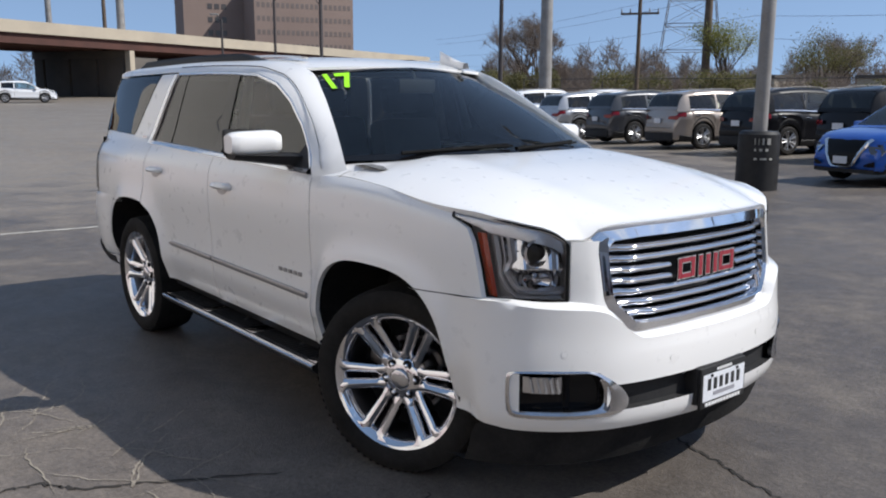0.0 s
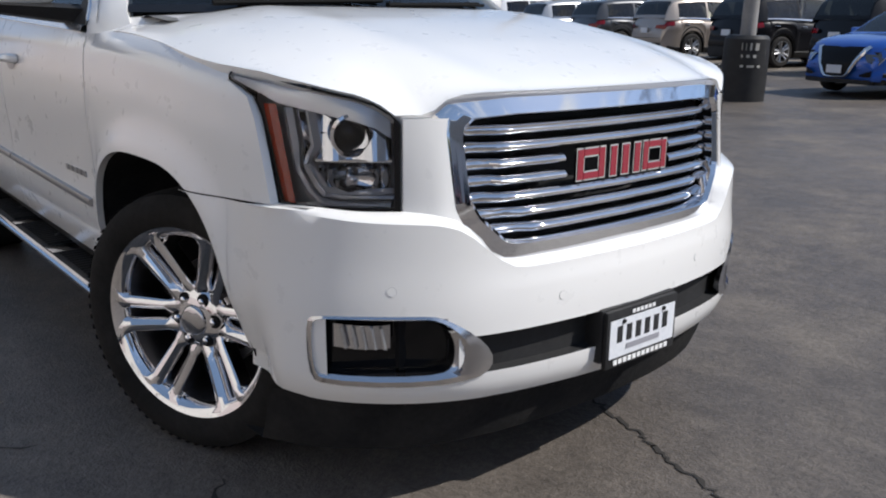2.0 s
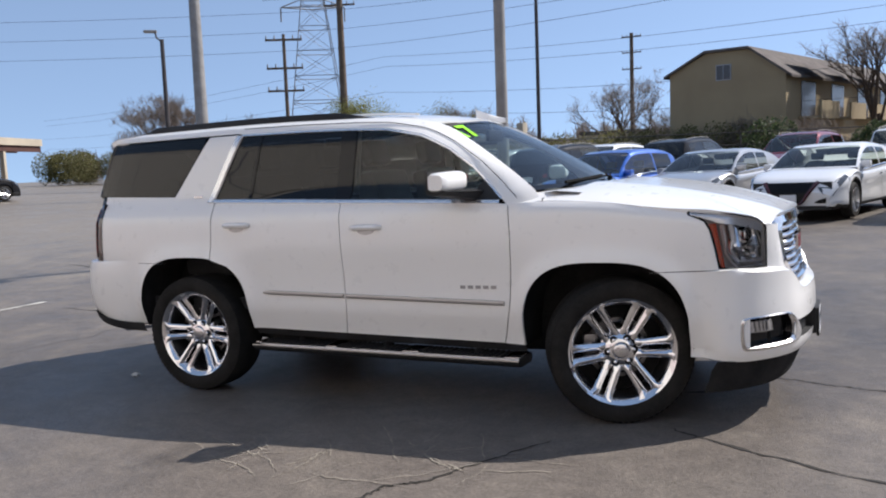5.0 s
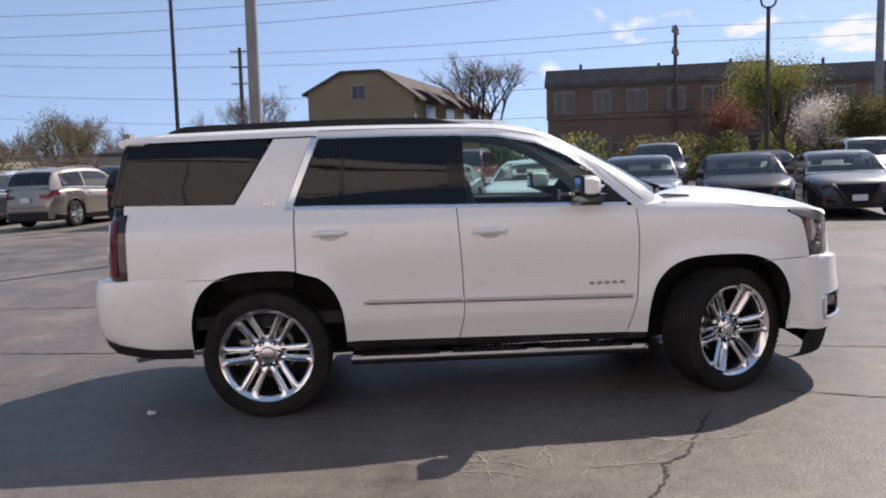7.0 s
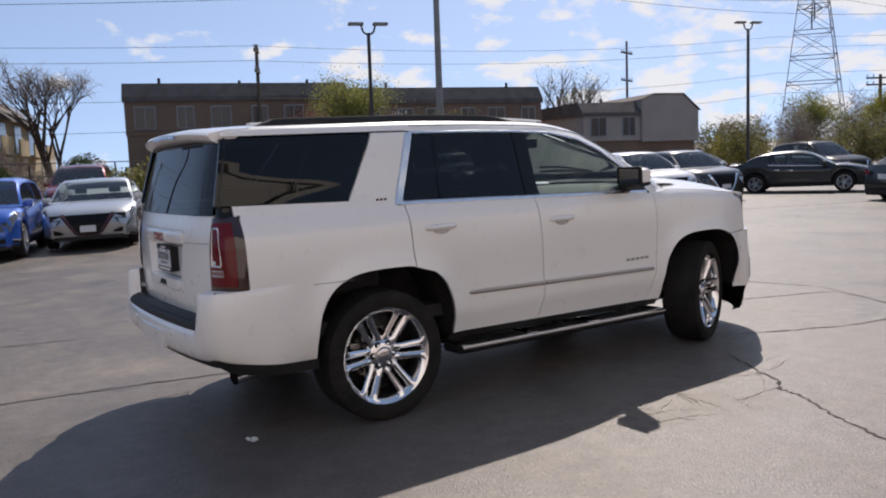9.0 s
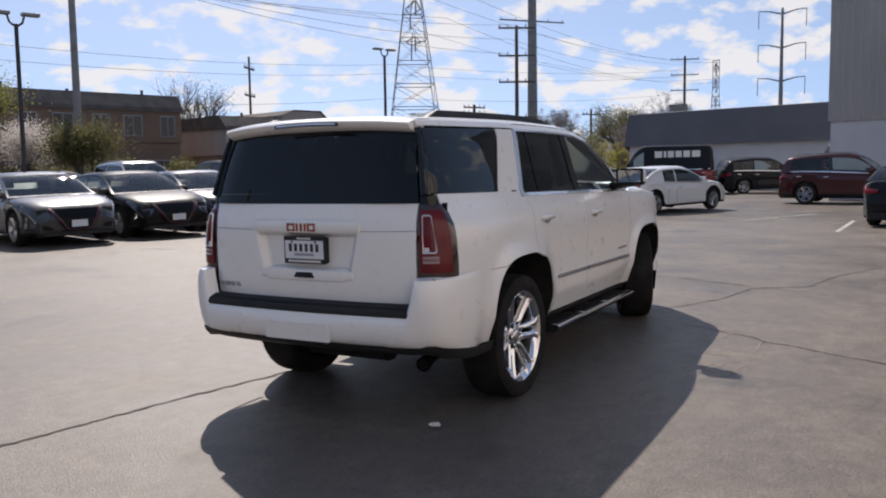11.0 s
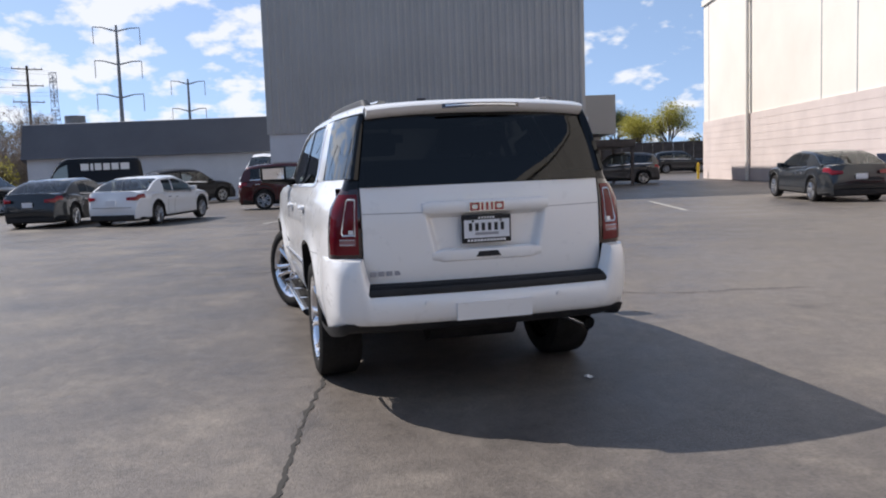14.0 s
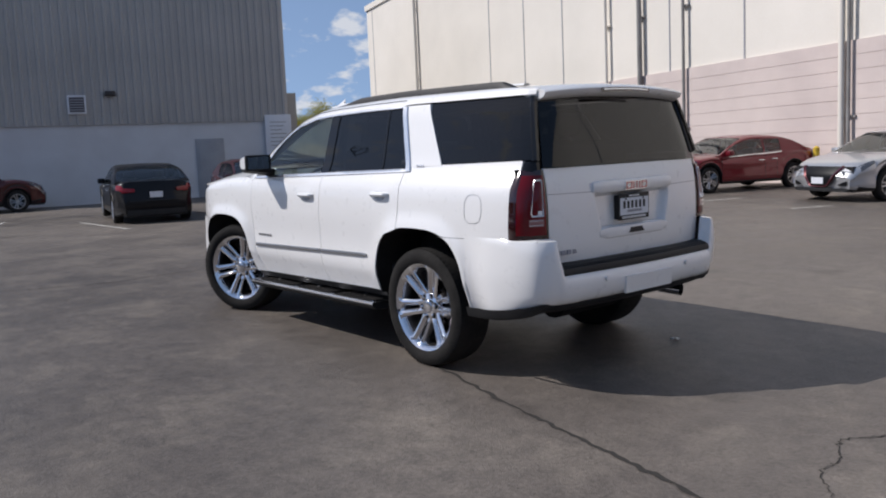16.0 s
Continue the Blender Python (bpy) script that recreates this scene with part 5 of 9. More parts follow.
    bm = bmesh.new()
    lathe(bm, [(R * 0.60, 0.03), (R * 0.66, 0.108), (R * 0.70, 0.108), (R * 0.70, -0.1)], 24)
    tube(bm, (0, 0.02, 0), (0, 0.095, 0), R * 0.16, R * 0.12, 12)
    for k in range(5):
        a = 2 * math.pi * k / 5
        for d in (-0.20, 0.20):
            tube(bm, (R * 0.14 * math.cos(a + 2 * d), 0.075, R * 0.14 * math.sin(a + 2 * d)), (R * 0.68 * math.cos(a + d), 0.095, R * 0.68 * math.sin(a + d)), R * 0.045, R * 0.062, 6)
    out["rim"] = to_mesh(bm, "rim", SILVER)
    bm = bmesh.new()
    lathe(bm, [(0.001, 0.0), (R * 0.62, 0.0), (R * 0.62, 0.01)], 16)
    out["brake"] = to_mesh(bm, "brake_disc", BLACK_PLASTIC)
    for side in (1, -1):
        xf, xr = s["L"] / 2, -s["L"] / 2
        bm = bmesh.new()
        rows = []
        for k in range(7):
            x = lerp(xf - 0.56, xf - 0.07, k / 6)
            zt = curve_table(x, s["top"])
            w = half_width(s, x)
            d = lerp(0.06, 0.17, k / 6)
            rows.append([Vector((x + 0.02, side * (w * 0.972 + 0.012), zt - d)), Vector((x, side * (w * 0.965 + 0.014), zt - d * 0.55)), Vector((x, side * (w * 0.90 + 0.012), zt - 0.008))])
        rows.append([Vector((xf + 0.012, side * s["W"] * 0.33, rows[-1][0].z + 0.035)), Vector((xf - 0.01, side * s["W"] * 0.30, rows[-1][1].z + 0.02)), Vector((xf - 0.05, side * s["W"] * 0.27, rows[-1][2].z + 0.01))])
        loft(bm, rows)
        bowed(bm, s)
        out["headlight%d" % side] = to_mesh(bm, "headlight", HEADLAMP)
        bm = bmesh.new()
        loft(bm, [[a + Vector((0.006, side * 0.008, 0)), lerp(a, b, 0.28) + Vector((0.010, side * 0.010, 0))] for a, b, c in rows[2:-1]])
        bowed(bm, s)
        out["strip%d" % side] = to_mesh(bm, "light_strip", CLEAR_LENS)
        bm = bmesh.new()
        loft(bm, [[Vector((xf + 0.008, side * y, z0)), Vector((xf + 0.008, side * y, z1))] for y, z0, z1 in ((0.47, 0.335, 0.36), (0.56, 0.325, 0.40), (0.66, 0.33, 0.43))])
        bowed(bm, s)
        out["fog%d" % side] = to_mesh(bm, "fog_recess", GRILLE_BLACK)
        bm = bmesh.new()
        rows = []
        for k in range(5):
            x = lerp(xr + 0.34, xr + 0.05, k / 4)
            zt = curve_table(x, s["top"])
            w = half_width(s, x)
            rows.append([Vector((x, side * (w * 0.985 + 0.014), zt - 0.17)), Vector((x, side * (w * 0.975 + 0.014), zt - 0.10)), Vector((x, side * (w * 0.945 + 0.012), zt - 0.05))])
        zt = rows[-1][1].z + 0.05
        rows.append([Vector((xr - 0.008, side * s["W"] * 0.26, zt - 0.10)), Vector((xr - 0.008, side * s["W"] * 0.26, zt - 0.06)), Vector((xr + 0.012, side * s["W"] * 0.26, zt - 0.02))])
        loft(bm, rows)
        bowed(bm, s)
        out["tail_light%d" % side] = to_mesh(bm, "tail_light", RED_LENS)
        bm = bmesh.new()
        box(bm, s["wx"] - 0.42, s["wx"] - 0.26, side * (s["W"] / 2 + 0.02) - 0.09, side * (s["W"] / 2 + 0.02) + 0.09, curve_table(s["wx"] - 0.4, s["top"]) + 0.03, curve_table(s["wx"] - 0.4, s["top"]) + 0.17, 0.035)
        out["mirror%d" % side] = to_mesh(bm, "mirror", BLACK_PLASTIC)
    # V grille lying on the nose
    nose_z = sorted((z, x) for x, z in s["top"] if x > s["wx"])
    def on_nose(y, z, o):
        return Vector((table(z - 0.035, nose_z) + o, y, z))
    zt_ = curve_table(s["L"] / 2 - 0.16, s["top"]) + 0.01
    def v_half(z):
        return lerp(0.22, 0.50, (z - 0.31) / (zt_ - 0.31))
    bm = bmesh.new()
    loft(bm, [[on_nose(u * v_half(z), z, 0.014) for u in np.linspace(-1, 1, 9)] for z in np.linspace(0.31, zt_, 8)])
    bowed(bm, s)
    out["grille"] = to_mesh(bm, "grille", GRILLE_BLACK)
    bm = bmesh.new()
    vpath = [(-v_half(zt_) - 0.02, zt_)] + [(-v_half(z) - 0.015, z) for z in np.linspace(zt_ - 0.05, 0.35, 5)] + [(-0.20, 0.305), (0.0, 0.297), (0.20, 0.305)] + [(v_half(z) + 0.015, z) for z in np.linspace(0.35, zt_ - 0.05, 5)] + [(v_half(zt_) + 0.02, zt_)]
    loft(bm, [[on_nose(y * k, z + dz, o) for k, dz, o in ((1.04, -0.004, 0.010), (0.98, 0.008, 0.034), (0.88, 0.026, 0.014))] for y, z in vpath])
    bowed(bm, s)
    out["grille_trim"] = to_mesh(bm, "grille_trim", CHROME)
    def flank(x, z, o, side):
        w, zl, zt = half_width(s, x), min(sill(s, x), curve_table(x, s["top"]) - 0.08), curve_table(x, s["top"])
        return Vector((x, side * (w * table((z - zl) / (zt - zl), FLANK) + o), z))
    tall = s["L"] < 4.7
    EXTRA = []
    for side in (1, -1):
        band = 0.13 if tall else 0.05
        bm = bmesh.new()
        loft(bm, [[flank(x, sill(s, x) + dz, o, side) for dz, o in ((-0.005, 0.0), (0.01, 0.012), (band, 0.012), (band + 0.012, 0.0))] for x in car_steps(s) if abs(x) < s["L"] / 2 - 0.06])
        bowed(bm, s)
        EXTRA.append(("sill_cladding", to_mesh(bm, "sill_cladding", BLACK_PLASTIC)))
        mid = lerp(s["xr"], s["xf"], 0.52)
        for x in (s["wx"] - 0.12, mid, s["xr"] + 0.28):
            bm = bmesh.new()
            loft(bm, [[flank(x + d + 0.05 * (z - 0.7), z, 0.003, side) for d in (-0.006, 0.006)] for z in np.linspace(max(sill(s, x), 0.30) + 0.02, curve_table(x, s["top"]) - 0.03, 7)])
            EXTRA.append(("door_seam", to_mesh(bm, "door_seam", BLACK_INK)))
        for x in (mid + 0.14, s["xr"] + 0.38):
            bm = bmesh.new()
            z = curve_table(x, s["top"]) - 0.15
            y = flank(x, z, 0.0, side).y
            box(bm, x - 0.09, x + 0.09, y - 0.012, y + 0.022, z - 0.014, z + 0.014, 0.008)
            EXTRA.append(("door_handle", to_mesh(bm, "door_handle", CHROME)))
        bm = bmesh.new()
        loft(bm, [[Vector((p.x, p.y * side, p.z)) for p in (cab_point(s, x, 0.02, 0.004), cab_point(s, x, 0.035, 0.012), cab_point(s, x, 0.055, 0.006))] for x in np.linspace(s["xr"] + 0.10, s["wx"] - 0.36, 10)])
        EXTRA.append(("belt_trim", to_mesh(bm, "belt_trim", CHROME)))
        if s["L"] < 4.7 and s["W"] > 1.8:
            bm = bmesh.new()
            rings = []
            for x, lift in [(-1.74, -0.01), (-1.68, 0.028)] + [(x, 0.032) for x in np.linspace(-1.5, -0.1, 6)] + [(0.03, 0.028), (0.09, -0.01)]:
                p = cab_point(s, x, 0.60, lift)
                rings.append([Vector((p.x, p.y * side + 0.013 * math.cos(a), p.z + 0.013 * math.sin(a))) for a in np.linspace(0, 2 * math.pi, 7)[:-1]])
            loft(bm, rings, close=True)
            EXTRA.append(("roof_rail", to_mesh(bm, "roof_rail", STEEL_POLE)))
    bm = bmesh.new()
    xr = -s["L"] / 2
    loft(bm, [[Vector((xr - 0.012, y, z)) for z in (0.25, 0.34, 0.46 if tall else 0.38)] for y in np.linspace(-0.68, 0.68, 11)])
    bowed(bm, s)
    EXTRA.append(("rear_cladding", to_mesh(bm, "rear_cladding", BLACK_PLASTIC)))
    bm = bmesh.new()
    loft(bm, [[Vector((s["L"] / 2 + 0.010, y, z)) for z in (0.215, 0.25, 0.285)] for y in np.linspace(-0.66, 0.66, 11)])
    bowed(bm, s)
    EXTRA.append(("front_lip", to_mesh(bm, "front_lip", BLACK_PLASTIC)))
    # boot lid seam, and the cabin's seats, dashboard and steering wheel
    bm = bmesh.new()
    loft(bm, [[Vector((xr - 0.004, y, z)) for z in (0.585, 0.597)] for y in np.linspace(-0.60, 0.60, 9)])
    bowed(bm, s)
    EXTRA.append(("boot_seam", to_mesh(bm, "boot_seam", BLACK_INK)))
    belt = curve_table(0.3, s["top"])
    def backrest(x, y, w, h):
        b_ = bmesh.new()
        loft(b_, [[Vector((x - 0.30 * (z - 0.7) + dx, y + q * w / 2 * k, z)) for q, dx in ((-1, 0.02), (-0.8, 0.07), (0.8, 0.07), (1, 0.02), (0.8, -0.05), (-0.8, -0.05), (-1, 0.02))] for z, k in ((0.70, 1.0), (belt + 0.05, 1.0), (belt + h - 0.06, 0.86), (belt + h, 0.6), (belt + h + 0.005, 0.02))])
        return b_
    for y in (0.37, -0.37):
        xs_ = lerp(s["xr"], s["xf"], 0.60)
        EXTRA.append(("front_seat", to_mesh(backrest(xs_, y, 0.50, 0.17), "front_seat", SEAT_GREY)))
        bm = bmesh.new()
        box(bm, xs_ - 0.20, xs_ - 0.11, y - 0.13, y + 0.13, belt + 0.19, belt + 0.34, 0.035)
        EXTRA.append(("headrest", to_mesh(bm, "headrest", SEAT_GREY)))
    EXTRA.append(("rear_bench", to_mesh(backrest(s["xr"] + (0.30 if kind != "van" else 1.2), 0.0, 1.28, 0.15), "rear_bench", SEAT_GREY)))
    bm = bmesh.new()
    loft(bm, [[Vector((x, y, z - 0.03 * (abs(y) / 0.7) ** 2)) for x, z in ((s["wx"] - 0.62, 0.70), (s["wx"] - 0.58, belt - 0.02), (s["wx"] - 0.48, belt + 0.035), (s["wx"] - 0.16, belt + 0.02))] for y in np.linspace(-0.70, 0.70, 9)])
    EXTRA.append(("dashboard", to_mesh(bm, "dashboard", TRIM_DARK)))
    bm = bmesh.new()
    ring_ = [Vector((s["wx"] - 0.70 + 0.075 * math.sin(a), 0.37 + 0.18 * math.cos(a), belt - 0.02 + 0.165 * math.sin(a))) for a in np.linspace(0, 2 * math.pi, 15)]
    for a, b in zip(ring_, ring_[1:]):
        tube(bm, a, b, 0.016, seg=5)
    EXTRA.append(("steering_wheel", to_mesh(bm, "steering_wheel", TRIM_DARK)))
    out["extra"] = EXTRA
    bm = bmesh.new()
    box(bm, s["L"] / 2 + 0.022, s["L"] / 2 + 0.034, -0.15, 0.15, 0.37, 0.50)
    out["front_plate"] = to_mesh(bm, "plate", SIGN_WHITE, True)
    bm = bmesh.new()
    zp = 0.86 if kind != "sedan" else 0.80
    box(bm, -s["L"] / 2 - 0.012, -s["L"] / 2 + 0.01, -0.15, 0.15, zp - 0.14, zp)
    out["rear_plate"] = to_mesh(bm, "plate", SIGN_WHITE, True)
    CACHE[kind] = out
    return out


def parked_car(kind, x, y, heading, pname, color, label, metal=0.0, group="", name="", cat="car", plate_z=0):
    s, me = SPECS[kind], car_meshes(kind)
    m = Matrix.Translation((x, y, ground_z(x, y) + 0.004)) @ Matrix.Rotation(radians(heading), 4, "Z")
    if kind == "suv":
        m = m @ Matrix.Diagonal((1.03, 1.03, 1.07, 1))
    car = thing(name or {"suv": "suv", "sedan": "sedan_car", "small": "hatchback_car", "van": "van"}[kind], label, cat, m, group)
    P = paint(pname, color, metal)
    I = Matrix.Identity(4)
    share("body", me["body"], car, I, material=P)
    share("underbody", me["underbody"], car, I)
    share("cabin", me["cabin"], car, I, material=P)
    for k in ("windscreen", "rear_window", "front_side_window1", "front_side_window-1", "rear_side_window1", "rear_side_window-1"):
        share(k.rstrip("-1"), me[k], car, I)
    for k in ("headlight1", "headlight-1", "tail_light1", "tail_light-1"):
        share(k.rstrip("-1"), me[k], car, I)
    for k in ("mirror1", "mirror-1"):
        share("mirror", me[k], car, I, material=P)
    share("grille", me["grille"], car, I)
    share("grille_trim", me["grille_trim"], car, I)
    for k in ("strip1", "strip-1"):
        share("light_strip", me[k], car, I)
    for k in ("fog1", "fog-1"):
        share("fog_recess", me[k], car, I)
    for nm, mesh_ in me["extra"]:
        share(nm, mesh_, car, I)
    share("plate", me["front_plate"], car, I)
    share("plate", me["rear_plate"], car, I)
    for ax in (s["fa"], s["ra"]):
        for side in (1, -1):
            w = new("wheel")
            w.parent = car
            w.matrix_basis = Matrix.Translation((ax, side * (s["W"] / 2 - 0.115), s["R"])) @ Matrix.Rotation(0 if side > 0 else math.pi, 4, "Z")
            share("tyre", me["tyre"], w, I)
            share("rim", me["rim"], w, I)
            share("brake_disc", me["brake"], w, I)
    return car


ROW = "cars parked in rows"
A, B = LOT, LOT + 180
GREY_P, BEIGE_P, BLACK_P = ("dark_grey", (0.06, 0.062, 0.068), 0.4), ("beige", (0.36, 0.31, 0.27), 0.5), ("black", (0.008, 0.008, 0.010), 0.0)
BLUE_P, SILVER_P, WHITE_P = ("blue", (0.010, 0.095, 0.46), 0.3), ("silver", (0.45, 0.46, 0.48), 0.6), ("white", (0.75, 0.76, 0.78), 0.0)
RED_P, MAROON_P, SLATE_P = ("red", (0.17, 0.010, 0.018), 0.3), ("maroon", (0.060, 0.006, 0.008), 0.3), ("slate", (0.026, 0.030, 0.035), 0.4)
ORANGE_P = ("orange", (0.45, 0.09, 0.02), 0.2)


def park(kind, x, y, h, p, label, group=""):
    return parked_car(kind, x, y, h, p[0], p[1], label, p[2], group)


# north-west row, tails to the aisle
for x, y, p, what in ((-21.4, 24.1, WHITE_P, "white"), (-18.0, 23.1, SILVER_P, "silver"), (-14.6, 22.1, GREY_P, "dark grey"), (-11.2, 21.1, BEIGE_P, "champagne beige"), (-7.9, 20.15, BLACK_P, "black"), (-4.6, 19.2, BLACK_P, "black")):
    park("suv", x, y, A, p, what + " compact SUV parked tail to the aisle", ROW)
# aisle row, noses to the lot
park("small", -2.25, 14.3, B, BLUE_P, "bright blue small crossover parked nose out", ROW)
park("sedan", 0.05, 15.05, B, SILVER_P, "silver compact sedan parked nose out", ROW)
park("sedan", 2.48, 13.88, B, WHITE_P, "white compact sedan with a dark V grille", ROW)
park("sedan", 4.85, 13.2, B, GREY_P, "dark grey sedan parked nose out", ROW)
park("sedan", 7.15, 12.95, B, BLACK_P, "black sedan parked nose out", ROW)
park("sedan", 9.65, 13.4, B, GREY_P, "dark grey metallic sedan parked nose out", ROW)
park("sedan", 12.45, 12.85, B, WHITE_P, "white compact sedan parked nose out", ROW)
park("small", 14.97, 12.52, B, WHITE_P, "white electric hatchback parked nose out", ROW)
park("small", 17.75, 13.05, B, SLATE_P, "dark slate crossover parked nose out", ROW)
park("sedan", 22.9, 12.3, -62, SLATE_P, "dark slate sedan standing across the row", "")
# second row behind
for i, (p, what, k) in enumerate(((WHITE_P, "white", "suv"), (GREY_P, "dark grey", "suv"), (WHITE_P, "white", "suv"), (BLACK_P, "black", "suv"), (SILVER_P, "silver", "suv"), (WHITE_P, "white", "suv"), (BLACK_P, "black", "suv"), (RED_P, "red", "suv"), (WHITE_P, "white", "suv"), (GREY_P, "dark grey", "suv"), (BLACK_P, "black", "sedan"), (SILVER_P, "silver", "suv"), (BLACK_P, "black", "suv"), (GREY_P, "dark grey", "sedan"), (WHITE_P, "white", "sedan"))):
    x = -22.0 + i * 3.35
    park(k, x, 29.2 - 0.28 * (i * 3.35) * (0.75 if i > 6 else 0.9), B if i % 2 else A, p, what + (" SUV" if k == "suv" else " sedan") + " parked in the second row", ROW)
# south side
park("sedan", 21.1, 6.4, -16, SLATE_P, "dark grey sedan standing in the lot")
park("sedan", 20.2, 3.75, -24, WHITE_P, "white compact sedan standing in the lot")
park("suv", 26.8, -1.35, -96, MAROON_P, "dark red compact SUV by the grey building")
park("sedan", 16.3, -3.6, -13, BLACK_P, "black sedan with its tail to the lot")
old = park("sedan", 14.9, -6.25, 166, MAROON_P, "dark red older sedan facing the lot")
for ch in old.children:
    if ch.name.startswith("grille_trim"):
        ch.material_slots[0].material = paint("maroon", MAROON_P[1], 0.3)
park("sedan", 13.7, -15.5, -16.3, SLATE_P, "dark slate sedan beside the white wall")
park("sedan", 6.6, -16.0, LOT, RED_P, "dark red sedan beside the white wall")
park("sedan", 1.83, -15.0, LOT, SILVER_P, "silver sedan with a dark V grille")
park("suv", 37.0, -20.3, 74, GREY_P, "grey compact SUV beside the carport")
park("van", 36.6, -0.6, 164, WHITE_P, "white high-roofed van by the low building")
park("suv", 32.0, 11.6, -110, BLACK_P, "black SUV in the far part of the lot")
park("suv", 30.5, 16.4, -106, BLACK_P, "black SUV in the far part of the lot")
park("suv", 39.0, 3.4, -60, BLACK_P, "black SUV by the low grey building")
park("suv", 55.5, -35.2, 254, SLATE_P, "dark SUV before the board fence")
# dealer van: dark upper half, red lower half, its name standing as bars
dv = park("van", 36.8, 8.2, 101, BLACK_P, "dealer van in black and dark red with white lettering")
for ch in dv.children:
    if ch.name.startswith("body"):
        ch.material_slots[0].material = paint("red", RED_P[1], 0.3)
for sgn in (1, -1):
    bm = bmesh.new()
    loft(bm, [[cab_point(SPECS["van"], x, u, 0.012) for u in (0.03, 0.25, 0.47)] for x in np.linspace(-2.5, 0.7, 9)])
    for q in bm.verts:
        q.co.y *= sgn
    part("side_wrap", bm, paint("black", (0.008, 0.008, 0.010)), dv)
    for i, wd in enumerate((0.40, 0.32, 0.30, 0.30, 0.13, 0.36)):
        bm = bmesh.new()
        xx = -1.85 + (0, 0.45, 0.84, 1.22, 1.50, 1.82)[i]
        y = cab_point(SPECS["van"], xx, 0.34, 0.05).y
        box(bm, xx - wd / 2, xx + wd / 2, sgn * y - 0.012, sgn * y + 0.012, 1.78, 2.16)
        part("bar", bm, WHITE_LETTER, dv, flat=True)
# far row beyond the aisle, seen past the tail
for i in range(10):
    p, what = [(BLACK_P, "black"), (ORANGE_P, "orange"), (BLACK_P, "black"), (SLATE_P, "dark slate"), (BLACK_P, "black"), (WHITE_P, "white"), (GREY_P, "dark grey"), (WHITE_P, "white"), (BLACK_P, "black"), (WHITE_P, "white")][i]
    park("suv", -36.0 - i * 2.66, 21.6 + i * 0.33, 80, p, what + " SUV in the far row by the overpass", ROW)
park("small", -63.9, 12.6, 78, WHITE_P, "white hatchback far off by the overpass")

# ---- the white full-size SUV ----
WHITE = mat("pearl_white_paint", (0.86, 0.855, 0.845), 0.30, coat=1.0, coat_rough=0.13, spec=0.5)
v = obj_coords(WHITE)
ln(WHITE, mixc(WHITE, ramp(WHITE, noise_tex(WHITE, v, 1.6, 4, 0.6), [(0.40, (0, 0, 0)), (0.85, (0.16, 0.16, 0.16))]), (0.83, 0.825, 0.815), (0.72, 0.705, 0.68)), bsdf(WHITE).inputs["Base Color"])
ln(WHITE, ramp(WHITE, noise_tex(WHITE, v, 14.0, 4, 0.6), [(0.3, (0.26, 0.26, 0.26)), (0.8, (0.36, 0.36, 0.36))]), bsdf(WHITE).inputs["Roughness"])
SEAM = mat("seam_shadow", (0.012, 0.012, 0.012), 0.9, spec=0.1)
WELL = mottled("wheel_well", (0.016, 0.016, 0.017), (0.030, 0.029, 0.028), 5, 0.95, 60, 0.2, spec=0.1)
CAR_CHROME = mat("bright_chrome", (0.82, 0.82, 0.84), 0.06, 1.0)
v = obj_coords(CAR_CHROME)
ln(CAR_CHROME, ramp(CAR_CHROME, noise_tex(CAR_CHROME, v, 9.0, 5), [(0.35, (0.035, 0.035, 0.035)), (0.8, (0.12, 0.12, 0.12))]), bsdf(CAR_CHROME).inputs["Roughness"])
SATIN = mat("satin_strip", (0.34, 0.34, 0.35), 0.32, 0.9)
GLOSS_BLACK = mat("gloss_black", (0.006, 0.006, 0.007), 0.08, spec=0.4)
TYRE = mottled("tyre_rubber", (0.014, 0.0134, 0.013), (0.026, 0.0245, 0.023), 6, 0.85, 90, 0.25, spec=0.18)
DISC = mat("brake_iron", (0.17, 0.165, 0.165), 0.30, 0.9)
AMBER = mat("amber_lens", (0.55, 0.060, 0.015), 0.2, spec=0.6, coat=1.0)
RED_TAIL = mat("tail_red", (0.125, 0.003, 0.008), 0.16, spec=0.3, coat=0.3)
REVERSE_LENS = mat("reverse_lens", (0.26, 0.13, 0.14), 0.12, 0.3, coat=0.8)
TAIL_DARK = mat("tail_dark", (0.022, 0.004, 0.005), 0.08, spec=0.6, coat=1.0)
EMBLEM_RED = mat("emblem_red", (0.26, 0.004, 0.020), 0.15, coat=1.0)
STICKER = mat("green_sticker", (0.33, 0.86, 0.012), 0.5)

LAMP_BOWL = mat("lamp_reflector", (0.55, 0.56, 0.58), 0.20, 0.85, coat=0.6)
LAMP_GREY = mat("lamp_housing", (0.36, 0.365, 0.38), 0.28, 0.3)
GUIDE = mat("satin_silver", (0.76, 0.78, 0.82), 0.24, 0.45, coat=0.6)
DARK_CHROME = mat("dark_chrome", (0.62, 0.62, 0.64), 0.14, 1.0)
WHEEL_CHROME = mat("wheel_chrome", (0.78, 0.78, 0.80), 0.045, 1.0)
TRIM_CHROME = mat("trim_chrome", (0.86, 0.86, 0.87), 0.24, 0.9)
GLASS_FRONT = pane("front_glass", (0.76, 0.89, 0.84), 0.06)
GLASS_SCREEN = pane("windscreen_glass", (0.80, 0.86, 0.85), 0.12)
GLASS_PRIVACY = pane("privacy_glass", (0.05, 0.052, 0.055), 0.02)
GLASS_REAR = pane("rear_privacy_glass", (0.04, 0.042, 0.045), 0.0)
GLASS_LENS = pane("lens_glass", (0.93, 0.93, 0.94))

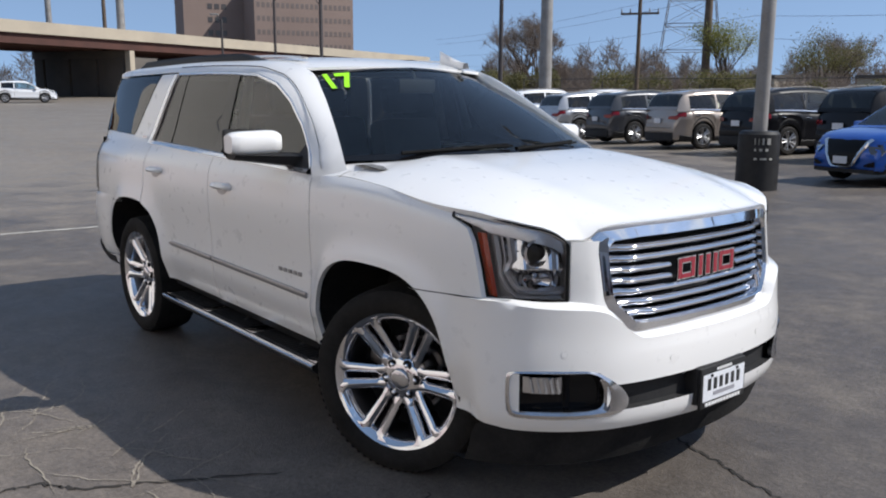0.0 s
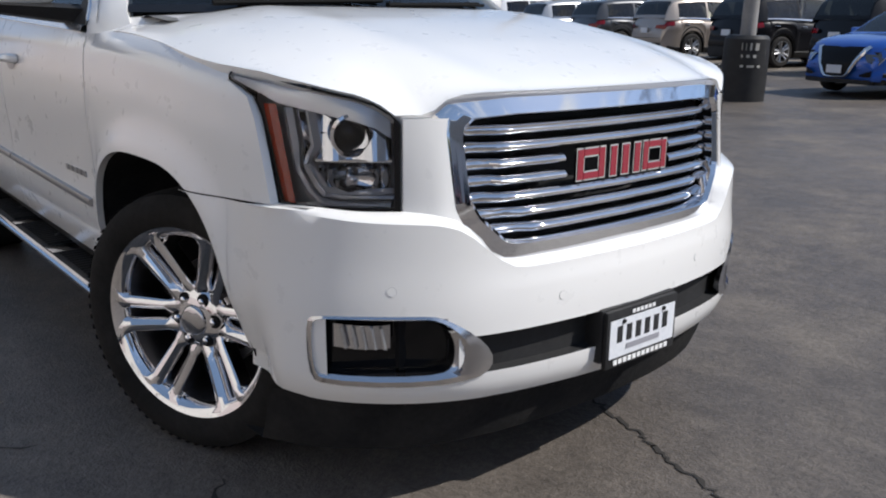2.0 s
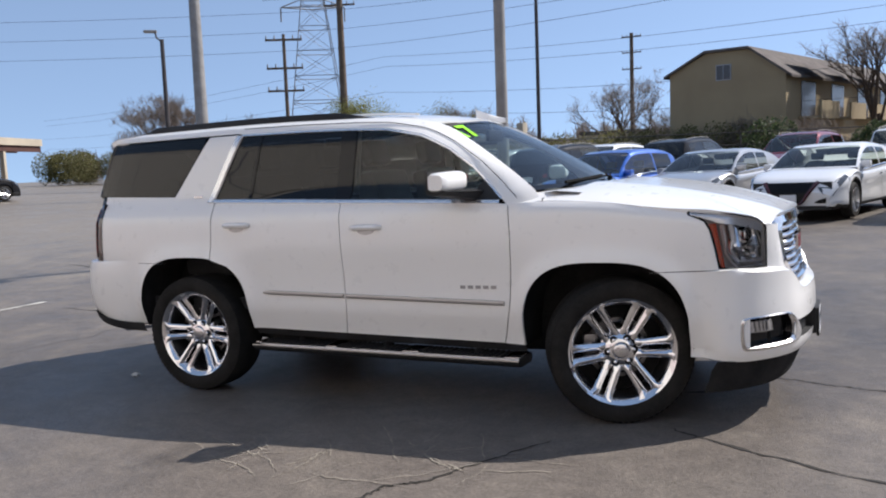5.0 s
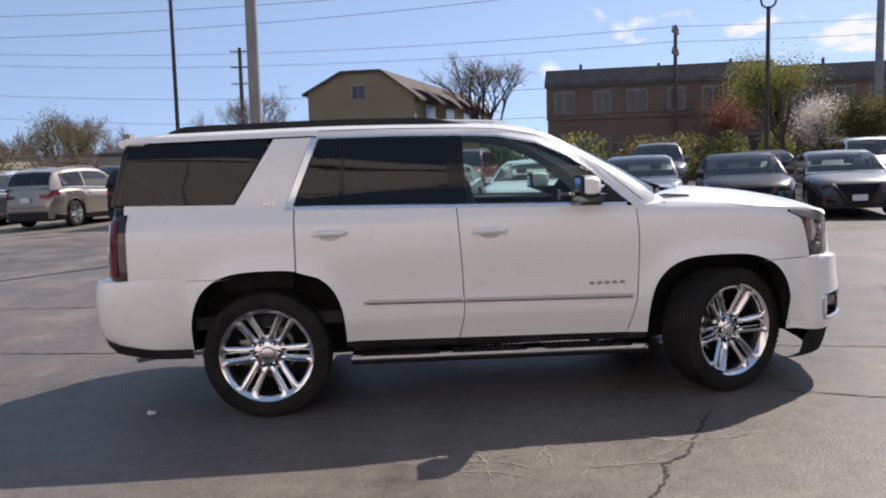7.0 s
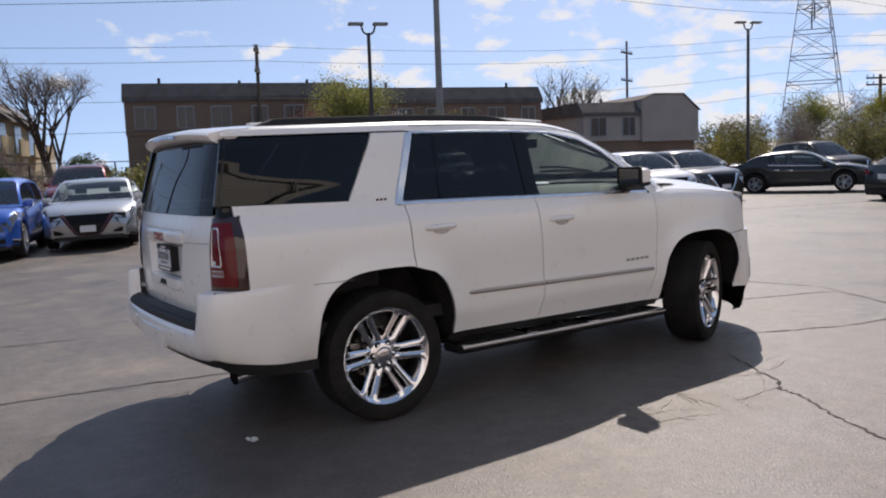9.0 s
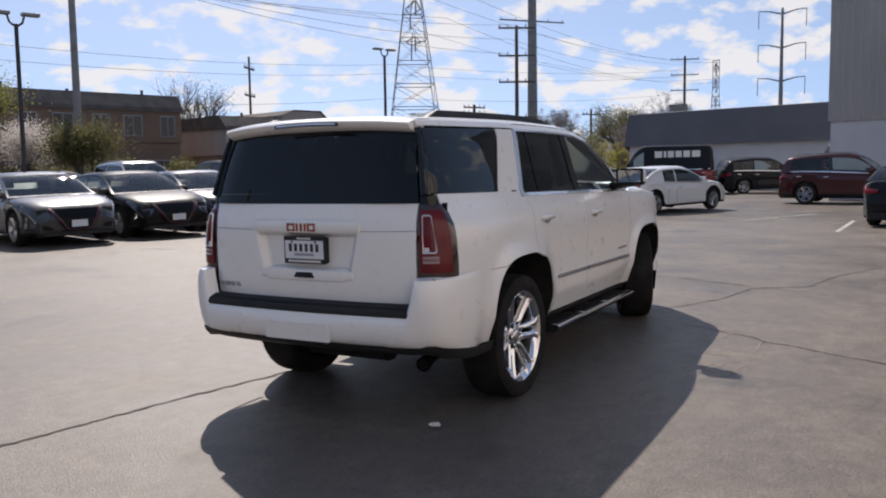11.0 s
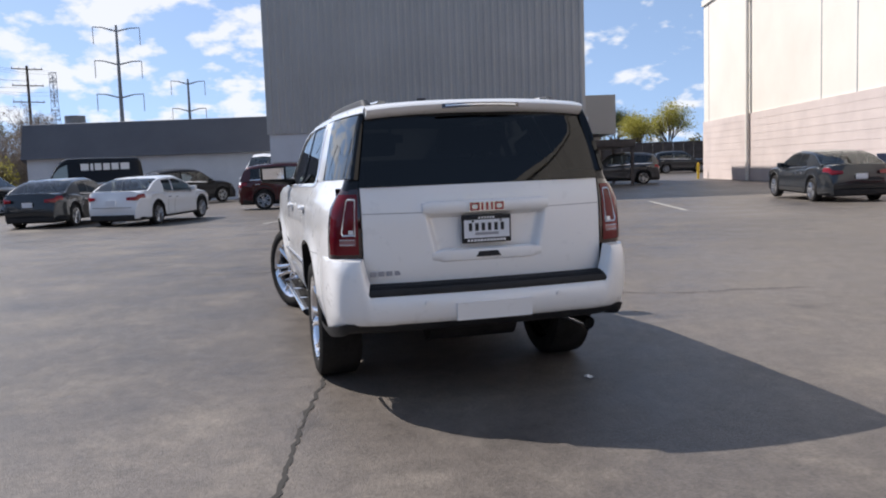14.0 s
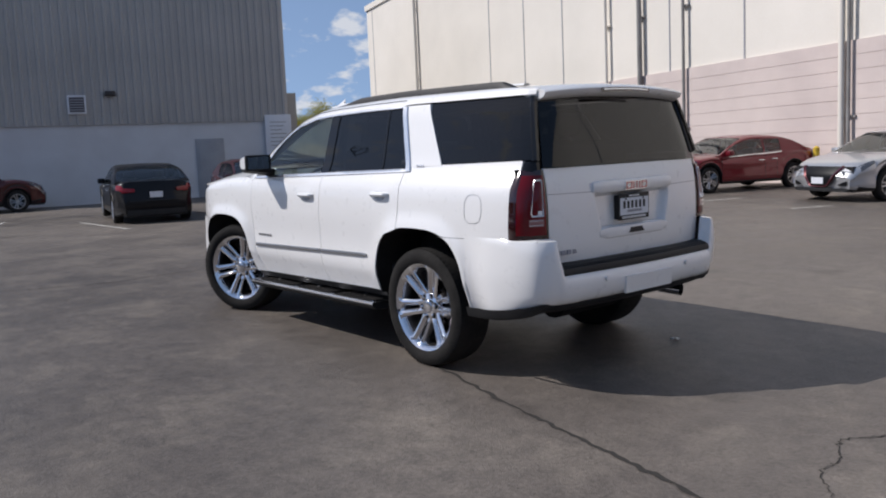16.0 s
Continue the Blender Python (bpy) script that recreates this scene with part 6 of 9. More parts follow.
AXF, AXR, WHEEL_R = 1.473, -1.473, 0.412
YZ = [(0.30, 0.86), (0.38, 0.905), (0.45, 0.930), (0.55, 0.964), (0.61, 0.985), (0.70, 0.994), (0.85, 0.998), (1.0, 0.997), (1.12, 0.990), (1.20, 0.981), (1.245, 0.971), (1.27, 0.957), (1.32, 0.930), (1.36, 0.904), (1.60, 0.832), (1.80, 0.764), (1.84, 0.715)]
TAPER = [(-2.60, -0.16), (-2.50, -0.085), (-2.42, -0.055), (-2.30, -0.034), (-2.0, -0.012), (-1.6, 0.0), (1.4, 0.0), (1.75, -0.006), (1.92, -0.022), (2.06, -0.056), (2.18, -0.105), (2.28, -0.17), (2.38, -0.26)]
ARCH_R = (-1.452, 0.455, 0.487, 0.510)     # centre x, base z, half width, height
ARCH_F = (1.502, 0.42, 0.478, 0.505)


def arch_top(a, x):
    d = abs(x - a[0]) / a[2]
    return a[1] + a[3] * max(0.0, 1 - d ** 3.0) ** (1 / 3.0) if d < 1 else -1


def sill_z(x):
    return 0.449 - 0.022 * x


def belt_z(x):
    return 1.309 - 0.033 * x


def side_y(x, z):
    y = curve_table(z, YZ) + curve_table(x, TAPER)
    for a in (ARCH_R, ARCH_F):
        r = ((abs(x - a[0]) / a[2]) ** 3.0 + (max(z - a[1], 0) / a[3]) ** 3.0) ** (1 / 3.0)
        d = (r - 1) * 0.5
        if d > -0.02:
            y += 0.024 * math.exp(-(d / 0.060) ** 2)
    if x > 0.98:
        # rounded shoulder of the front fender
        y -= 0.028 * min(1.0, (x - 0.98) / 0.17) * max(0.0, (z - curve_table(x, SEAM_Z) + 0.065) / 0.065) ** 2
    y -= 0.014 * math.exp(-((z - 0.80) / 0.16) ** 2) * (1 if -0.95 < x < 0.95 else max(0.0, 1 - (abs(x) - 0.95) / 0.15))
    return y


def fn(v):
    return v if callable(v) else (lambda q: v)


def region(xl, xr, zlo, zhi, nx, nz, side, off=0.0, pt=None):
    xl, xr, zlo, zhi = fn(xl), fn(xr), fn(zlo), fn(zhi)
    rows = []
    for i in range(nx + 1):
        row = []
        for j in range(nz + 1):
            x, z = lerp(xl(0.9), xr(0.9), i / nx), 0.9
            for _ in range(8):
                z = lerp(zlo(x), zhi(x), j / nz)
                x = lerp(xl(z), xr(z), i / nx)
            row.append(Vector((x, side * (side_y(x, z) + off), z)))
        rows.append(row)
    return rows


suv = thing("suv", "white pearl full-size SUV with chrome wheels and grille", "suv")
SIDES = (("right", -1), ("left", 1))


def inward(side, d=0.022):
    return Vector((0, -side * d, 0))


SPLIT = [(0.40, -0.225), (0.46, -0.215), (0.60, -0.182), (0.68, -0.178), (0.90, -0.182), (1.32, -0.200), (1.80, -0.19)]
FDF = [(0.40, 0.870), (0.43, 0.888), (0.55, 0.925), (0.69, 0.955), (1.06, 0.972), (1.27, 0.960)]
WIN_TOP = [(-1.10, 1.800), (-0.57, 1.793), (-0.20, 1.780), (0.09, 1.762), (0.35, 1.705), (0.54, 1.615), (0.72, 1.488), (0.86, 1.350), (0.93, 1.285)]
SEAM_Z = [(0.90, 1.262), (1.14, 1.276), (1.50, 1.258), (1.80, 1.222), (1.92, 1.206), (2.05, 1.185), (2.20, 1.160), (2.36, 1.125)]


def arch_edge_rdoor(z):
    """Rear edge of the rear door: upright above the arch, then along it."""
    a = ARCH_R
    if z > a[1] + a[3] * 0.93:
        return -1.245
    t = max(0.0, min(1.0, (z - a[1]) / a[3]))
    return max(-1.245, a[0] + a[2] * (1 - t ** 3.0) ** (1 / 3.0) + 0.012)


for nm, sd_ in SIDES:
    th = inward(sd_)
    # doors, below the glass
    bm = bmesh.new()
    sheet(bm, region(lambda z: arch_edge_rdoor(z) + 0.003, lambda z: table(z, SPLIT) - 0.003, sill_z, lambda x: belt_z(x) - 0.012, 14, 22, sd_), th)
    rdoor = part("rear_door", bm, WHITE, suv)
    bm = bmesh.new()
    sheet(bm, region(lambda z: table(z, SPLIT) + 0.003, lambda z: curve_table(z, FDF) - 0.003, sill_z, lambda x: belt_z(x) - 0.012, 14, 22, sd_), th)
    fdoor = part("front_door", bm, WHITE, suv)
    # front fender
    bm = bmesh.new()
    def f_lo(x):
        return max(arch_top(ARCH_F, x), sill_z(x)) if x < ARCH_F[0] else max(arch_top(ARCH_F, x), 0.872 + 0.0 * x)
    xs = sorted(set([round(q, 4) for q in np.linspace(0.975, 2.22, 26)] + [1.965, 1.975, 2.012, 2.055, 2.080, 2.105, 2.124] + [round(ARCH_F[0] + ARCH_F[2] * q, 4) for q in np.sin(np.linspace(-1.57, 1.57, 30))]))
    grid = []
    for x in xs:
        # the lamp's outer edge bounds the fender ahead of the arch
        hi = curve_table(x, SEAM_Z) - 0.004
        if x > 1.90:
            hi = min(hi, table(x, [(1.90, 1.24), (1.965, 1.197), (1.975, 1.170), (2.012, 1.154), (2.055, 1.132), (2.080, 1.085), (2.105, 0.982), (2.124, 0.874), (2.3, 0.873)]))
        lo = min(f_lo(x), hi - 0.0005)
        row = []
        for j in range(17):
            z = lerp(lo, hi, j / 16)
            xx = x
            if z > 1.0 and x < 1.2:
                xx = max(x, curve_table(z, FDF) + 0.004)
            if x < 1.0:
                xx = lerp(curve_table(z, FDF) + 0.004, 1.03, (x - 0.975) / 0.06) if x < 1.035 else x
            row.append(Vector((xx, sd_ * side_y(xx, z), z)))
        grid.append(row)
    sheet(bm, grid, th)
    part("front_fender", bm, WHITE, suv)
    # rear quarter panel with the pillar behind the door
    bm = bmesh.new()
    def q_lo(x):
        return max(arch_top(ARCH_R, x), 0.925 if x < -1.60 else 0.46)
    def q_hi(x):
        return belt_z(x) + 0.026 if x < -1.30 else belt_z(x) - 0.012
    xs = sorted(set([round(q, 4) for q in np.linspace(-2.345, -1.2505, 26)] + [round(ARCH_R[0] + ARCH_R[2] * q, 4) for q in np.sin(np.linspace(-1.57, 0.42, 20))]))
    sheet(bm, [[Vector((x, sd_ * side_y(x, z), z)) for z in np.linspace(q_lo(x), q_hi(x), 15)] for x in xs], th)
    part("rear_quarter", bm, WHITE, suv)
    # pillar between door glass and quarter glass
    bm = bmesh.new()
    sheet(bm, region(lambda z: table(z, [(1.35, -1.650), (1.79, -1.378), (1.81, -1.37)]), lambda z: table(z, [(1.35, -1.300), (1.80, -1.115)]), lambda x: belt_z(x) + 0.022, 1.803, 6, 10, sd_, 0.002), th)
    part("pillar", bm, WHITE, suv)
    bm = bmesh.new()
    rows = []
    for z in np.linspace(1.345, 1.80, 12):
        x = table(z, [(1.345, -1.292), (1.80, -1.105)])
        rows.append([Vector((x + d, sd_ * (side_y(x, z) + o), z)) for d, o in ((-0.024, 0.004), (-0.016, 0.012), (0.028, 0.012), (0.036, 0.0))])
    loft(bm, rows)
    part("pillar_trim", bm, TRIM_CHROME, suv, "bright chrome pillar strip")
    # glass
    glass_top = lambda x: table(x, WIN_TOP) - 0.006
    bm = bmesh.new()
    sheet(bm, region(lambda z: table(z, [(1.345, -1.264), (1.80, -1.078)]), lambda z: -0.245, lambda x: belt_z(x) + 0.016, glass_top, 10, 8, sd_, -0.006))
    part("rear_door_window", bm, GLASS_PRIVACY, suv, "dark tinted privacy glass")
    bm = bmesh.new()
    rows = [[Vector((-0.955 + 0.10 * (z - 1.34) + d, sd_ * (side_y(-0.95, z) - 0.002), z)) for d in (-0.012, 0.012)] for z in np.linspace(1.34, 1.79, 8)]
    loft(bm, rows)
    part("window_divider", bm, GLOSS_BLACK, suv)
    bm = bmesh.new()
    sheet(bm, region(-0.25, -0.135, lambda x: belt_z(x) + 0.012, glass_top, 3, 8, sd_, 0.0), th)
    part("door_pillar", bm, GLOSS_BLACK, suv)
    bm = bmesh.new()
    rows = []
    for i in range(21):
        x = lerp(-0.14, 0.905, i / 20)
        lo, hi = belt_z(x) + 0.016, max(table(x, WIN_TOP) - 0.006, belt_z(x) + 0.017)
        rows.append([Vector((x, sd_ * (side_y(x, z) - 0.006), z)) for z in np.linspace(lo, hi, 9)])
    loft(bm, rows)
    part("front_door_window", bm, GLASS_FRONT, suv, "clear lightly tinted door glass")
    bm = bmesh.new()
    rows = []
    for i in range(6):
        x = lerp(0.70, 0.92, i / 5)
        lo, hi = belt_z(x) + 0.012, max(min(table(x, WIN_TOP) - 0.004, belt_z(x) + 0.012 + (x - 0.70) * 1.4), belt_z(x) + 0.013)
        rows.append([Vector((x, sd_ * (side_y(x, z) + 0.001), z)) for z in np.linspace(lo, hi, 4)])
    loft(bm, rows)
    part("mirror_sail", bm, BLACK_PLASTIC, suv)
    # quarter glass, wrapping to the tailgate
    bm = bmesh.new()
    sheet(bm, region(lambda z: table(z, [(1.37, -2.455), (1.80, -2.345)]), lambda z: table(z, [(1.35, -1.654), (1.40, -1.632), (1.76, -1.410), (1.79, -1.402)]), lambda x: belt_z(x) + 0.030, 1.800, 14, 8, sd_, 0.003), th)
    part("quarter_window", bm, GLASS_PRIVACY, suv, "dark tinted quarter glass")
    # belt strip and upper window strip
    bm = bmesh.new()
    rows = []
    for x in np.linspace(-1.275, 0.905, 40):
        z = belt_z(x)
        rows.append([Vector((x, sd_ * (side_y(x, z + dz) + o), z + dz)) for dz, o in ((-0.012, 0.0), (-0.008, 0.010), (0.010, 0.010), (0.016, -0.004))])
    loft(bm, rows)
    part("belt_moulding", bm, TRIM_CHROME, suv, "bright chrome belt strip")
    bm = bmesh.new()
    rows = []
    for x in np.linspace(-1.09, 0.915, 50):
        z = table(x, WIN_TOP)
        rows.append([Vector((x, sd_ * (side_y(x, z + dz) + o), z + dz)) for dz, o in ((-0.010, -0.004), (-0.006, 0.006), (0.006, 0.006), (0.010, -0.002))])
    loft(bm, rows)
    part("window_moulding", bm, TRIM_CHROME, suv, "bright chrome window strip")
    # roof rail of the body and windscreen pillar: one sweep from the tail to the cowl
    bm = bmesh.new()
    rows = []
    EDGE = [(-2.34, 0.665, 1.852), (-2.0, 0.672, 1.872), (-1.1, 0.675, 1.876), (-0.2, 0.672, 1.855), (0.10, 0.660, 1.838), (0.28, 0.640, 1.812), (0.43, 0.640, 1.772), (0.62, 0.690, 1.668), (0.82, 0.760, 1.540), (1.02, 0.838, 1.402), (1.10, 0.870, 1.338)]
    for i in range(61):
        t = i / 60
        x = lerp(-2.34, 1.10, t)
        ey, ez = curve_table(x, [(e[0], e[1]) for e in EDGE]), curve_table(x, [(e[0], e[2]) for e in EDGE])
        # lower edge runs along the glass
        wx = x if x < 0.2 else lerp(0.2, 0.955, ((x - 0.2) / 0.90) ** 0.95)
        wz = (table(wx, WIN_TOP) if wx > -1.10 else 1.806) + 0.008
        if wx > 0.90:
            wz = lerp(wz, 1.262, (wx - 0.90) / 0.055)
        wy = side_y(wx, wz)
        a, b = Vector((wx, wy, wz)), Vector((x, ey, ez))
        n = Vector((0.25 if x > 0.25 else 0.0, 0.62, 0.62)).normalized()
        rows.append([Vector((p.x, p.y * sd_, p.z)) for p in (a - Vector((0, 0.012, 0)), a, lerp(a, b, 0.35) + n * 0.016, lerp(a, b, 0.70) + n * 0.014, b, b - Vector((0.01, 0.012, 0.012)), b - Vector((0.0, 0.016, 0.062 if x > 0.3 else 0.02)))])
    rows.append([p + Vector((0.035, 0, -0.06)) for p in rows[-1]])
    loft(bm, rows)
    rows.pop()
    part("roof_side", bm, WHITE, suv)
    bm = bmesh.new()
    line = [r[2] for r in rows if r[2].x > -1.12]
    loft(bm, [[p + Vector((0.002, sd_ * 0.004, 0.002)) * 0.6 + Vector((0.3, 0, 0.9)) * d for d in (-0.0028, 0.0028)] for p in line])
    part("door_frame_seam", bm, SEAM, suv)
    # rocker below the doors
    bm = bmesh.new()
    sheet(bm, [[Vector((x, sd_ * yy, sill_z(x) + zz)) for yy, zz in ((0.925, -0.004), (0.90, -0.05), (0.80, -0.07))] for x in np.linspace(-0.96, 1.02, 10)])
    part("rocker", bm, BLACK_PLASTIC, suv)
    # wheel well liners
    for a, x0, x1 in ((ARCH_R, -1.99, -0.93), (ARCH_F, 0.985, 2.02)):
        bm = bmesh.new()
        rows = []
        for i in range(25):
            ang = math.pi * i / 24
            c, s_ = math.cos(ang), math.sin(ang)
            ex = a[0] + (a[2] + 0.004) * math.copysign(abs(c) ** 0.667, c)
            ez = a[1] + (a[3] + 0.004) * abs(s_) ** 0.667
            oy = side_y(ex, max(ez, 0.45)) - 0.006
            rows.append([Vector((ex, sd_ * q, ez)) for q in (oy, oy - 0.03, 0.60)])
        loft(bm, rows)
        loft(bm, [[r[-1] for r in rows], [Vector((a[0], sd_ * 0.60, a[1])) for r in rows]])
        part("wheel_well", bm, WELL, suv)

# ---- roof ----
ROOF_C = [(-2.40, 1.868), (-2.1, 1.898), (-1.1, 1.908), (-0.2, 1.890), (0.15, 1.868), (0.34, 1.842), (0.47, 1.806)]
ROOF_E = [(-2.40, 1.840), (-2.0, 1.870), (-1.1, 1.874), (-0.2, 1.853), (0.10, 1.836), (0.28, 1.810), (0.47, 1.752)]
bm = bmesh.new()
rows = []
for i in range(41):
    row = []
    for j in range(19):
        u = -1 + 2 * j / 18
        xf = 0.47 - 0.13 * u * u
        x = lerp(-2.40, xf, i / 40)
        ye = curve_table(x, [(-2.40, 0.655), (-2.0, 0.672), (-0.2, 0.672), (0.1, 0.660), (0.34, 0.635)])
        zc, ze = curve_table(x, ROOF_C), curve_table(x, ROOF_E)
        row.append(Vector((x, ye * u, lerp(zc, ze, abs(u) ** 2.4))))
    rows.append(row)
sheet(bm, rows, Vector((0, 0, -0.015)))
roof = part("roof", bm, WHITE, suv)
for u in (-0.55, 0.55):
    bm = bmesh.new()
    rows = [[Vector((x, u + d, curve_table(x, ROOF_C) - 0.012 + h)) for d, h in ((-0.03, 0), (-0.02, 0.012), (0.02, 0.012), (0.03, 0))] for x in np.linspace(-2.1, 0.2, 14)]
    loft(bm, rows)
    part("roof_rib", bm, WHITE, roof)
for nm, sd_ in SIDES:
    bm = bmesh.new()
    rows = []
    for i in range(31):
        t = i / 30
        x = lerp(-2.12, -0.02, t)
        h = 0.052 * min(1, (t / 0.07) ** 0.8, ((1 - t) / 0.16) ** 0.9) + 0.002
        z = curve_table(x, ROOF_E) - 0.008
        rows.append([Vector((x, sd_ * (0.640 + d), z + h * e)) for d, e in ((-0.030, 0.0), (-0.026, 0.75), (-0.012, 1.0), (0.012, 1.0), (0.026, 0.7), (0.032, 0.0))])
    vr = loft(bm, rows)
    bm.faces.new(vr[0]), bm.faces.new(vr[-1])
    part("roof_rail", bm, BLACK_PLASTIC, suv, "black roof rack rail")
bm = bmesh.new()
rows = []
for i in range(9):
    t = i / 8
    x = lerp(0.44, 0.20, t)
    h = 0.085 * (t ** 1.3) + 0.004
    w = 0.022 * (1 - 0.5 * t) + 0.004
    z = 1.842
    rows.append([Vector((x, 0.44 - w, z - 0.03)), Vector((x, 0.44 - w * 0.6, z + h * 0.7)), Vector((x - 0.012 * t, 0.44, z + h)), Vector((x, 0.44 + w * 0.6, z + h * 0.7)), Vector((x, 0.44 + w, z - 0.03))])
vr = loft(bm, rows)
bm.faces.new(vr[-1])
part("roof_antenna", bm, WHITE, suv, "white shark-fin antenna")

# ---- windscreen, cowl, hood ----
def screen(u, v, off=0.0):
    """u across -1..1, v from the cowl 0 to the roof 1."""
    a = Vector((1.335 - 0.240 * u * u, 0.868 * u, 1.338 - 0.005 * u * u))
    b = Vector((0.465 - 0.13 * u * u, 0.618 * u, 1.805 - 0.042 * u * u))
    p = lerp(a, b, v) + Vector((0.45, 0, 0.9)) * (0.022 * math.sin(math.pi * v) + off)
    return p


bm = bmesh.new()
loft(bm, [[screen(-1 + j / 10, i / 10) for j in range(21)] for i in range(11)])
part("windscreen", bm, GLASS_SCREEN, suv, "clear windscreen glass")
bm = bmesh.new()
for u0, u1, v0, v1 in ((-1.0, 1.0, 0.0, 0.05), (-1.0, 1.0, 0.965, 1.0)):
    loft(bm, [[screen(lerp(u0, u1, j / 20), lerp(v0, v1, i / 2), 0.003) for j in range(21)] for i in range(3)])
part("windscreen_border", bm, GLOSS_BLACK, suv)
su, sv = -0.795, 0.835
s_x = (screen(su + 0.01, sv) - screen(su - 0.01, sv)).normalized()
s_z = s_x.cross(screen(su, sv + 0.01) - screen(su, sv - 0.01)).normalized()
s_y = s_z.cross(s_x)
for name_, grow, mt_, lift in (("price_sticker", 0.007, STICKER, 0.006), ("sticker_backing", 0.012, BLACK_INK, 0.004)):
    c = screen(su, sv) + s_z * lift
    m_ = Matrix(((s_x.x, s_y.x, s_z.x, c.x), (s_x.y, s_y.y, s_z.y, c.y), (s_x.z, s_y.z, s_z.z, c.z), (0, 0, 0, 1)))
    lettering(name_, "17", 0.255, mt_, suv, m_, 0.0004, 1.0, 0.70, "bright green stick-on year number" if grow < 0.01 else "", grow)
bm = bmesh.new()
loft(bm, [[Vector((1.40 - 0.25 * (u * u) + dx, 0.77 * u, 1.318 - 0.04 * u * u + dz)) for u in np.linspace(-1, 1, 13)] for dx, dz in ((0.06, -0.02), (0.0, -0.005), (-0.07, 0.004), (-0.16, 0.0))])
part("cowl", bm, BLACK_PLASTIC, suv)
for y0, y1 in ((-0.62, 0.02), (0.02, 0.66)):
    bm = bmesh.new()
    a = screen(y0 / 0.868, 0.02, 0.025)
    b = screen(y1 / 0.868, 0.055, 0.02)
    tube(bm, a, b, 0.011, 0.007, 6)
    tube(bm, screen(y0 / 0.868 + 0.1, 0.05, 0.012), screen(y1 / 0.868, 0.085, 0.012), 0.006, 0.006, 6)
    part("wiper", bm, SEAM, suv)

NOSE = [(2.470, 0.0), (2.463, 0.20), (2.440, 0.40), (2.395, 0.57), (2.345, 0.68), (2.275, 0.78), (2.19, 0.855), (2.09, 0.905), (1.99, 0.935), (1.88, 0.960)]
BUMP = [(2.575, 0.0), (2.565, 0.20), (2.540, 0.40), (2.495, 0.57), (2.440, 0.68), (2.365, 0.78), (2.275, 0.863), (2.17, 0.925), (2.06, 0.968), (1.972, 0.990)]


def plan(pts, s):
    """A smooth point along a plan curve, s from 0 (middle) to 1."""
    k = [i / (len(pts) - 1) for i in range(len(pts))]
    return curve_table(s, [(a, p[0]) for a, p in zip(k, pts)]), curve_table(s, [(a, p[1]) for a, p in zip(k, pts)])


def nose_x(y):
    return curve_table(abs(y), [(p[1], p[0]) for p in NOSE])


def bump_x(y):
    return curve_table(abs(y), [(p[1], p[0]) for p in BUMP])


HOOD_C = [(1.15, 1.350), (1.35, 1.362), (1.70, 1.330), (2.05, 1.265), (2.25, 1.205), (2.36, 1.160), (2.425, 1.125)]
LAMP_LO = [(1.972, 1.172), (2.012, 1.157), (2.057, 1.134), (2.082, 1.088), (2.107, 0.983), (2.126, 0.856), (2.16, 0.850), (2.40, 0.848)]
LAMP_HI = [(1.972, 1.199), (2.085, 1.189), (2.209, 1.163), (2.284, 1.141), (2.313, 1.125), (2.335, 1.099), (2.346, 1.075)]


def hood_edge(s):
    """Front edge of the hood: over the grille, down beside it, then along the lamp."""
    x, y = plan(NOSE, s)
    if y < 0.69:
        z = table(y, [(0.0, 1.150), (0.52, 1.148), (0.578, 1.132), (0.608, 1.106), (0.620, 1.096), (0.69, 1.099)])
    else:
        z = table(x, LAMP_HI) + 0.006
    return x, y, z


def hood_skin(x, w):
    zs = curve_table(x, SEAM_Z)
    return lerp(curve_table(x, HOOD_C), zs, w ** 4) + 0.007 * math.exp(-((w - 0.56) / 0.10) ** 2)


bm = bmesh.new()
rows = []
for i in range(37):
    row = []
    t = 1 - (1 - i / 36) ** 1.6
    for j in range(61):
        u = -1 + 2 * j / 60
        au = abs(u)
        xf, yf, zf = hood_edge(0.905 * au ** 0.9)
        wf = yf / side_y(xf, curve_table(xf, SEAM_Z))
        xc = 1.425 - 0.20 * au ** 2 - (0.10 * max(0, au - 0.8) / 0.2)
        x = lerp(xc, xf, t)
        w = lerp(au, wf, t * t)
        z = hood_skin(x, w) + (zf - hood_skin(xf, wf)) * t ** 7
        y = side_y(x, curve_table(x, SEAM_Z)) * w
        row.append(Vector((x, math.copysign(y, u), z)))
    rows.append(row)
sheet(bm, rows, Vector((-0.02, 0, -0.02)))
part("hood", bm, WHITE, suv)
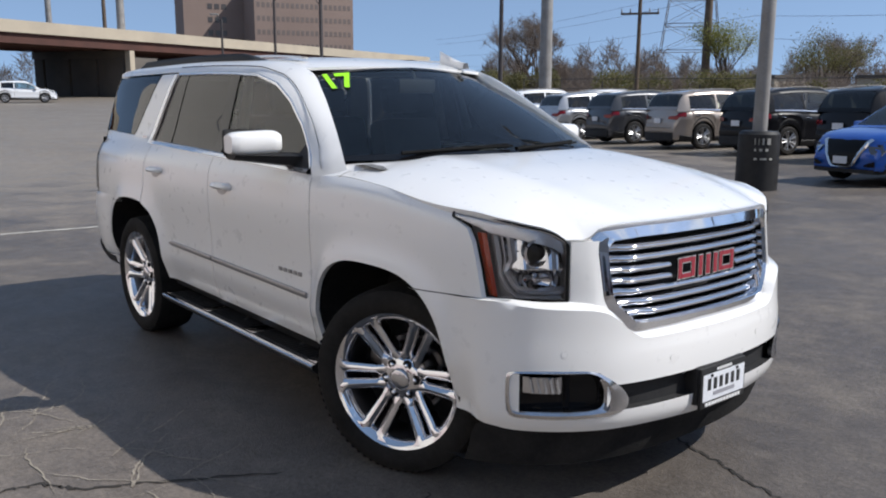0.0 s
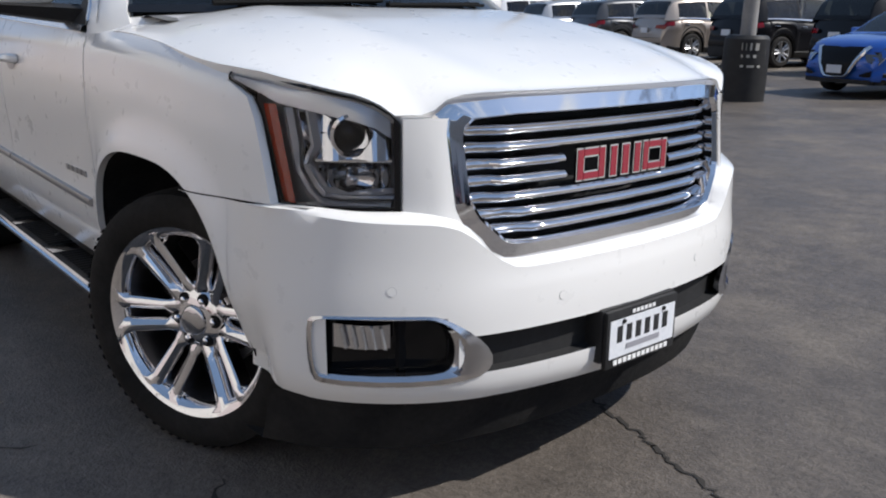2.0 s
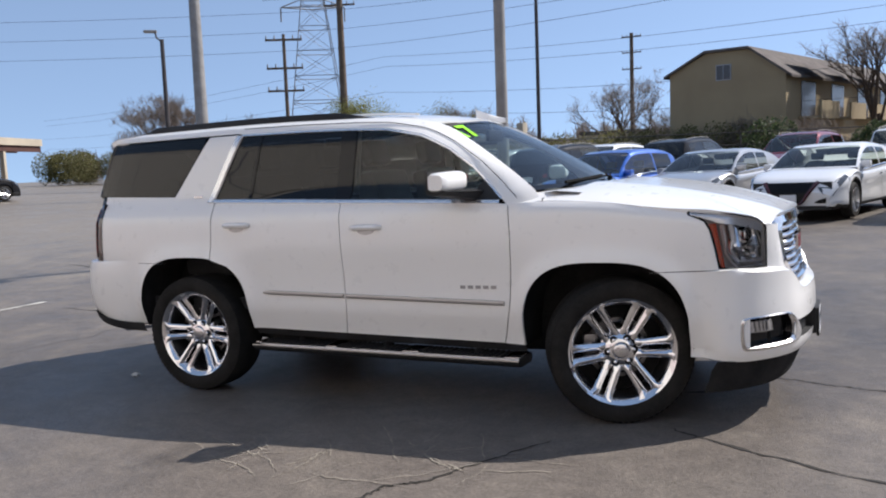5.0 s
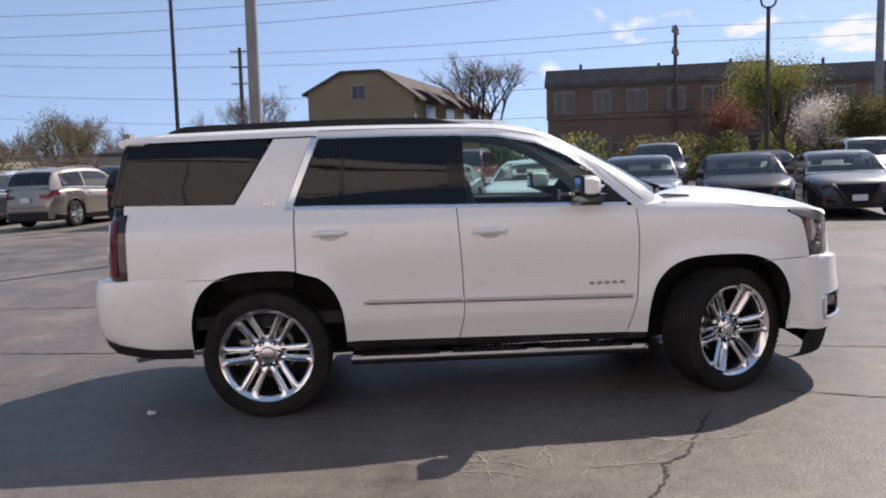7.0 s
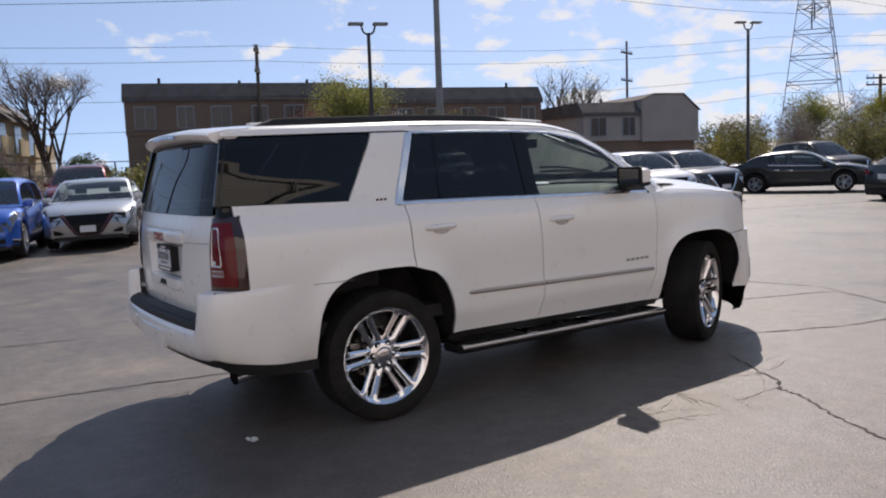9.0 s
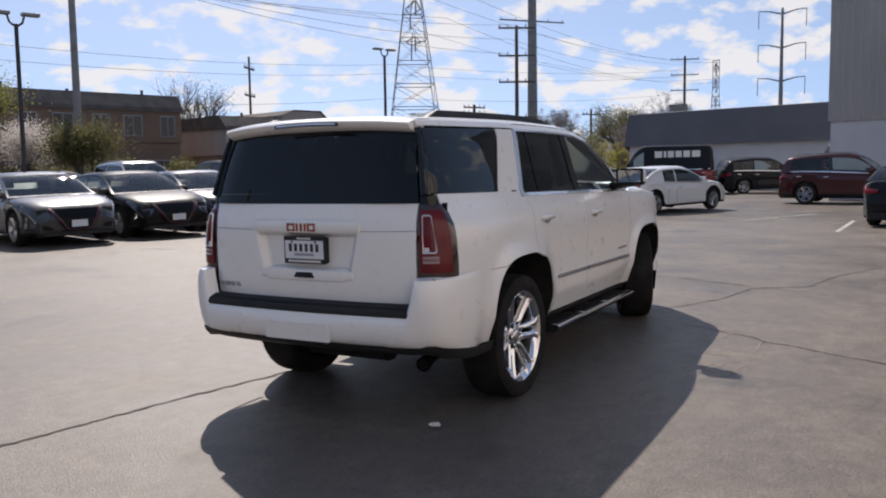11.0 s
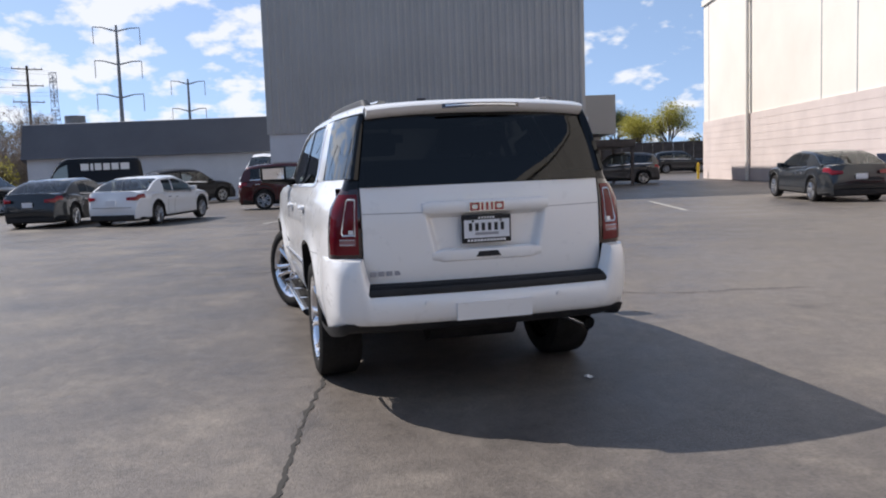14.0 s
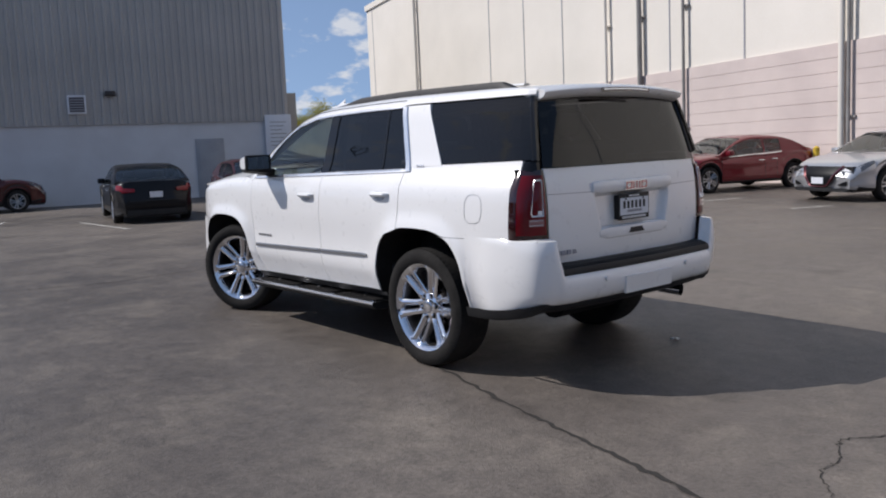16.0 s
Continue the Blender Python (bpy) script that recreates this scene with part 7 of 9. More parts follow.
for sd_ in (-1, 1):
    # panel between the windscreen pillar's foot and the hood
    bm = bmesh.new()
    rows = []
    for k in range(9):
        q = k / 8
        a_ = Vector((table(q, [(0, 0.92), (0.4, 1.075), (1, 1.225)]), table(q, [(0, 0.955), (0.4, 0.868), (1, 0.57)]), table(q, [(0, 1.255), (0.4, 1.322), (1, 1.328)])))
        au = lerp(1.0, 0.60, q)
        xc = 1.425 - 0.20 * au ** 2 - (0.10 * max(0, au - 0.8) / 0.2)
        b_ = Vector((xc + 0.02, side_y(xc, curve_table(xc, SEAM_Z)) * au - 0.001, hood_skin(xc, au) - 0.005))
        m_ = lerp(a_, b_, 0.5) + Vector((0, 0, 0.004))
        rows.append([Vector((p.x, sd_ * p.y, p.z)) for p in (a_, m_, b_)])
    loft(bm, rows)
    part("cowl_corner", bm, WHITE, suv)
    # short cut line between hood corner and fender by the windscreen
    bm = bmesh.new()
    loft(bm, [[Vector((x + d, sd_ * (side_y(x, z) * k + 0.003), z + 0.0035)) for d in (-0.003, 0.003)] for x, z, k in ((1.165, 1.268, 1.0), (1.150, 1.283, 0.975), (1.160, 1.296, 0.93), (1.190, 1.304, 0.89))])
    part("hood_seam", bm, SEAM, suv)

# ---- front bumper ----
def bump_top(y):
    return curve_table(abs(y), [(0.0, 0.712), (0.42, 0.712), (0.52, 0.760), (0.60, 0.822), (0.66, 0.838), (0.80, 0.846), (0.90, 0.860), (0.99, 0.868)])


bm = bmesh.new()
S = [i / 36 for i in range(37)]
full = [-s for s in S[:0:-1]] + S
zrows = [0.362, 0.385, 0.415, 0.445, 0.48, 0.515, 0.548, 0.58, 0.602, 0.655]
cols = []
for s in full:
    x, y = plan(BUMP, abs(s))
    y = math.copysign(y, s)
    zt = bump_top(y)
    zb = curve_table(abs(y), [(0, -0.015), (0.6, 0.0), (0.85, 0.0), (0.99, 0.03)])
    nx, ny = (1.0, 0.0) if abs(y) < 0.5 else (0.75, math.copysign(0.66, y)) if abs(y) < 0.9 else (0.35, math.copysign(0.93, y))
    col = []
    corner = min(1, max(0, (abs(y) - 0.86) / 0.12))
    for z in zrows + [lerp(0.655, zt, q) for q in (0.3, 0.6, 0.85, 1.0)]:
        ins = curve_table(z, [(0.34, 0.055), (0.385, 0.022), (0.43, 0.008), (0.60, 0.004), (0.66, 0.006), (0.70, 0.012), (0.87, 0.020)])
        ins *= 1 - 0.6 * corner
        yy = y - ny * ins
        if x < 2.16:
            k = max(0.0, min(1.0, (x - 1.978) / 0.18))
            yy = math.copysign(lerp(side_y(x, max(z, 0.42)) + 0.0005, abs(yy), k * k * (3 - 2 * k)), y)
        col.append(Vector((x - nx * ins, yy, z + (zb if z < 0.42 else 0))))
    for ins, dz in ((0.040, 0.012), (0.085, 0.020), (0.13, 0.022)):
        ins *= 1 - corner
        yy = y - ny * ins * 0.6
        if x < 2.16:
            k = max(0.0, min(1.0, (x - 1.978) / 0.18))
            yy = math.copysign(lerp(side_y(x, zt) + 0.0005, abs(yy), k * k * (3 - 2 * k)), y)
        col.append(Vector((x - nx * ins, yy, zt + dz * (1 - corner))))
    cols.append(col)
vr = loft(bm, cols)
kill = []
for f in bm.faces:
    c = f.calc_center_median()
    if (abs(c.y) < 0.565 and 0.445 < c.z < 0.548) or (0.60 < abs(c.y) < 0.862 and 0.445 < c.z < 0.602 - 0.95 * max(0.0, 0.645 - abs(c.y)) and c.x > 2.2):
        kill.append(f)
bmesh.ops.delete(bm, geom=kill, context="FACES")
for sd_ in (-1, 1):
    loft(bm, [[Vector((x, sd_ * (side_y(x, z) + 0.0005), z)) for z in np.linspace(min(max(arch_top(ARCH_F, x), 0.40), 0.867), 0.868, 9)] for x in list(ARCH_F[0] + ARCH_F[2] * np.sin(np.linspace(0.62, 1.57, 16))) + [1.9815]])
bm.normal_update()
front_skin = [(f.calc_center_median(), f.normal.copy()) for f in bm.faces]
part("front_bumper", bm, WHITE, suv)
bm = bmesh.new()
loft(bm, [[Vector((bump_x(y) - ins, y, z)) for y in np.linspace(-0.60, 0.60, 21)] for z, ins in ((0.440, 0.01), (0.446, 0.045), (0.50, 0.05), (0.546, 0.045), (0.552, 0.01))])
part("intake", bm, BLACK_PLASTIC, suv, "black lower air intake")
bm = bmesh.new()
loft(bm, [[Vector((bump_x(y) - ins - 0.02, y, z)) for y in np.linspace(-0.93, 0.93, 31)] for z, ins in ((0.375, 0.03), (0.33, 0.060), (0.26, 0.080), (0.200, 0.105), (0.195, 0.22))])
part("air_dam", bm, WELL, suv, "black plastic chin spoiler")
for nm, sd_ in SIDES:
    # fog lamp pocket with its chrome frame
    def fog(y, z, ins):
        x = bump_x(y)
        return Vector((x - ins, sd_ * (y - ins * 0.25), z))
    OUT = [(0.505, 0.478), (0.528, 0.440), (0.60, 0.426), (0.74, 0.422), (0.866, 0.424), (0.886, 0.434), (0.892, 0.50), (0.891, 0.590), (0.882, 0.606), (0.80, 0.612), (0.68, 0.612), (0.64, 0.606), (0.585, 0.572), (0.53, 0.525)]
    INN = [(0.606, 0.500), (0.612, 0.466), (0.64, 0.452), (0.74, 0.450), (0.866, 0.450), (0.878, 0.457), (0.882, 0.51), (0.881, 0.584), (0.873, 0.597), (0.79, 0.602), (0.69, 0.602), (0.655, 0.596), (0.625, 0.572), (0.608, 0.535)]
    def round_loop(pts):
        return [q for a, b in zip(pts, pts[1:] + pts[:1]) for q in ((lerp(a[0], b[0], 0.25), lerp(a[1], b[1], 0.25)), (lerp(a[0], b[0], 0.75), lerp(a[1], b[1], 0.75)))]
    OUT, INN = round_loop(OUT), round_loop(INN)
    bm = bmesh.new()
    loops = []
    for pts, ins in ((OUT, 0.020), (OUT, 0.004), ([(lerp(a[0], b[0], 0.6), lerp(a[1], b[1], 0.6)) for a, b in zip(OUT, INN)], -0.002), (INN, 0.014)):
        loops.append([fog(a, b, ins) for a, b in pts])
    loft(bm, loops, close=True)
    fogs = part("fog_lamp_frame", bm, DARK_CHROME, suv, "chrome fog lamp surround")
    bm = bmesh.new()
    vr = loft(bm, [[fog(a, b, 0.012) for a, b in INN], [fog(a, b, 0.058) for a, b in INN]], close=True)
    bm.faces.new(vr[-1])
    part("fog_lamp_recess", bm, GLOSS_BLACK, fogs)
    bm = bmesh.new()
    loft(bm, [[fog(y, z, 0.03 - 0.012 * math.sin(3.14 * (y - 0.74) / 0.105)) for y in np.linspace(0.74, 0.845, 7)] for z in np.linspace(0.520, 0.582, 5)])
    lamp = part("fog_lamp", bm, DARK_CHROME, fogs, "clear ribbed fog lamp")
    for k in range(5):
        bm = bmesh.new()
        y = 0.755 + k * 0.018
        tube(bm, fog(y, 0.523, 0.012), fog(y + 0.008, 0.580, 0.012), 0.0055, seg=6)
        part("rib", bm, LAMP_BOWL, lamp)
    # parking sensor discs
    for y, z in ((0.30, 0.62), (0.74, 0.675)):
        bm = bmesh.new()
        c, n = min(front_skin, key=lambda q: (q[0].y - sd_ * y) ** 2 + (q[0].z - z) ** 2)
        n = n if n.x > 0 else -n
        c = Vector((c.x - (n.y * (sd_ * y - c.y) + n.z * (z - c.z)) / n.x, sd_ * y, z))
        tube(bm, c - n * 0.01, c + n * 0.0012, 0.0116, seg=16)
        part("parking_sensor", bm, WHITE, suv)
        bm = bmesh.new()
        tube(bm, c - n * 0.01, c + n * 0.0006, 0.0122, seg=16)
        part("sensor_ring", bm, SATIN, suv)
    # nose strip between lamp and grille
    bm = bmesh.new()
    sheet(bm, [[Vector((nose_x(y) + 0.003 + (0.125 * (1.13 - z) - 0.004) * min(1.0, max(0.0, (0.676 - y) / 0.07)) ** 0.8, sd_ * y, z)) for z in np.linspace(0.745, 1.088, 8)] for y in np.linspace(0.555, 0.676, 8)], Vector((-0.03, 0, 0)))
    part("nose_panel", bm, WHITE, suv)
    # headlight
    def lamp_pt(s, z, ins=0.0):
        x, y = plan(NOSE, s)
        y = min(y, side_y(x, z) + 0.004) if x < 2.2 else y
        return Vector((x - ins * 0.8, sd_ * (y - ins * 0.5), z))
    def lamp_uv(a, b, ins=0.0):
        s = lerp(0.4445, 0.906, a)
        x = plan(NOSE, s)[0]
        return lamp_pt(s, lerp(table(x, LAMP_LO), table(x, LAMP_HI), b), ins)
    NA = 40
    bm = bmesh.new()
    sheet(bm, [[lamp_uv(i / NA, j / 10, 0.060) for j in range(11)] for i in range(NA + 1)])
    hl = part("headlight", bm, LAMP_GREY, suv, "clear headlight in a thin black bezel")
    bm = bmesh.new()
    sheet(bm, [[lamp_uv(i / NA, j / 10, -0.004) for j in range(11)] for i in range(NA + 1)])
    part("lens", bm, GLASS_LENS, hl)
    bm = bmesh.new()
    rim_ = [(i / NA, 0.0) for i in range(NA)] + [(1.0, j / 8) for j in range(8)] + [(i / NA, 1.0) for i in range(NA, 0, -1)] + [(0.0, j / 8) for j in range(8, 0, -1)]
    def shrink(a, b):
        p = lamp_uv(a, b, -0.006)
        return lamp_uv(min(max(a, 0.030), 0.985), min(max(b, 0.085), 0.978), -0.006)
    loft(bm, [[lamp_uv(a, b, 0.055) for a, b in rim_], [lamp_uv(a, b, -0.006) for a, b in rim_], [shrink(a, b) for a, b in rim_], ], close=True)
    part("bezel", bm, GLOSS_BLACK, hl)
    def ribbon(name, pts, material, lab=""):
        """pts: rows of (s, z, depth)."""
        b_ = bmesh.new()
        loft(b_, [[lamp_pt(*q) for q in r] for r in pts])
        return part(name, b_, material, hl, lab)
    ribbon("turn_signal", [[(lerp(0.782, 0.728, k), lerp(1.118, 0.862, k), 0.012), (lerp(0.766, 0.712, k), lerp(1.118, 0.862, k), 0.004), (lerp(0.742, 0.694, k), lerp(1.118, 0.862, k), 0.014)] for k in np.linspace(0, 1, 9)], AMBER, "amber side marker strip")
    # bright blade along the top, running to the tip
    blade = []
    for s in np.linspace(0.465, 0.900, 28):
        zt = table(plan(NOSE, s)[0], LAMP_HI)
        d = 0.050 if s < 0.74 else lerp(0.050, 0.014, (s - 0.74) / 0.16)
        blade.append([(s, zt - 0.004, 0.016), (s, zt - 0.008 - d * 0.25, 0.011), (s, zt - 0.009 - d * 0.55, 0.007), (s, zt - 0.009 - d, 0.005)])
    ribbon("upper_blade", blade, GUIDE)
    # two nested light guides: down the outer side, slanting, then along the foot
    for q, (off, mt_) in enumerate(((0.0, GUIDE), (0.044, CAR_CHROME), (0.074, GUIDE))):
        path_ = [(0.722, 1.110), (0.707, 1.02), (0.696, 0.955), (0.664, 0.905), (0.628, 0.872), (0.59, 0.868), (0.53, 0.868), (0.468, 0.868)]
        rows_ = []
        for s, z in path_:
            k = 0 if z > 0.96 else 1 if z < 0.88 else 0.6
            s1, z1 = s - off * (1 - k * 0.8) * 0.8, z + off * k * 0.42
            s2, z2 = s1 - 0.032 * (1 - k * 0.8), z1 + 0.015 * k
            rows_.append([(s1, z1, 0.020), (lerp(s1, s2, 0.2), lerp(z1, z2, 0.2), 0.008), (lerp(s1, s2, 0.8), lerp(z1, z2, 0.8), 0.020), (s2, z2, 0.034)])
        ribbon("light_guide", rows_, mt_)
    # reflector box: upper chamber with the projector, lower faceted bowl
    ribbon("reflector", [[(s, z, lerp(0.014, 0.046, (z - 0.985) / 0.12) + 0.006 * math.sin(s * 60)) for z in np.linspace(0.985, 1.105, 5)] for s in np.linspace(0.462, 0.640, 13)], CAR_CHROME)
    ribbon("divider", [[(s, 0.992, 0.048), (s, 0.988, 0.012), (s, 0.982, 0.012), (s, 0.978, 0.048)] for s in np.linspace(0.462, 0.640, 5)], CAR_CHROME)
    facets = []
    for k in range(17):
        s = lerp(0.464, 0.632, k / 16)
        facets.append([(s, z, 0.026 + (0.020 if k % 2 else 0.0) + 0.022 * math.sin(math.pi * (z - 0.892) / 0.085)) for z in np.linspace(0.892, 0.977, 6)])
    ribbon("bowl", facets, CAR_CHROME)
    c = lamp_pt(0.548, 1.047, 0.0)
    n = Vector((0.90, sd_ * 0.42, -0.05)).normalized()
    rot = n.to_track_quat("Y", "Z").to_matrix().to_4x4()
    bm = bmesh.new()
    lathe(bm, [(0.056, -0.05), (0.053, -0.012), (0.045, -0.010), (0.036, -0.020)], 28)
    part("projector_ring", bm, CAR_CHROME, hl, m=Matrix.Translation(c) @ rot)
    bm = bmesh.new()
    lathe(bm, [(0.0005, -0.006), (0.016, -0.008), (0.030, -0.015), (0.038, -0.026)], 28)
    part("projector", bm, GLOSS_BLACK, hl, m=Matrix.Translation(c) @ rot)
    bm = bmesh.new()
    c2 = lamp_pt(0.545, 0.938, 0.006)
    lathe(bm, [(0.046, -0.03), (0.040, -0.010), (0.024, -0.022), (0.010, -0.026), (0.008, -0.010), (0.0005, -0.008)], 10)
    part("low_beam", bm, CAR_CHROME, hl, m=Matrix.Translation(c2) @ rot @ Matrix.Diagonal((1.3, 1, 0.8, 1)))
    for z in (1.025, 1.045):
        ribbon("rib", [[(s, z, 0.030), (s, z + 0.008, 0.026)] for s in (0.60, 0.638)], GLOSS_BLACK)

# ---- grille ----
def chaikin(pts, n=2):
    for _ in range(n):
        pts = [q for a, b in zip(pts, pts[1:] + pts[:1]) for q in ((lerp(a[0], b[0], 0.25), lerp(a[1], b[1], 0.25)), (lerp(a[0], b[0], 0.75), lerp(a[1], b[1], 0.75)))]
    return pts


def dense(pts, k=6):
    return [(lerp(a[0], b[0], i / k), lerp(a[1], b[1], i / k)) for a, b in zip(pts, pts[1:] + pts[:1]) for i in range(k)]


G_OUT = chaikin(dense([(-0.613, 1.060), (-0.604, 1.100), (-0.572, 1.128), (-0.40, 1.140), (0.40, 1.140), (0.572, 1.128), (0.604, 1.100), (0.613, 1.060), (0.602, 0.862), (0.578, 0.812), (0.478, 0.728), (0.43, 0.722), (-0.43, 0.722), (-0.478, 0.728), (-0.578, 0.812), (-0.602, 0.862)], 4), 1)
G_IN = chaikin(dense([(-0.531, 1.035), (-0.527, 1.060), (-0.505, 1.080), (-0.38, 1.086), (0.38, 1.086), (0.505, 1.080), (0.527, 1.060), (0.531, 1.035), (0.522, 0.880), (0.502, 0.842), (0.437, 0.778), (0.40, 0.770), (-0.40, 0.770), (-0.437, 0.778), (-0.502, 0.842), (-0.522, 0.880)], 4), 1)


def grille_pt(y, z, out):
    lean = 0.05 * (1.13 - z) / 0.4 - 0.02
    return Vector((nose_x(y) + lean + out, y, z))


bm = bmesh.new()
mid1 = [(lerp(a[0], b[0], 0.12), lerp(a[1], b[1], 0.12)) for a, b in zip(G_OUT, G_IN)]
mid2 = [(lerp(a[0], b[0], 0.84), lerp(a[1], b[1], 0.84)) for a, b in zip(G_OUT, G_IN)]
loft(bm, [[grille_pt(*p, o) for p in pts] for pts, o in ((G_OUT, -0.03), (G_OUT, 0.004), (mid1, 0.017), (mid2, 0.024), (G_IN, 0.010), (G_IN, -0.045))], close=True)
grille = part("grille", bm, CAR_CHROME, suv, "bright chrome grille frame")
bm = bmesh.new()
bm.faces.new([bm.verts.new(grille_pt(*p, -0.050)) for p in G_IN])
part("grille_backing", bm, BLACK_PLASTIC, grille)


def g_half(z):
    return table(z, [(0.770, 0.400), (0.778, 0.437), (0.842, 0.502), (0.880, 0.522), (1.045, 0.530), (1.078, 0.515), (1.086, 0.38)]) + 0.004


for k in range(7):
    z = 1.052 - k * 0.0425
    spans = [(-1, 1)]
    if k in (2, 3):
        spans = [(-1, -0.225 / g_half(z)), (0.225 / g_half(z), 1)]
    for ua, ub in spans:
        bm = bmesh.new()
        rows = []
        for i in range(25):
            u = lerp(ua, ub, i / 24)
            y = u * g_half(z)
            step = -0.020 if abs(y) > g_half(z) - 0.085 else 0.0
            h = 0.0148 if step == 0 else 0.0166
            rows.append([grille_pt(y, z + dz * h, o + step) for dz, o in ((-1.0, -0.045), (-1.0, -0.010), (-0.78, 0.001), (-0.40, 0.008), (0.05, 0.010), (0.50, 0.006), (0.85, -0.004), (1.0, -0.014), (1.0, -0.045))])
        loft(bm, rows)
        part("grille_bar", bm, CAR_CHROME, grille)
# red emblem: plain bars in chrome edges
def emblem(parent, blocks, z, h, place, material, lab):
    """blocks: middle, width and the plain bars of each, in shares of its width and height."""
    for y, w, bars in blocks:
        c = place(y)
        d = 1 if c > 0 else -1
        def slab(grow, x0, x1):
            b_ = bmesh.new()
            for y0, y1, z0, z1 in bars:
                box(b_, min(c + d * x0, c + d * x1), max(c + d * x0, c + d * x1), y + y0 * w - grow, y + y1 * w + grow, z + z0 * h - grow, z + z1 * h + grow)
            return b_
        em = part("emblem_edge", slab(0.0036, 0.0, 0.009), CAR_CHROME, parent, flat=True)
        part("emblem_face", slab(-0.0010, 0.006, 0.0105), material, em, lab, flat=True)


RING = ((-0.5, -0.28, -0.5, 0.5), (0.28, 0.5, -0.5, 0.5), (-0.28, 0.28, 0.26, 0.5), (-0.28, 0.28, -0.5, -0.26))
POSTS = ((-0.5, -0.30, -0.5, 0.5), (-0.11, 0.11, -0.5, 0.5), (0.30, 0.5, -0.5, 0.5))
emblem(grille, ((-0.137, 0.112, RING), (0.004, 0.130, POSTS), (0.142, 0.106, RING)), 0.946, 0.084, lambda y: grille_pt(y, 0.946, 0.006).x, EMBLEM_RED, "red emblem bars")


def dealer_plate(m, name):
    """A dark-framed white plate; its writing stands as plain bars. Local x across, y up, z out."""
    root = new(name)
    root.parent = suv
    root.matrix_basis = m
    root["label"] = "white dealer plate in a black frame"
    def q(nm_, x0, x1, y0, y1, z0, z1, mt, bev=0.0):
        b = bmesh.new()
        box(b, x0, x1, y0, y1, z0, z1, bev)
        return part(nm_, b, mt, root, flat=bev == 0)
    q("frame", -0.158, 0.158, -0.085, 0.085, -0.012, 0.004, BLACK_PLASTIC, 0.005)
    q("plate", -0.146, 0.146, -0.054, 0.058, 0.003, 0.006, SIGN_WHITE)
    for i in range(6):
        x = -0.118 + i * 0.041
        for d0, d1, e0, e1 in ((0.002, 0.024, 0, 1),):
            q("bar", x + d0, x + d1, -0.010 + 0.048 * e0, -0.010 + 0.048 * e1, 0.006, 0.0075, BLACK_INK)
    q("bar", -0.075, 0.075, -0.036, -0.020, 0.006, 0.008, BAR_GREY)
    for i in range(12):
        q("bar", -0.125 + i * 0.021, -0.110 + i * 0.021, -0.076, -0.062, 0.004, 0.006, WHITE_LETTER)
    for i in range(6):
        q("bar", -0.052 + i * 0.018, -0.040 + i * 0.018, 0.065, 0.076, 0.004, 0.006, WHITE_LETTER)
    for x in (-0.09, 0.09):
        b = bmesh.new()
        tube(b, (x, 0.050, 0.004), (x, 0.050, 0.010), 0.007, seg=8)
        part("screw", b, BLACK_PLASTIC, root)
    return root


dealer_plate(Matrix.Translation((2.588, 0.0, 0.462)) @ Matrix(((0, 0, 1, 0), (1, 0, 0, 0), (0, 1, 0, 0), (0, 0, 0, 1))), "front_plate")
bm = bmesh.new()
box(bm, 2.50, 2.578, -0.165, 0.165, 0.392, 0.552, 0.01)
part("plate_bracket", bm, BLACK_PLASTIC, suv)

# ---- tailgate and rear bumper ----
def gate_x(y, z):
    """The tail's surface."""
    base = curve_table(z, [(0.74, -2.515), (0.90, -2.528), (1.10, -2.525), (1.25, -2.512), (1.36, -2.486), (1.60, -2.425), (1.80, -2.365), (1.86, -2.35)])
    return base + 0.055 * (abs(y) / 0.80) ** 3


def recess(y, z):
    """Depth of the plate pocket in the tailgate."""
    def edge(v, a, b, s):
        return max(0.0, min(1.0, (v - a) / s)) * max(0.0, min(1.0, (b - v) / s))
    half = lerp(0.322, 0.392, (z - 0.91) / 0.29)
    return 0.050 * edge(y, -half, half, 0.035) * edge(z, 0.905, 1.192, 0.03)


bm = bmesh.new()
zz = sorted(set([round(q, 4) for q in np.linspace(0.775, 1.362, 18)] + [0.905, 0.915, 0.925, 0.935, 1.162, 1.172, 1.182, 1.192, 1.20]))
yy = sorted(set([round(q, 4) for q in np.linspace(-0.768, 0.768, 41)] + [s * q for q in (0.29, 0.30, 0.31, 0.32, 0.33, 0.34, 0.35, 0.36, 0.37, 0.38, 0.39) for s in (-1, 1)]))
sheet(bm, [[Vector((gate_x(y, z) + recess(y, z), y, z)) for z in zz] for y in yy], Vector((0.03, 0, 0)))
gate = part("tailgate", bm, WHITE, suv)
bm = bmesh.new()
sheet(bm, [[Vector((gate_x(0, z) - 0.002 + 0.012 * (abs(y) / 0.80) ** 2 + 0.046 * (abs(y) / 0.80) ** 8, y, z)) for z in np.linspace(1.366, 1.800, 10)] for y in [lerp(-1, 1, i / 24) * 0.775 for i in range(25)]])
for vtx in bm.verts:
    vtx.co.y *= 1 - 0.10 * (vtx.co.z - 1.366) / 0.434
part("rear_window", bm, GLASS_REAR, suv, "dark tinted rear glass")
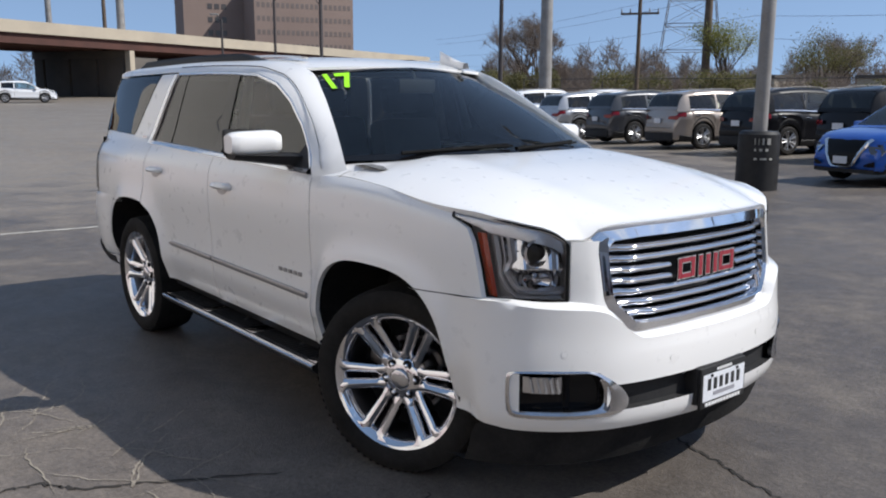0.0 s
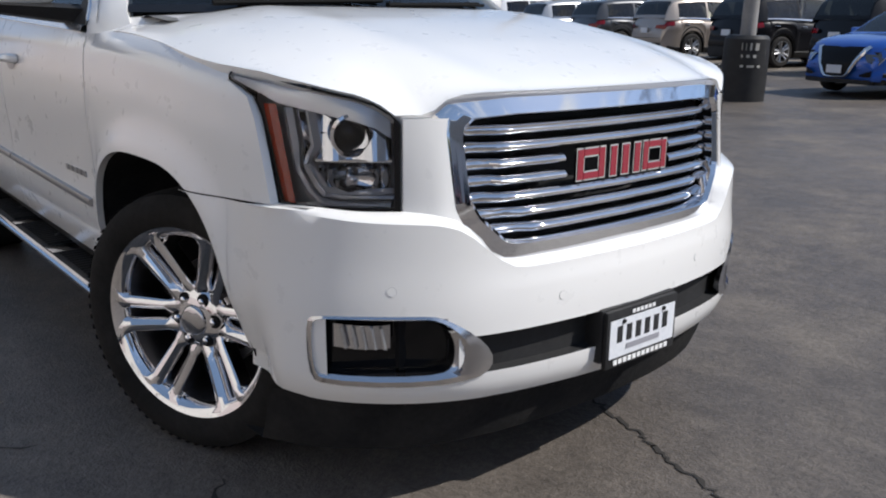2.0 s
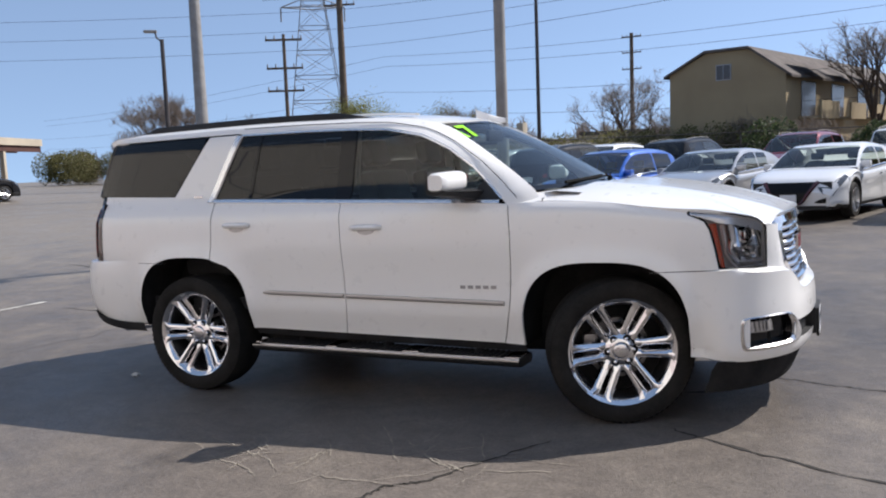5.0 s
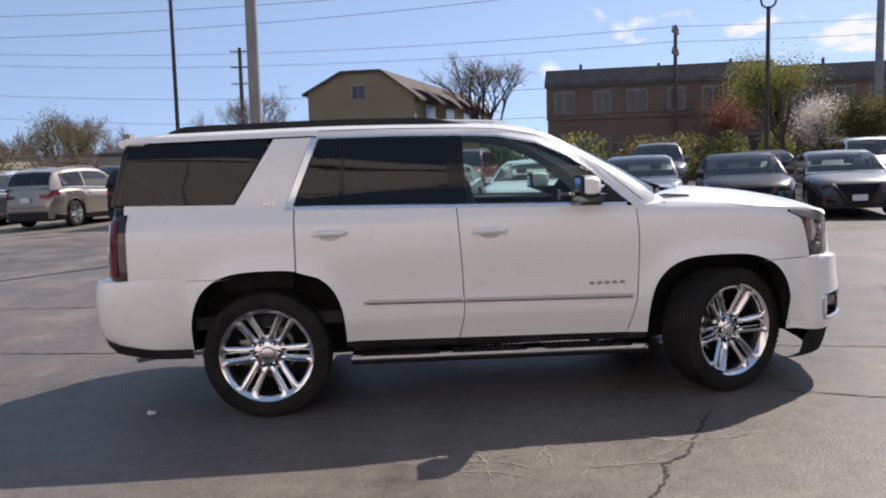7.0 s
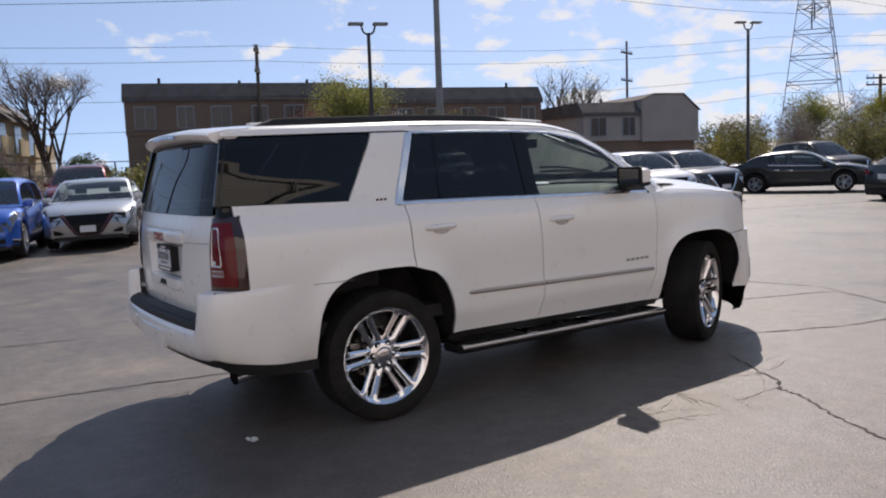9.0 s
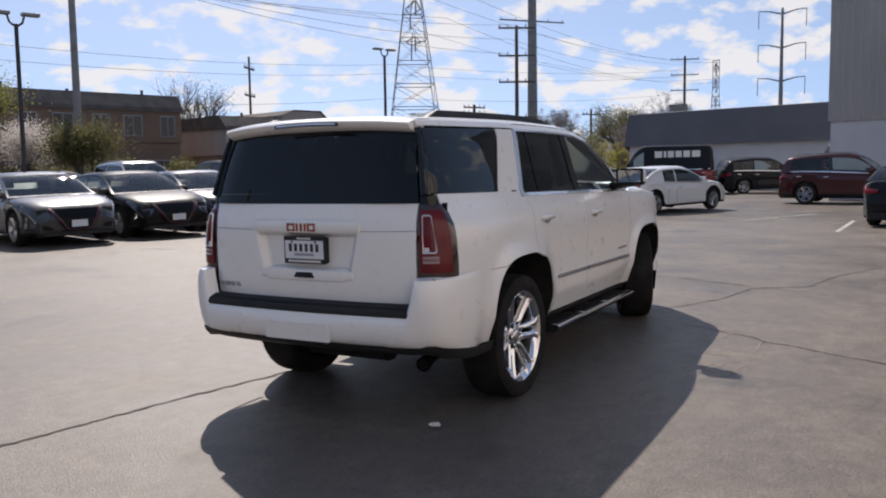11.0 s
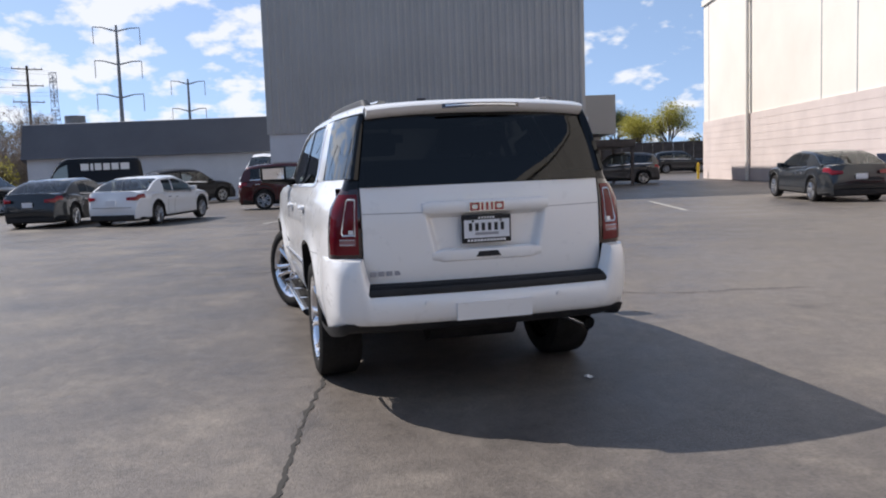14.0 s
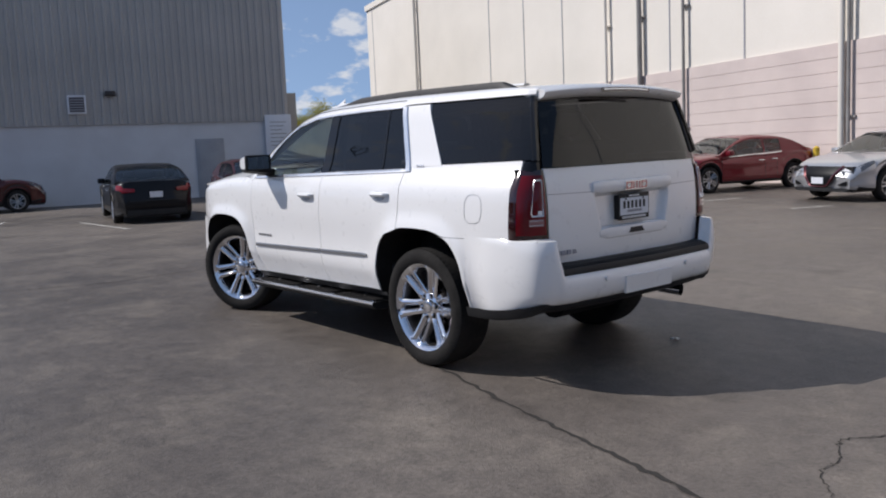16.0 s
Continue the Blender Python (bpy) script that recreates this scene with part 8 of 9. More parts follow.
for nm, sd_ in SIDES:
    # black corner between rear glass and quarter glass
    bm = bmesh.new()
    rows = []
    for z in list(np.linspace(1.349, 1.404, 3)) + list(np.linspace(1.412, 1.805, 8)):
        xq, k = table(z, [(1.37, -2.452), (1.80, -2.342)]), 1 - 0.10 * (z - 1.366) / 0.434
        a = Vector((gate_x(0.775, z) + 0.008, 0.772 * k, z))
        xc = xq + 0.03 if z > 1.41 else -2.357
        c = Vector((xc, side_y(xc, z) + (0.003 if z > 1.41 else 0.0005), z))
        mid_ = lerp(a, c, 0.5) + Vector((-0.020, 0.018, 0))
        rows.append([Vector((p.x, p.y * sd_, p.z)) for p in (a, lerp(a, mid_, 0.55) + Vector((-0.006, 0.0, 0)), mid_, lerp(mid_, c, 0.5) + Vector((-0.002, 0.006, 0)), c)])
    loft(bm, rows)
    part("corner_trim", bm, GLOSS_BLACK, suv, "gloss black corner glass trim")
    # tail lamp wraps the corner
    def tl(t, z, out=0.0):
        """t: 0 at the gate, 1 at the flank."""
        t, z = float(t), float(z)
        a = Vector((gate_x(0.775, z) + 0.004, 0.776, z))
        c = Vector((-2.350, side_y(-2.350, z), z))
        k = Vector((a.x + 0.012, c.y - 0.026, z))
        p = (1 - t) ** 2 * a + 2 * t * (1 - t) * k + t * t * c
        n = Vector((-(1 - t) - 0.15, t + 0.1, 0)).normalized()
        p = p + n * out
        return Vector((p.x, p.y * sd_, p.z))
    bm = bmesh.new()
    sheet(bm, [[tl(i / 14, z, 0.006) for z in np.linspace(0.938, 1.355, 12)] for i in range(15)], lambda p: Vector((0.03, 0, 0)))
    lamp = part("tail_light", bm, TAIL_DARK, suv, "dark red wrap-around tail light")
    bm = bmesh.new()
    loft(bm, [[tl(t, z, 0.0118) for z in np.linspace(0.965, 1.325, 8)] for t in np.linspace(0.06, 0.86, 14)])
    part("red_lens", bm, RED_TAIL, lamp, "red lens")
    bm = bmesh.new()
    C_ = [(0.12, 1.075), (0.12, 1.292), (0.16, 1.300), (0.37, 1.300), (0.41, 1.288), (0.46, 1.095), (0.42, 1.075), (0.12, 1.075)]
    D_ = [(0.150, 1.086), (0.150, 1.281), (0.18, 1.289), (0.355, 1.289), (0.380, 1.279), (0.425, 1.100), (0.40, 1.086), (0.150, 1.086)]
    loft(bm, [[tl(a[0], a[1], 0.014), tl(lerp(a[0], b[0], 0.5), lerp(a[1], b[1], 0.5), 0.020), tl(b[0], b[1], 0.014)] for a, b in zip(C_, D_)])
    part("light_guide", bm, GUIDE, lamp, "silvery inner light guide")
    bm = bmesh.new()
    loft(bm, [[tl(t, z, 0.0135) for z in np.linspace(1.088, 1.112, 3)] for t in np.linspace(0.16, 0.27, 4)])
    part("bulb_window", bm, GUIDE, lamp)
    bm = bmesh.new()
    loft(bm, [[tl(t, z, 0.0130) for z in np.linspace(1.018, 1.062, 3)] for t in np.linspace(0.12, 0.50, 6)])
    rev = part("reverse_lamp", bm, REVERSE_LENS, lamp, "greyish clear reversing lens")
    for zc in (1.026, 1.054):
        bm = bmesh.new()
        loft(bm, [[tl(t, zc - 0.003, 0.0135), tl(t, zc, 0.018), tl(t, zc + 0.003, 0.0135)] for t in np.linspace(0.14, 0.48, 6)])
        part("lens_rib", bm, CLEAR_LENS, rev)

# spoiler and high brake light
bm = bmesh.new()
rows = []
for i in range(25):
    u = -1 + 2 * i / 24
    y = 0.70 * u
    e = 0.055 * abs(u) ** 3
    dz = -0.030 * abs(u) ** 2.6
    rows.append([Vector((x + e, y, z + dz)) for x, z in ((-2.20, 1.892), (-2.36, 1.884), (-2.445, 1.866), (-2.458, 1.852), (-2.445, 1.828), (-2.395, 1.803), (-2.34, 1.800))])
vr = loft(bm, rows)
bm.faces.new(vr[0]), bm.faces.new(vr[-1])
spoil = part("spoiler", bm, WHITE, suv)
bm = bmesh.new()
rows = [[Vector((-2.462 + 0.055 * (abs(y) / 0.7) ** 3, y, 1.858 - 0.008 * (abs(y) / 0.25) ** 2)), Vector((-2.464 + 0.055 * (abs(y) / 0.7) ** 3, y, 1.832 - 0.008 * (abs(y) / 0.25) ** 2))] for y in np.linspace(-0.245, 0.245, 13)]
loft(bm, rows)
bl = part("brake_light", bm, TAIL_DARK, spoil, "dark red high brake light")
bm = bmesh.new()
rows = [[Vector((-2.4655, y, 1.851 - 0.008 * (abs(y) / 0.25) ** 2)), Vector((-2.4665, y, 1.842 - 0.008 * (abs(y) / 0.25) ** 2))] for y in np.linspace(-0.225, 0.225, 13)]
loft(bm, rows)
part("lens_strip", bm, CLEAR_LENS, bl, "pale clear lens strip")

# plate garnish with handle, emblem, plate
bm = bmesh.new()
rows = []
for i in range(17):
    y = lerp(-0.405, 0.405, i / 16)
    x = gate_x(y, 1.22)
    e = 0.8 if i in (0, 16) else 1.0
    rows.append([Vector((x + dx * e + (0.004 if e < 1 else 0), y, 1.225 + dz * e)) for dx, dz in ((0.0, 0.040), (-0.018, 0.036), (-0.026, 0.018), (-0.026, -0.022), (-0.016, -0.036), (0.03, -0.037))])
vr = loft(bm, rows)
bm.faces.new(vr[0]), bm.faces.new(vr[-1])
part("garnish", bm, WHITE, gate)
emblem(gate, ((0.082, 0.064, RING), (0.004, 0.078, POSTS), (-0.074, 0.060, RING)), 1.223, 0.048, lambda y: gate_x(y, 1.22) - 0.024, EMBLEM_RED, "dark red emblem bars")
# raised lower lip of the plate pocket
bm = bmesh.new()
rows = []
for i in range(21):
    y = lerp(-0.352, 0.352, i / 20)
    e = min(1.0, min(i, 20 - i) / 2)
    x = gate_x(y, 0.93)
    rows.append([Vector((x + dx * (0.3 + 0.7 * e), y, 0.930 + dz * (0.6 + 0.4 * e))) for dx, dz in ((0.030, 0.040), (0.010, 0.040), (-0.010, 0.030), (-0.014, 0.0), (-0.010, -0.030), (0.004, -0.040))])
vr = loft(bm, rows)
bm.faces.new(vr[0]), bm.faces.new(vr[-1])
part("pocket_lip", bm, WHITE, gate)
for sg in (-1, 1):
    bm = bmesh.new()
    loft(bm, [[Vector((gate_x(y, 1.20) - 0.0012, y, 1.196 + d + 0.012 * abs(y))) for d in (-0.0022, 0.0022)] for y in np.linspace(0.40, 0.766, 9) * sg])
    part("gate_seam", bm, SATIN, gate)
bm = bmesh.new()
loft(bm, [[Vector((-2.5455 + 0.004 * k, y * w, 0.914 + 0.033 * k)) for y in (-1, -0.8, 0, 0.8, 1)] for k, w in ((0, 0.082), (0.5, 0.070), (1, 0.060))])
loft(bm, [[Vector((x, y, 0.9475)) for y in (-0.060, 0.060)] for x in (-2.5412, -2.50)])
part("tailgate_handle", bm, BLACK_PLASTIC, gate, "dark tailgate handle notch")
dealer_plate(Matrix.Translation((-2.522, 0.003, 1.082)) @ Matrix(((0, 0, -1, 0), (-1, 0, 0, 0), (0, 1, 0, 0), (0, 0, 0, 1))), "rear_plate")
bm = bmesh.new()
box(bm, -2.515, -2.47, -0.15, 0.15, 1.0, 1.16, 0.01)
part("plate_holder", bm, BLACK_PLASTIC, suv)


def badge(m, n, w, h, gap, material, name, lab):
    """A run of small plain blocks, standing for a name badge."""
    root = new(name)
    root.parent = suv
    root.matrix_basis = m
    root["label"] = lab
    for i in range(n):
        b = bmesh.new()
        x = (i - (n - 1) / 2) * (w + gap)
        for x0, x1, y0, y1 in ((x - w * 0.40, x + w * 0.40, -h * 0.38, h * 0.38),):
            box(b, x0, x1, y0, y1, -0.002, 0.004)
        part("block", b, material, root, flat=True)


badge(Matrix.Translation((gate_x(0.6, 0.84) - 0.001, 0.595, 0.842)) @ Matrix(((0, 0, -1, 0), (-1, 0, 0, 0), (0, 1, 0, 0), (0, 0, 0, 1))), 6, 0.044, 0.036, 0.006, BAR_GREY, "name_badge", "small dark chrome name badge")
for nm, sd_ in SIDES:
    y = side_y(0.755, 0.775)
    m = Matrix.Translation((0.755, sd_ * (y + 0.001), 0.775)) @ (Matrix(((1, 0, 0, 0), (0, 0, -1, 0), (0, 1, 0, 0), (0, 0, 0, 1))) if sd_ < 0 else Matrix(((-1, 0, 0, 0), (0, 0, 1, 0), (0, 1, 0, 0), (0, 0, 0, 1))))
    badge(m, 5, 0.040, 0.026, 0.010, SATIN, "name_badge", "small grey name badge")
    y = side_y(-1.40, 1.375)
    m = Matrix.Translation((-1.405, sd_ * (y + 0.004), 1.385)) @ (Matrix(((1, 0, 0, 0), (0, 0, -1, 0), (0, 1, 0, 0), (0, 0, 0, 1))) if sd_ < 0 else Matrix(((-1, 0, 0, 0), (0, 0, 1, 0), (0, 1, 0, 0), (0, 0, 0, 1))))
    badge(m, 3, 0.022, 0.018, 0.006, CAR_CHROME, "trim_badge", "small chrome trim badge")

REAR = [(-2.640, 0.0), (-2.637, 0.30), (-2.626, 0.55), (-2.606, 0.75), (-2.572, 0.862), (-2.500, 0.938), (-2.35, 0.979), (-2.14, 0.996), (-1.945, 0.999)]
bm = bmesh.new()
cols = []
for s in full:
    x, y = plan(REAR, abs(s))
    y = math.copysign(y, s)
    ay = abs(y)
    corner = min(1, max(0, (ay - 0.80) / 0.10))
    zt = lerp(0.715, 0.932, min(1, max(0, (ay - 0.782) / 0.025)))
    zb = curve_table(ay, [(0, 0.535), (0.25, 0.535), (0.75, 0.538), (0.9, 0.540), (0.97, 0.510), (1.0, 0.468)])
    nx, ny = (-1.0, 0.0) if ay < 0.6 else (-0.75, math.copysign(0.66, y)) if ay < 0.92 else (-0.25, math.copysign(0.96, y))
    flank = min(1, max(0, (ay - 0.95) / 0.04))
    col = []
    for q, ins in ((0.0, 0.055), (0.06, 0.030), (0.20, 0.014), (0.40, 0.004), (0.60, 0.0), (0.80, 0.004), (0.93, 0.012), (1.0, 0.024)):
        ins = ins * (1 - 0.7 * flank) + flank * (0.0 if q > 0.3 else 0.01)
        yy_, z_ = y - ny * ins, lerp(zb, zt, q)
        if x > -2.20:
            k = max(0.0, min(1.0, (-1.95 - x) / 0.25))
            yy_ = math.copysign(lerp(side_y(x, max(z_, 0.46)) + 0.0005, abs(yy_), k * k * (3 - 2 * k)), y)
        col.append(Vector((x - nx * ins, yy_, z_)))
    col.append(Vector((x - nx * (0.10 * (1 - flank) + 0.012), y - ny * 0.05 * (1 - flank) - ny * 0.012, zt + 0.010)))
    cols.append(col)
loft(bm, cols)
for sd_ in (-1, 1):
    loft(bm, [[Vector((x, sd_ * (side_y(x, z) + 0.0005), z)) for z in np.linspace(min(max(arch_top(ARCH_R, x), 0.468), 0.921), 0.922, 9)] for x in [-1.952] + list(ARCH_R[0] - ARCH_R[2] * np.sin(np.linspace(1.57, 0.48, 16)))])
part("rear_bumper", bm, WHITE, suv)
bm = bmesh.new()
sheet(bm, [[Vector((-2.62 + dx + 0.035 * (abs(y) / 0.78) ** 2, y, z)) for dx, z in ((-0.004, 0.718), (-0.006, 0.735), (0.006, 0.758), (0.05, 0.778), (0.13, 0.782))] for y in np.linspace(-0.780, 0.780, 25)], Vector((0.02, 0, -0.01)))
pad = part("step_pad", bm, BLACK_PLASTIC, suv, "black ribbed bumper step pad")
for k in range(3):
    bm = bmesh.new()
    loft(bm, [[Vector((-2.598 + k * 0.030 + 0.035 * (abs(y) / 0.78) ** 2 + d, y, 0.768 + 0.008 * min(k, 1) + h)) for d, h in ((-0.006, 0), (0, 0.006), (0.006, 0))] for y in np.linspace(-0.75, 0.75, 13)])
    part("ridge", bm, BLACK_PLASTIC, pad)
bm = bmesh.new()
sheet(bm, [[Vector((-2.650 + 0.004 * i, y, z)) for i, z in enumerate((0.655, 0.60, 0.545))] for y in np.linspace(-0.24, 0.24, 5)], Vector((0.02, 0, 0)))
part("hitch_cover", bm, WHITE, suv, "white hitch cover panel")
bm = bmesh.new()
rows = []
for s in full:
    x, y = plan(REAR, abs(s))
    zb = curve_table(y, [(0, 0.535), (0.25, 0.535), (0.75, 0.538), (0.9, 0.540), (0.97, 0.510), (1.0, 0.468)])
    k = min(1.0, max(0.0, (y - 0.85) / 0.13))
    rows.append([Vector((x + dx * (1 - 0.9 * k), math.copysign(max(0.0, y - dy), s), zb + dz)) for dx, dy, dz in ((0.045, 0.012, 0.012), (0.060, 0.020, -0.025), (0.11, 0.035, -0.055), (0.22, 0.06, -0.060))])
loft(bm, rows)
part("rear_valance", bm, BLACK_PLASTIC, suv, "black lower rear valance")
for y in (-0.42, 0.42):
    bm = bmesh.new()
    c = Vector((-2.645, y, 0.665))
    tube(bm, c + Vector((0.02, 0, 0)), c + Vector((-0.0005, 0, 0)), 0.0145, seg=14)
    part("sensor_disc", bm, WHITE, suv)
bm = bmesh.new()
tube(bm, (-1.9, -0.66, 0.41), (-2.26, -0.71, 0.41), 0.035, seg=14)
tube(bm, (-2.22, -0.70, 0.412), (-2.38, -0.735, 0.400), 0.042, 0.045, 16, caps=False)
tube(bm, (-2.38, -0.735, 0.400), (-2.24, -0.705, 0.41), 0.038, 0.036, 16, caps=False)
tip = part("exhaust_tip", bm, CAR_CHROME, suv, "polished exhaust tip")
# black plug added in the pipe to stand for the shade inside
bm = bmesh.new()
tube(bm, (-2.362, -0.731, 0.4012), (-2.30, -0.717, 0.405), 0.0375, seg=16)
part("bore_shade_plug", bm, SEAM, tip)

# ---- wheels ----
def wheel_meshes():
    R, Q = WHEEL_R, 0.297
    out = {}
    bm = bmesh.new()
    lathe(bm, [(Q - 0.006, -0.135), (Q + 0.012, -0.142), (R - 0.035, -0.146), (R - 0.008, -0.125), (R, -0.09), (R, 0.09), (R - 0.008, 0.125), (R - 0.035, 0.142), (R - 0.062, 0.144), (Q + 0.022, 0.138), (Q + 0.010, 0.130), (Q - 0.006, 0.120)], 72)
    out["tyre"] = to_mesh(bm, "tyre", TYRE)
    bm = bmesh.new()
    for k in range(72):
        a = 2 * math.pi * k / 72
        for h0, h1, da in ((0.045, 0.128, 0.5), (-0.02, 0.04, -0.3)):
            p = lambda r, h, d: Vector((r * math.cos(a + d), h, r * math.sin(a + d)))
            d0 = 0.030
            vs = [bm.verts.new(q) for q in (p(R + 0.0014, h0, 0), p(R + 0.0014, h0, d0 * 1.3), p(R - 0.004, h1, d0 * (1.3 + da)), p(R - 0.004, h1, d0 * da))]
            bm.faces.new(vs)
    out["tread"] = to_mesh(bm, "tread", TYRE)
    bm = bmesh.new()
    lathe(bm, [(Q - 0.028, 0.084), (Q - 0.024, 0.102), (Q - 0.015, 0.116), (Q + 0.002, 0.126), (Q + 0.008, 0.130), (Q + 0.010, 0.124), (Q + 0.004, 0.11)], 72)
    out["rim"] = to_mesh(bm, "rim", WHEEL_CHROME)
    bm = bmesh.new()
    lathe(bm, [(Q - 0.030, -0.12), (Q - 0.036, 0.02), (Q - 0.032, 0.070), (Q - 0.027, 0.086)], 72)
    out["barrel"] = to_mesh(bm, "barrel", DISC)
    # one twin spoke, along +x, dished towards the hub
    bm = bmesh.new()
    for sgn in (-1, 1):
        rows = []
        for i in range(15):
            t = i / 14
            r = lerp(0.082, Q - 0.004, t)
            inner = (0.0005 if t < 0.18 else lerp(0.0085, 0.0150, t)) - 0.006 * max(0.0, (t - 0.90) / 0.10)
            outer = lerp(0.046, 0.064, t) + 0.030 * max(0.0, (t - 0.86) / 0.14) ** 2 + 0.010 * max(0.0, (0.2 - t) / 0.2)
            h = lerp(0.070, 0.124, t ** 0.9) - 0.004 * math.sin(math.pi * t)
            mid_ = (inner + outer) / 2
            prof = ((inner, -0.055), (inner + 0.001, -0.018), (inner + 0.007, -0.010), (mid_, 0.001), (outer - 0.010, -0.001), (outer, -0.010), (outer + 0.006, -0.055))
            rows.append([Vector((math.sqrt(max(1e-4, r * r - q * q)) if t > 0.1 else r, h + dh, sgn * q)) for q, dh in prof])
        vr = loft(bm, rows)
        bm.faces.new(vr[-1])
    out["spoke"] = to_mesh(bm, "spoke", WHEEL_CHROME)
    # bright web between two spokes: a slanting block at the foot of the window
    bm = bmesh.new()
    rows = []
    for r, w_, h in ((0.085, 0.030, 0.066), (0.118, 0.034, 0.058), (0.124, 0.036, 0.050), (0.150, 0.042, 0.006), (0.156, 0.043, -0.030)):
        rows.append([Vector((r, h - 0.03, -w_)), Vector((r, h, -w_ + 0.006)), Vector((r, h, w_ - 0.006)), Vector((r, h - 0.03, w_))])
    loft(bm, rows)
    out["spoke_web"] = to_mesh(bm, "spoke_web", WHEEL_CHROME)
    bm = bmesh.new()
    lathe(bm, [(0.106, -0.02), (0.104, 0.056), (0.094, 0.069), (0.060, 0.080), (0.050, 0.082), (0.043, 0.060), (0.0405, 0.060)], 36)
    out["hub"] = to_mesh(bm, "hub", WHEEL_CHROME)
    bm = bmesh.new()
    lathe(bm, [(0.0005, 0.094), (0.036, 0.093), (0.044, 0.089), (0.0495, 0.082), (0.050, 0.05)], 32)
    out["hub_cap"] = to_mesh(bm, "hub_cap", DARK_CHROME)
    bm = bmesh.new()
    lathe(bm, [(0.0005, 0.090), (0.006, 0.089), (0.0105, 0.085), (0.0115, 0.06)], 6)
    out["lug_nut"] = to_mesh(bm, "lug_nut", CAR_CHROME)
    # raised black ring stands for the shade in each lug pit
    bm = bmesh.new()
    lathe(bm, [(0.010, 0.0765), (0.0195, 0.0785), (0.0215, 0.076), (0.022, 0.055)], 20)
    out["lug_pit_shade"] = to_mesh(bm, "lug_pit_shade", WELL)
    bm = bmesh.new()
    lathe(bm, [(0.08, -0.02), (0.175, -0.02), (0.178, -0.03), (0.178, -0.045), (0.08, -0.05)], 36)
    out["brake_disc"] = to_mesh(bm, "brake_disc", DISC)
    bm = bmesh.new()
    lathe(bm, [(0.0005, -0.055), (Q - 0.032, -0.06)], 36)
    out["backing_plate"] = to_mesh(bm, "backing_plate", WELL)
    bm = bmesh.new()
    box(bm, 0.10, 0.20, -0.055, 0.012, -0.09, 0.09, 0.02)
    out["caliper"] = to_mesh(bm, "caliper", DISC)
    return out


WM = wheel_meshes()
STEER = 24.0
for ax, sd_, turn, spin in ((AXF, -1, STEER, 3), (AXF, 1, STEER, 12), (AXR, -1, 0, 0), (AXR, 1, 0, 9)):
    w = new("wheel")
    w.parent = suv
    w["label"] = "chrome twin-spoke wheel with a low-profile tyre"
    base = Matrix.Translation((ax + (0 if turn == 0 else 0.080 if sd_ < 0 else -0.030), sd_ * (0.850 if turn == 0 else 0.842), WHEEL_R)) @ Matrix.Rotation(radians(turn), 4, "Z") @ Matrix.Rotation(0 if sd_ > 0 else math.pi, 4, "Z")
    w.matrix_basis = base
    sp = Matrix.Rotation(radians(spin), 4, "Y")
    for k in ("tyre", "rim", "barrel", "hub", "hub_cap", "brake_disc", "backing_plate", "caliper"):
        share(k, WM[k], w, Matrix.Identity(4))
    t_ = share("tread", WM["tread"], w, sp)
    tagged(t_, kind="stuff")
    for k in range(6):
        share("spoke", WM["spoke"], w, sp @ Matrix.Rotation(2 * math.pi * k / 6, 4, "Y"))
        q = sp @ Matrix.Rotation(2 * math.pi * (k + 0.0) / 6, 4, "Y") @ Matrix.Translation((0.073, 0.0, 0))
        share("spoke_web", WM["spoke_web"], w, sp @ Matrix.Rotation(2 * math.pi * (k + 0.5) / 6, 4, "Y"))
        share("lug_nut", WM["lug_nut"], w, q)
        share("lug_pit_shade", WM["lug_pit_shade"], w, q)

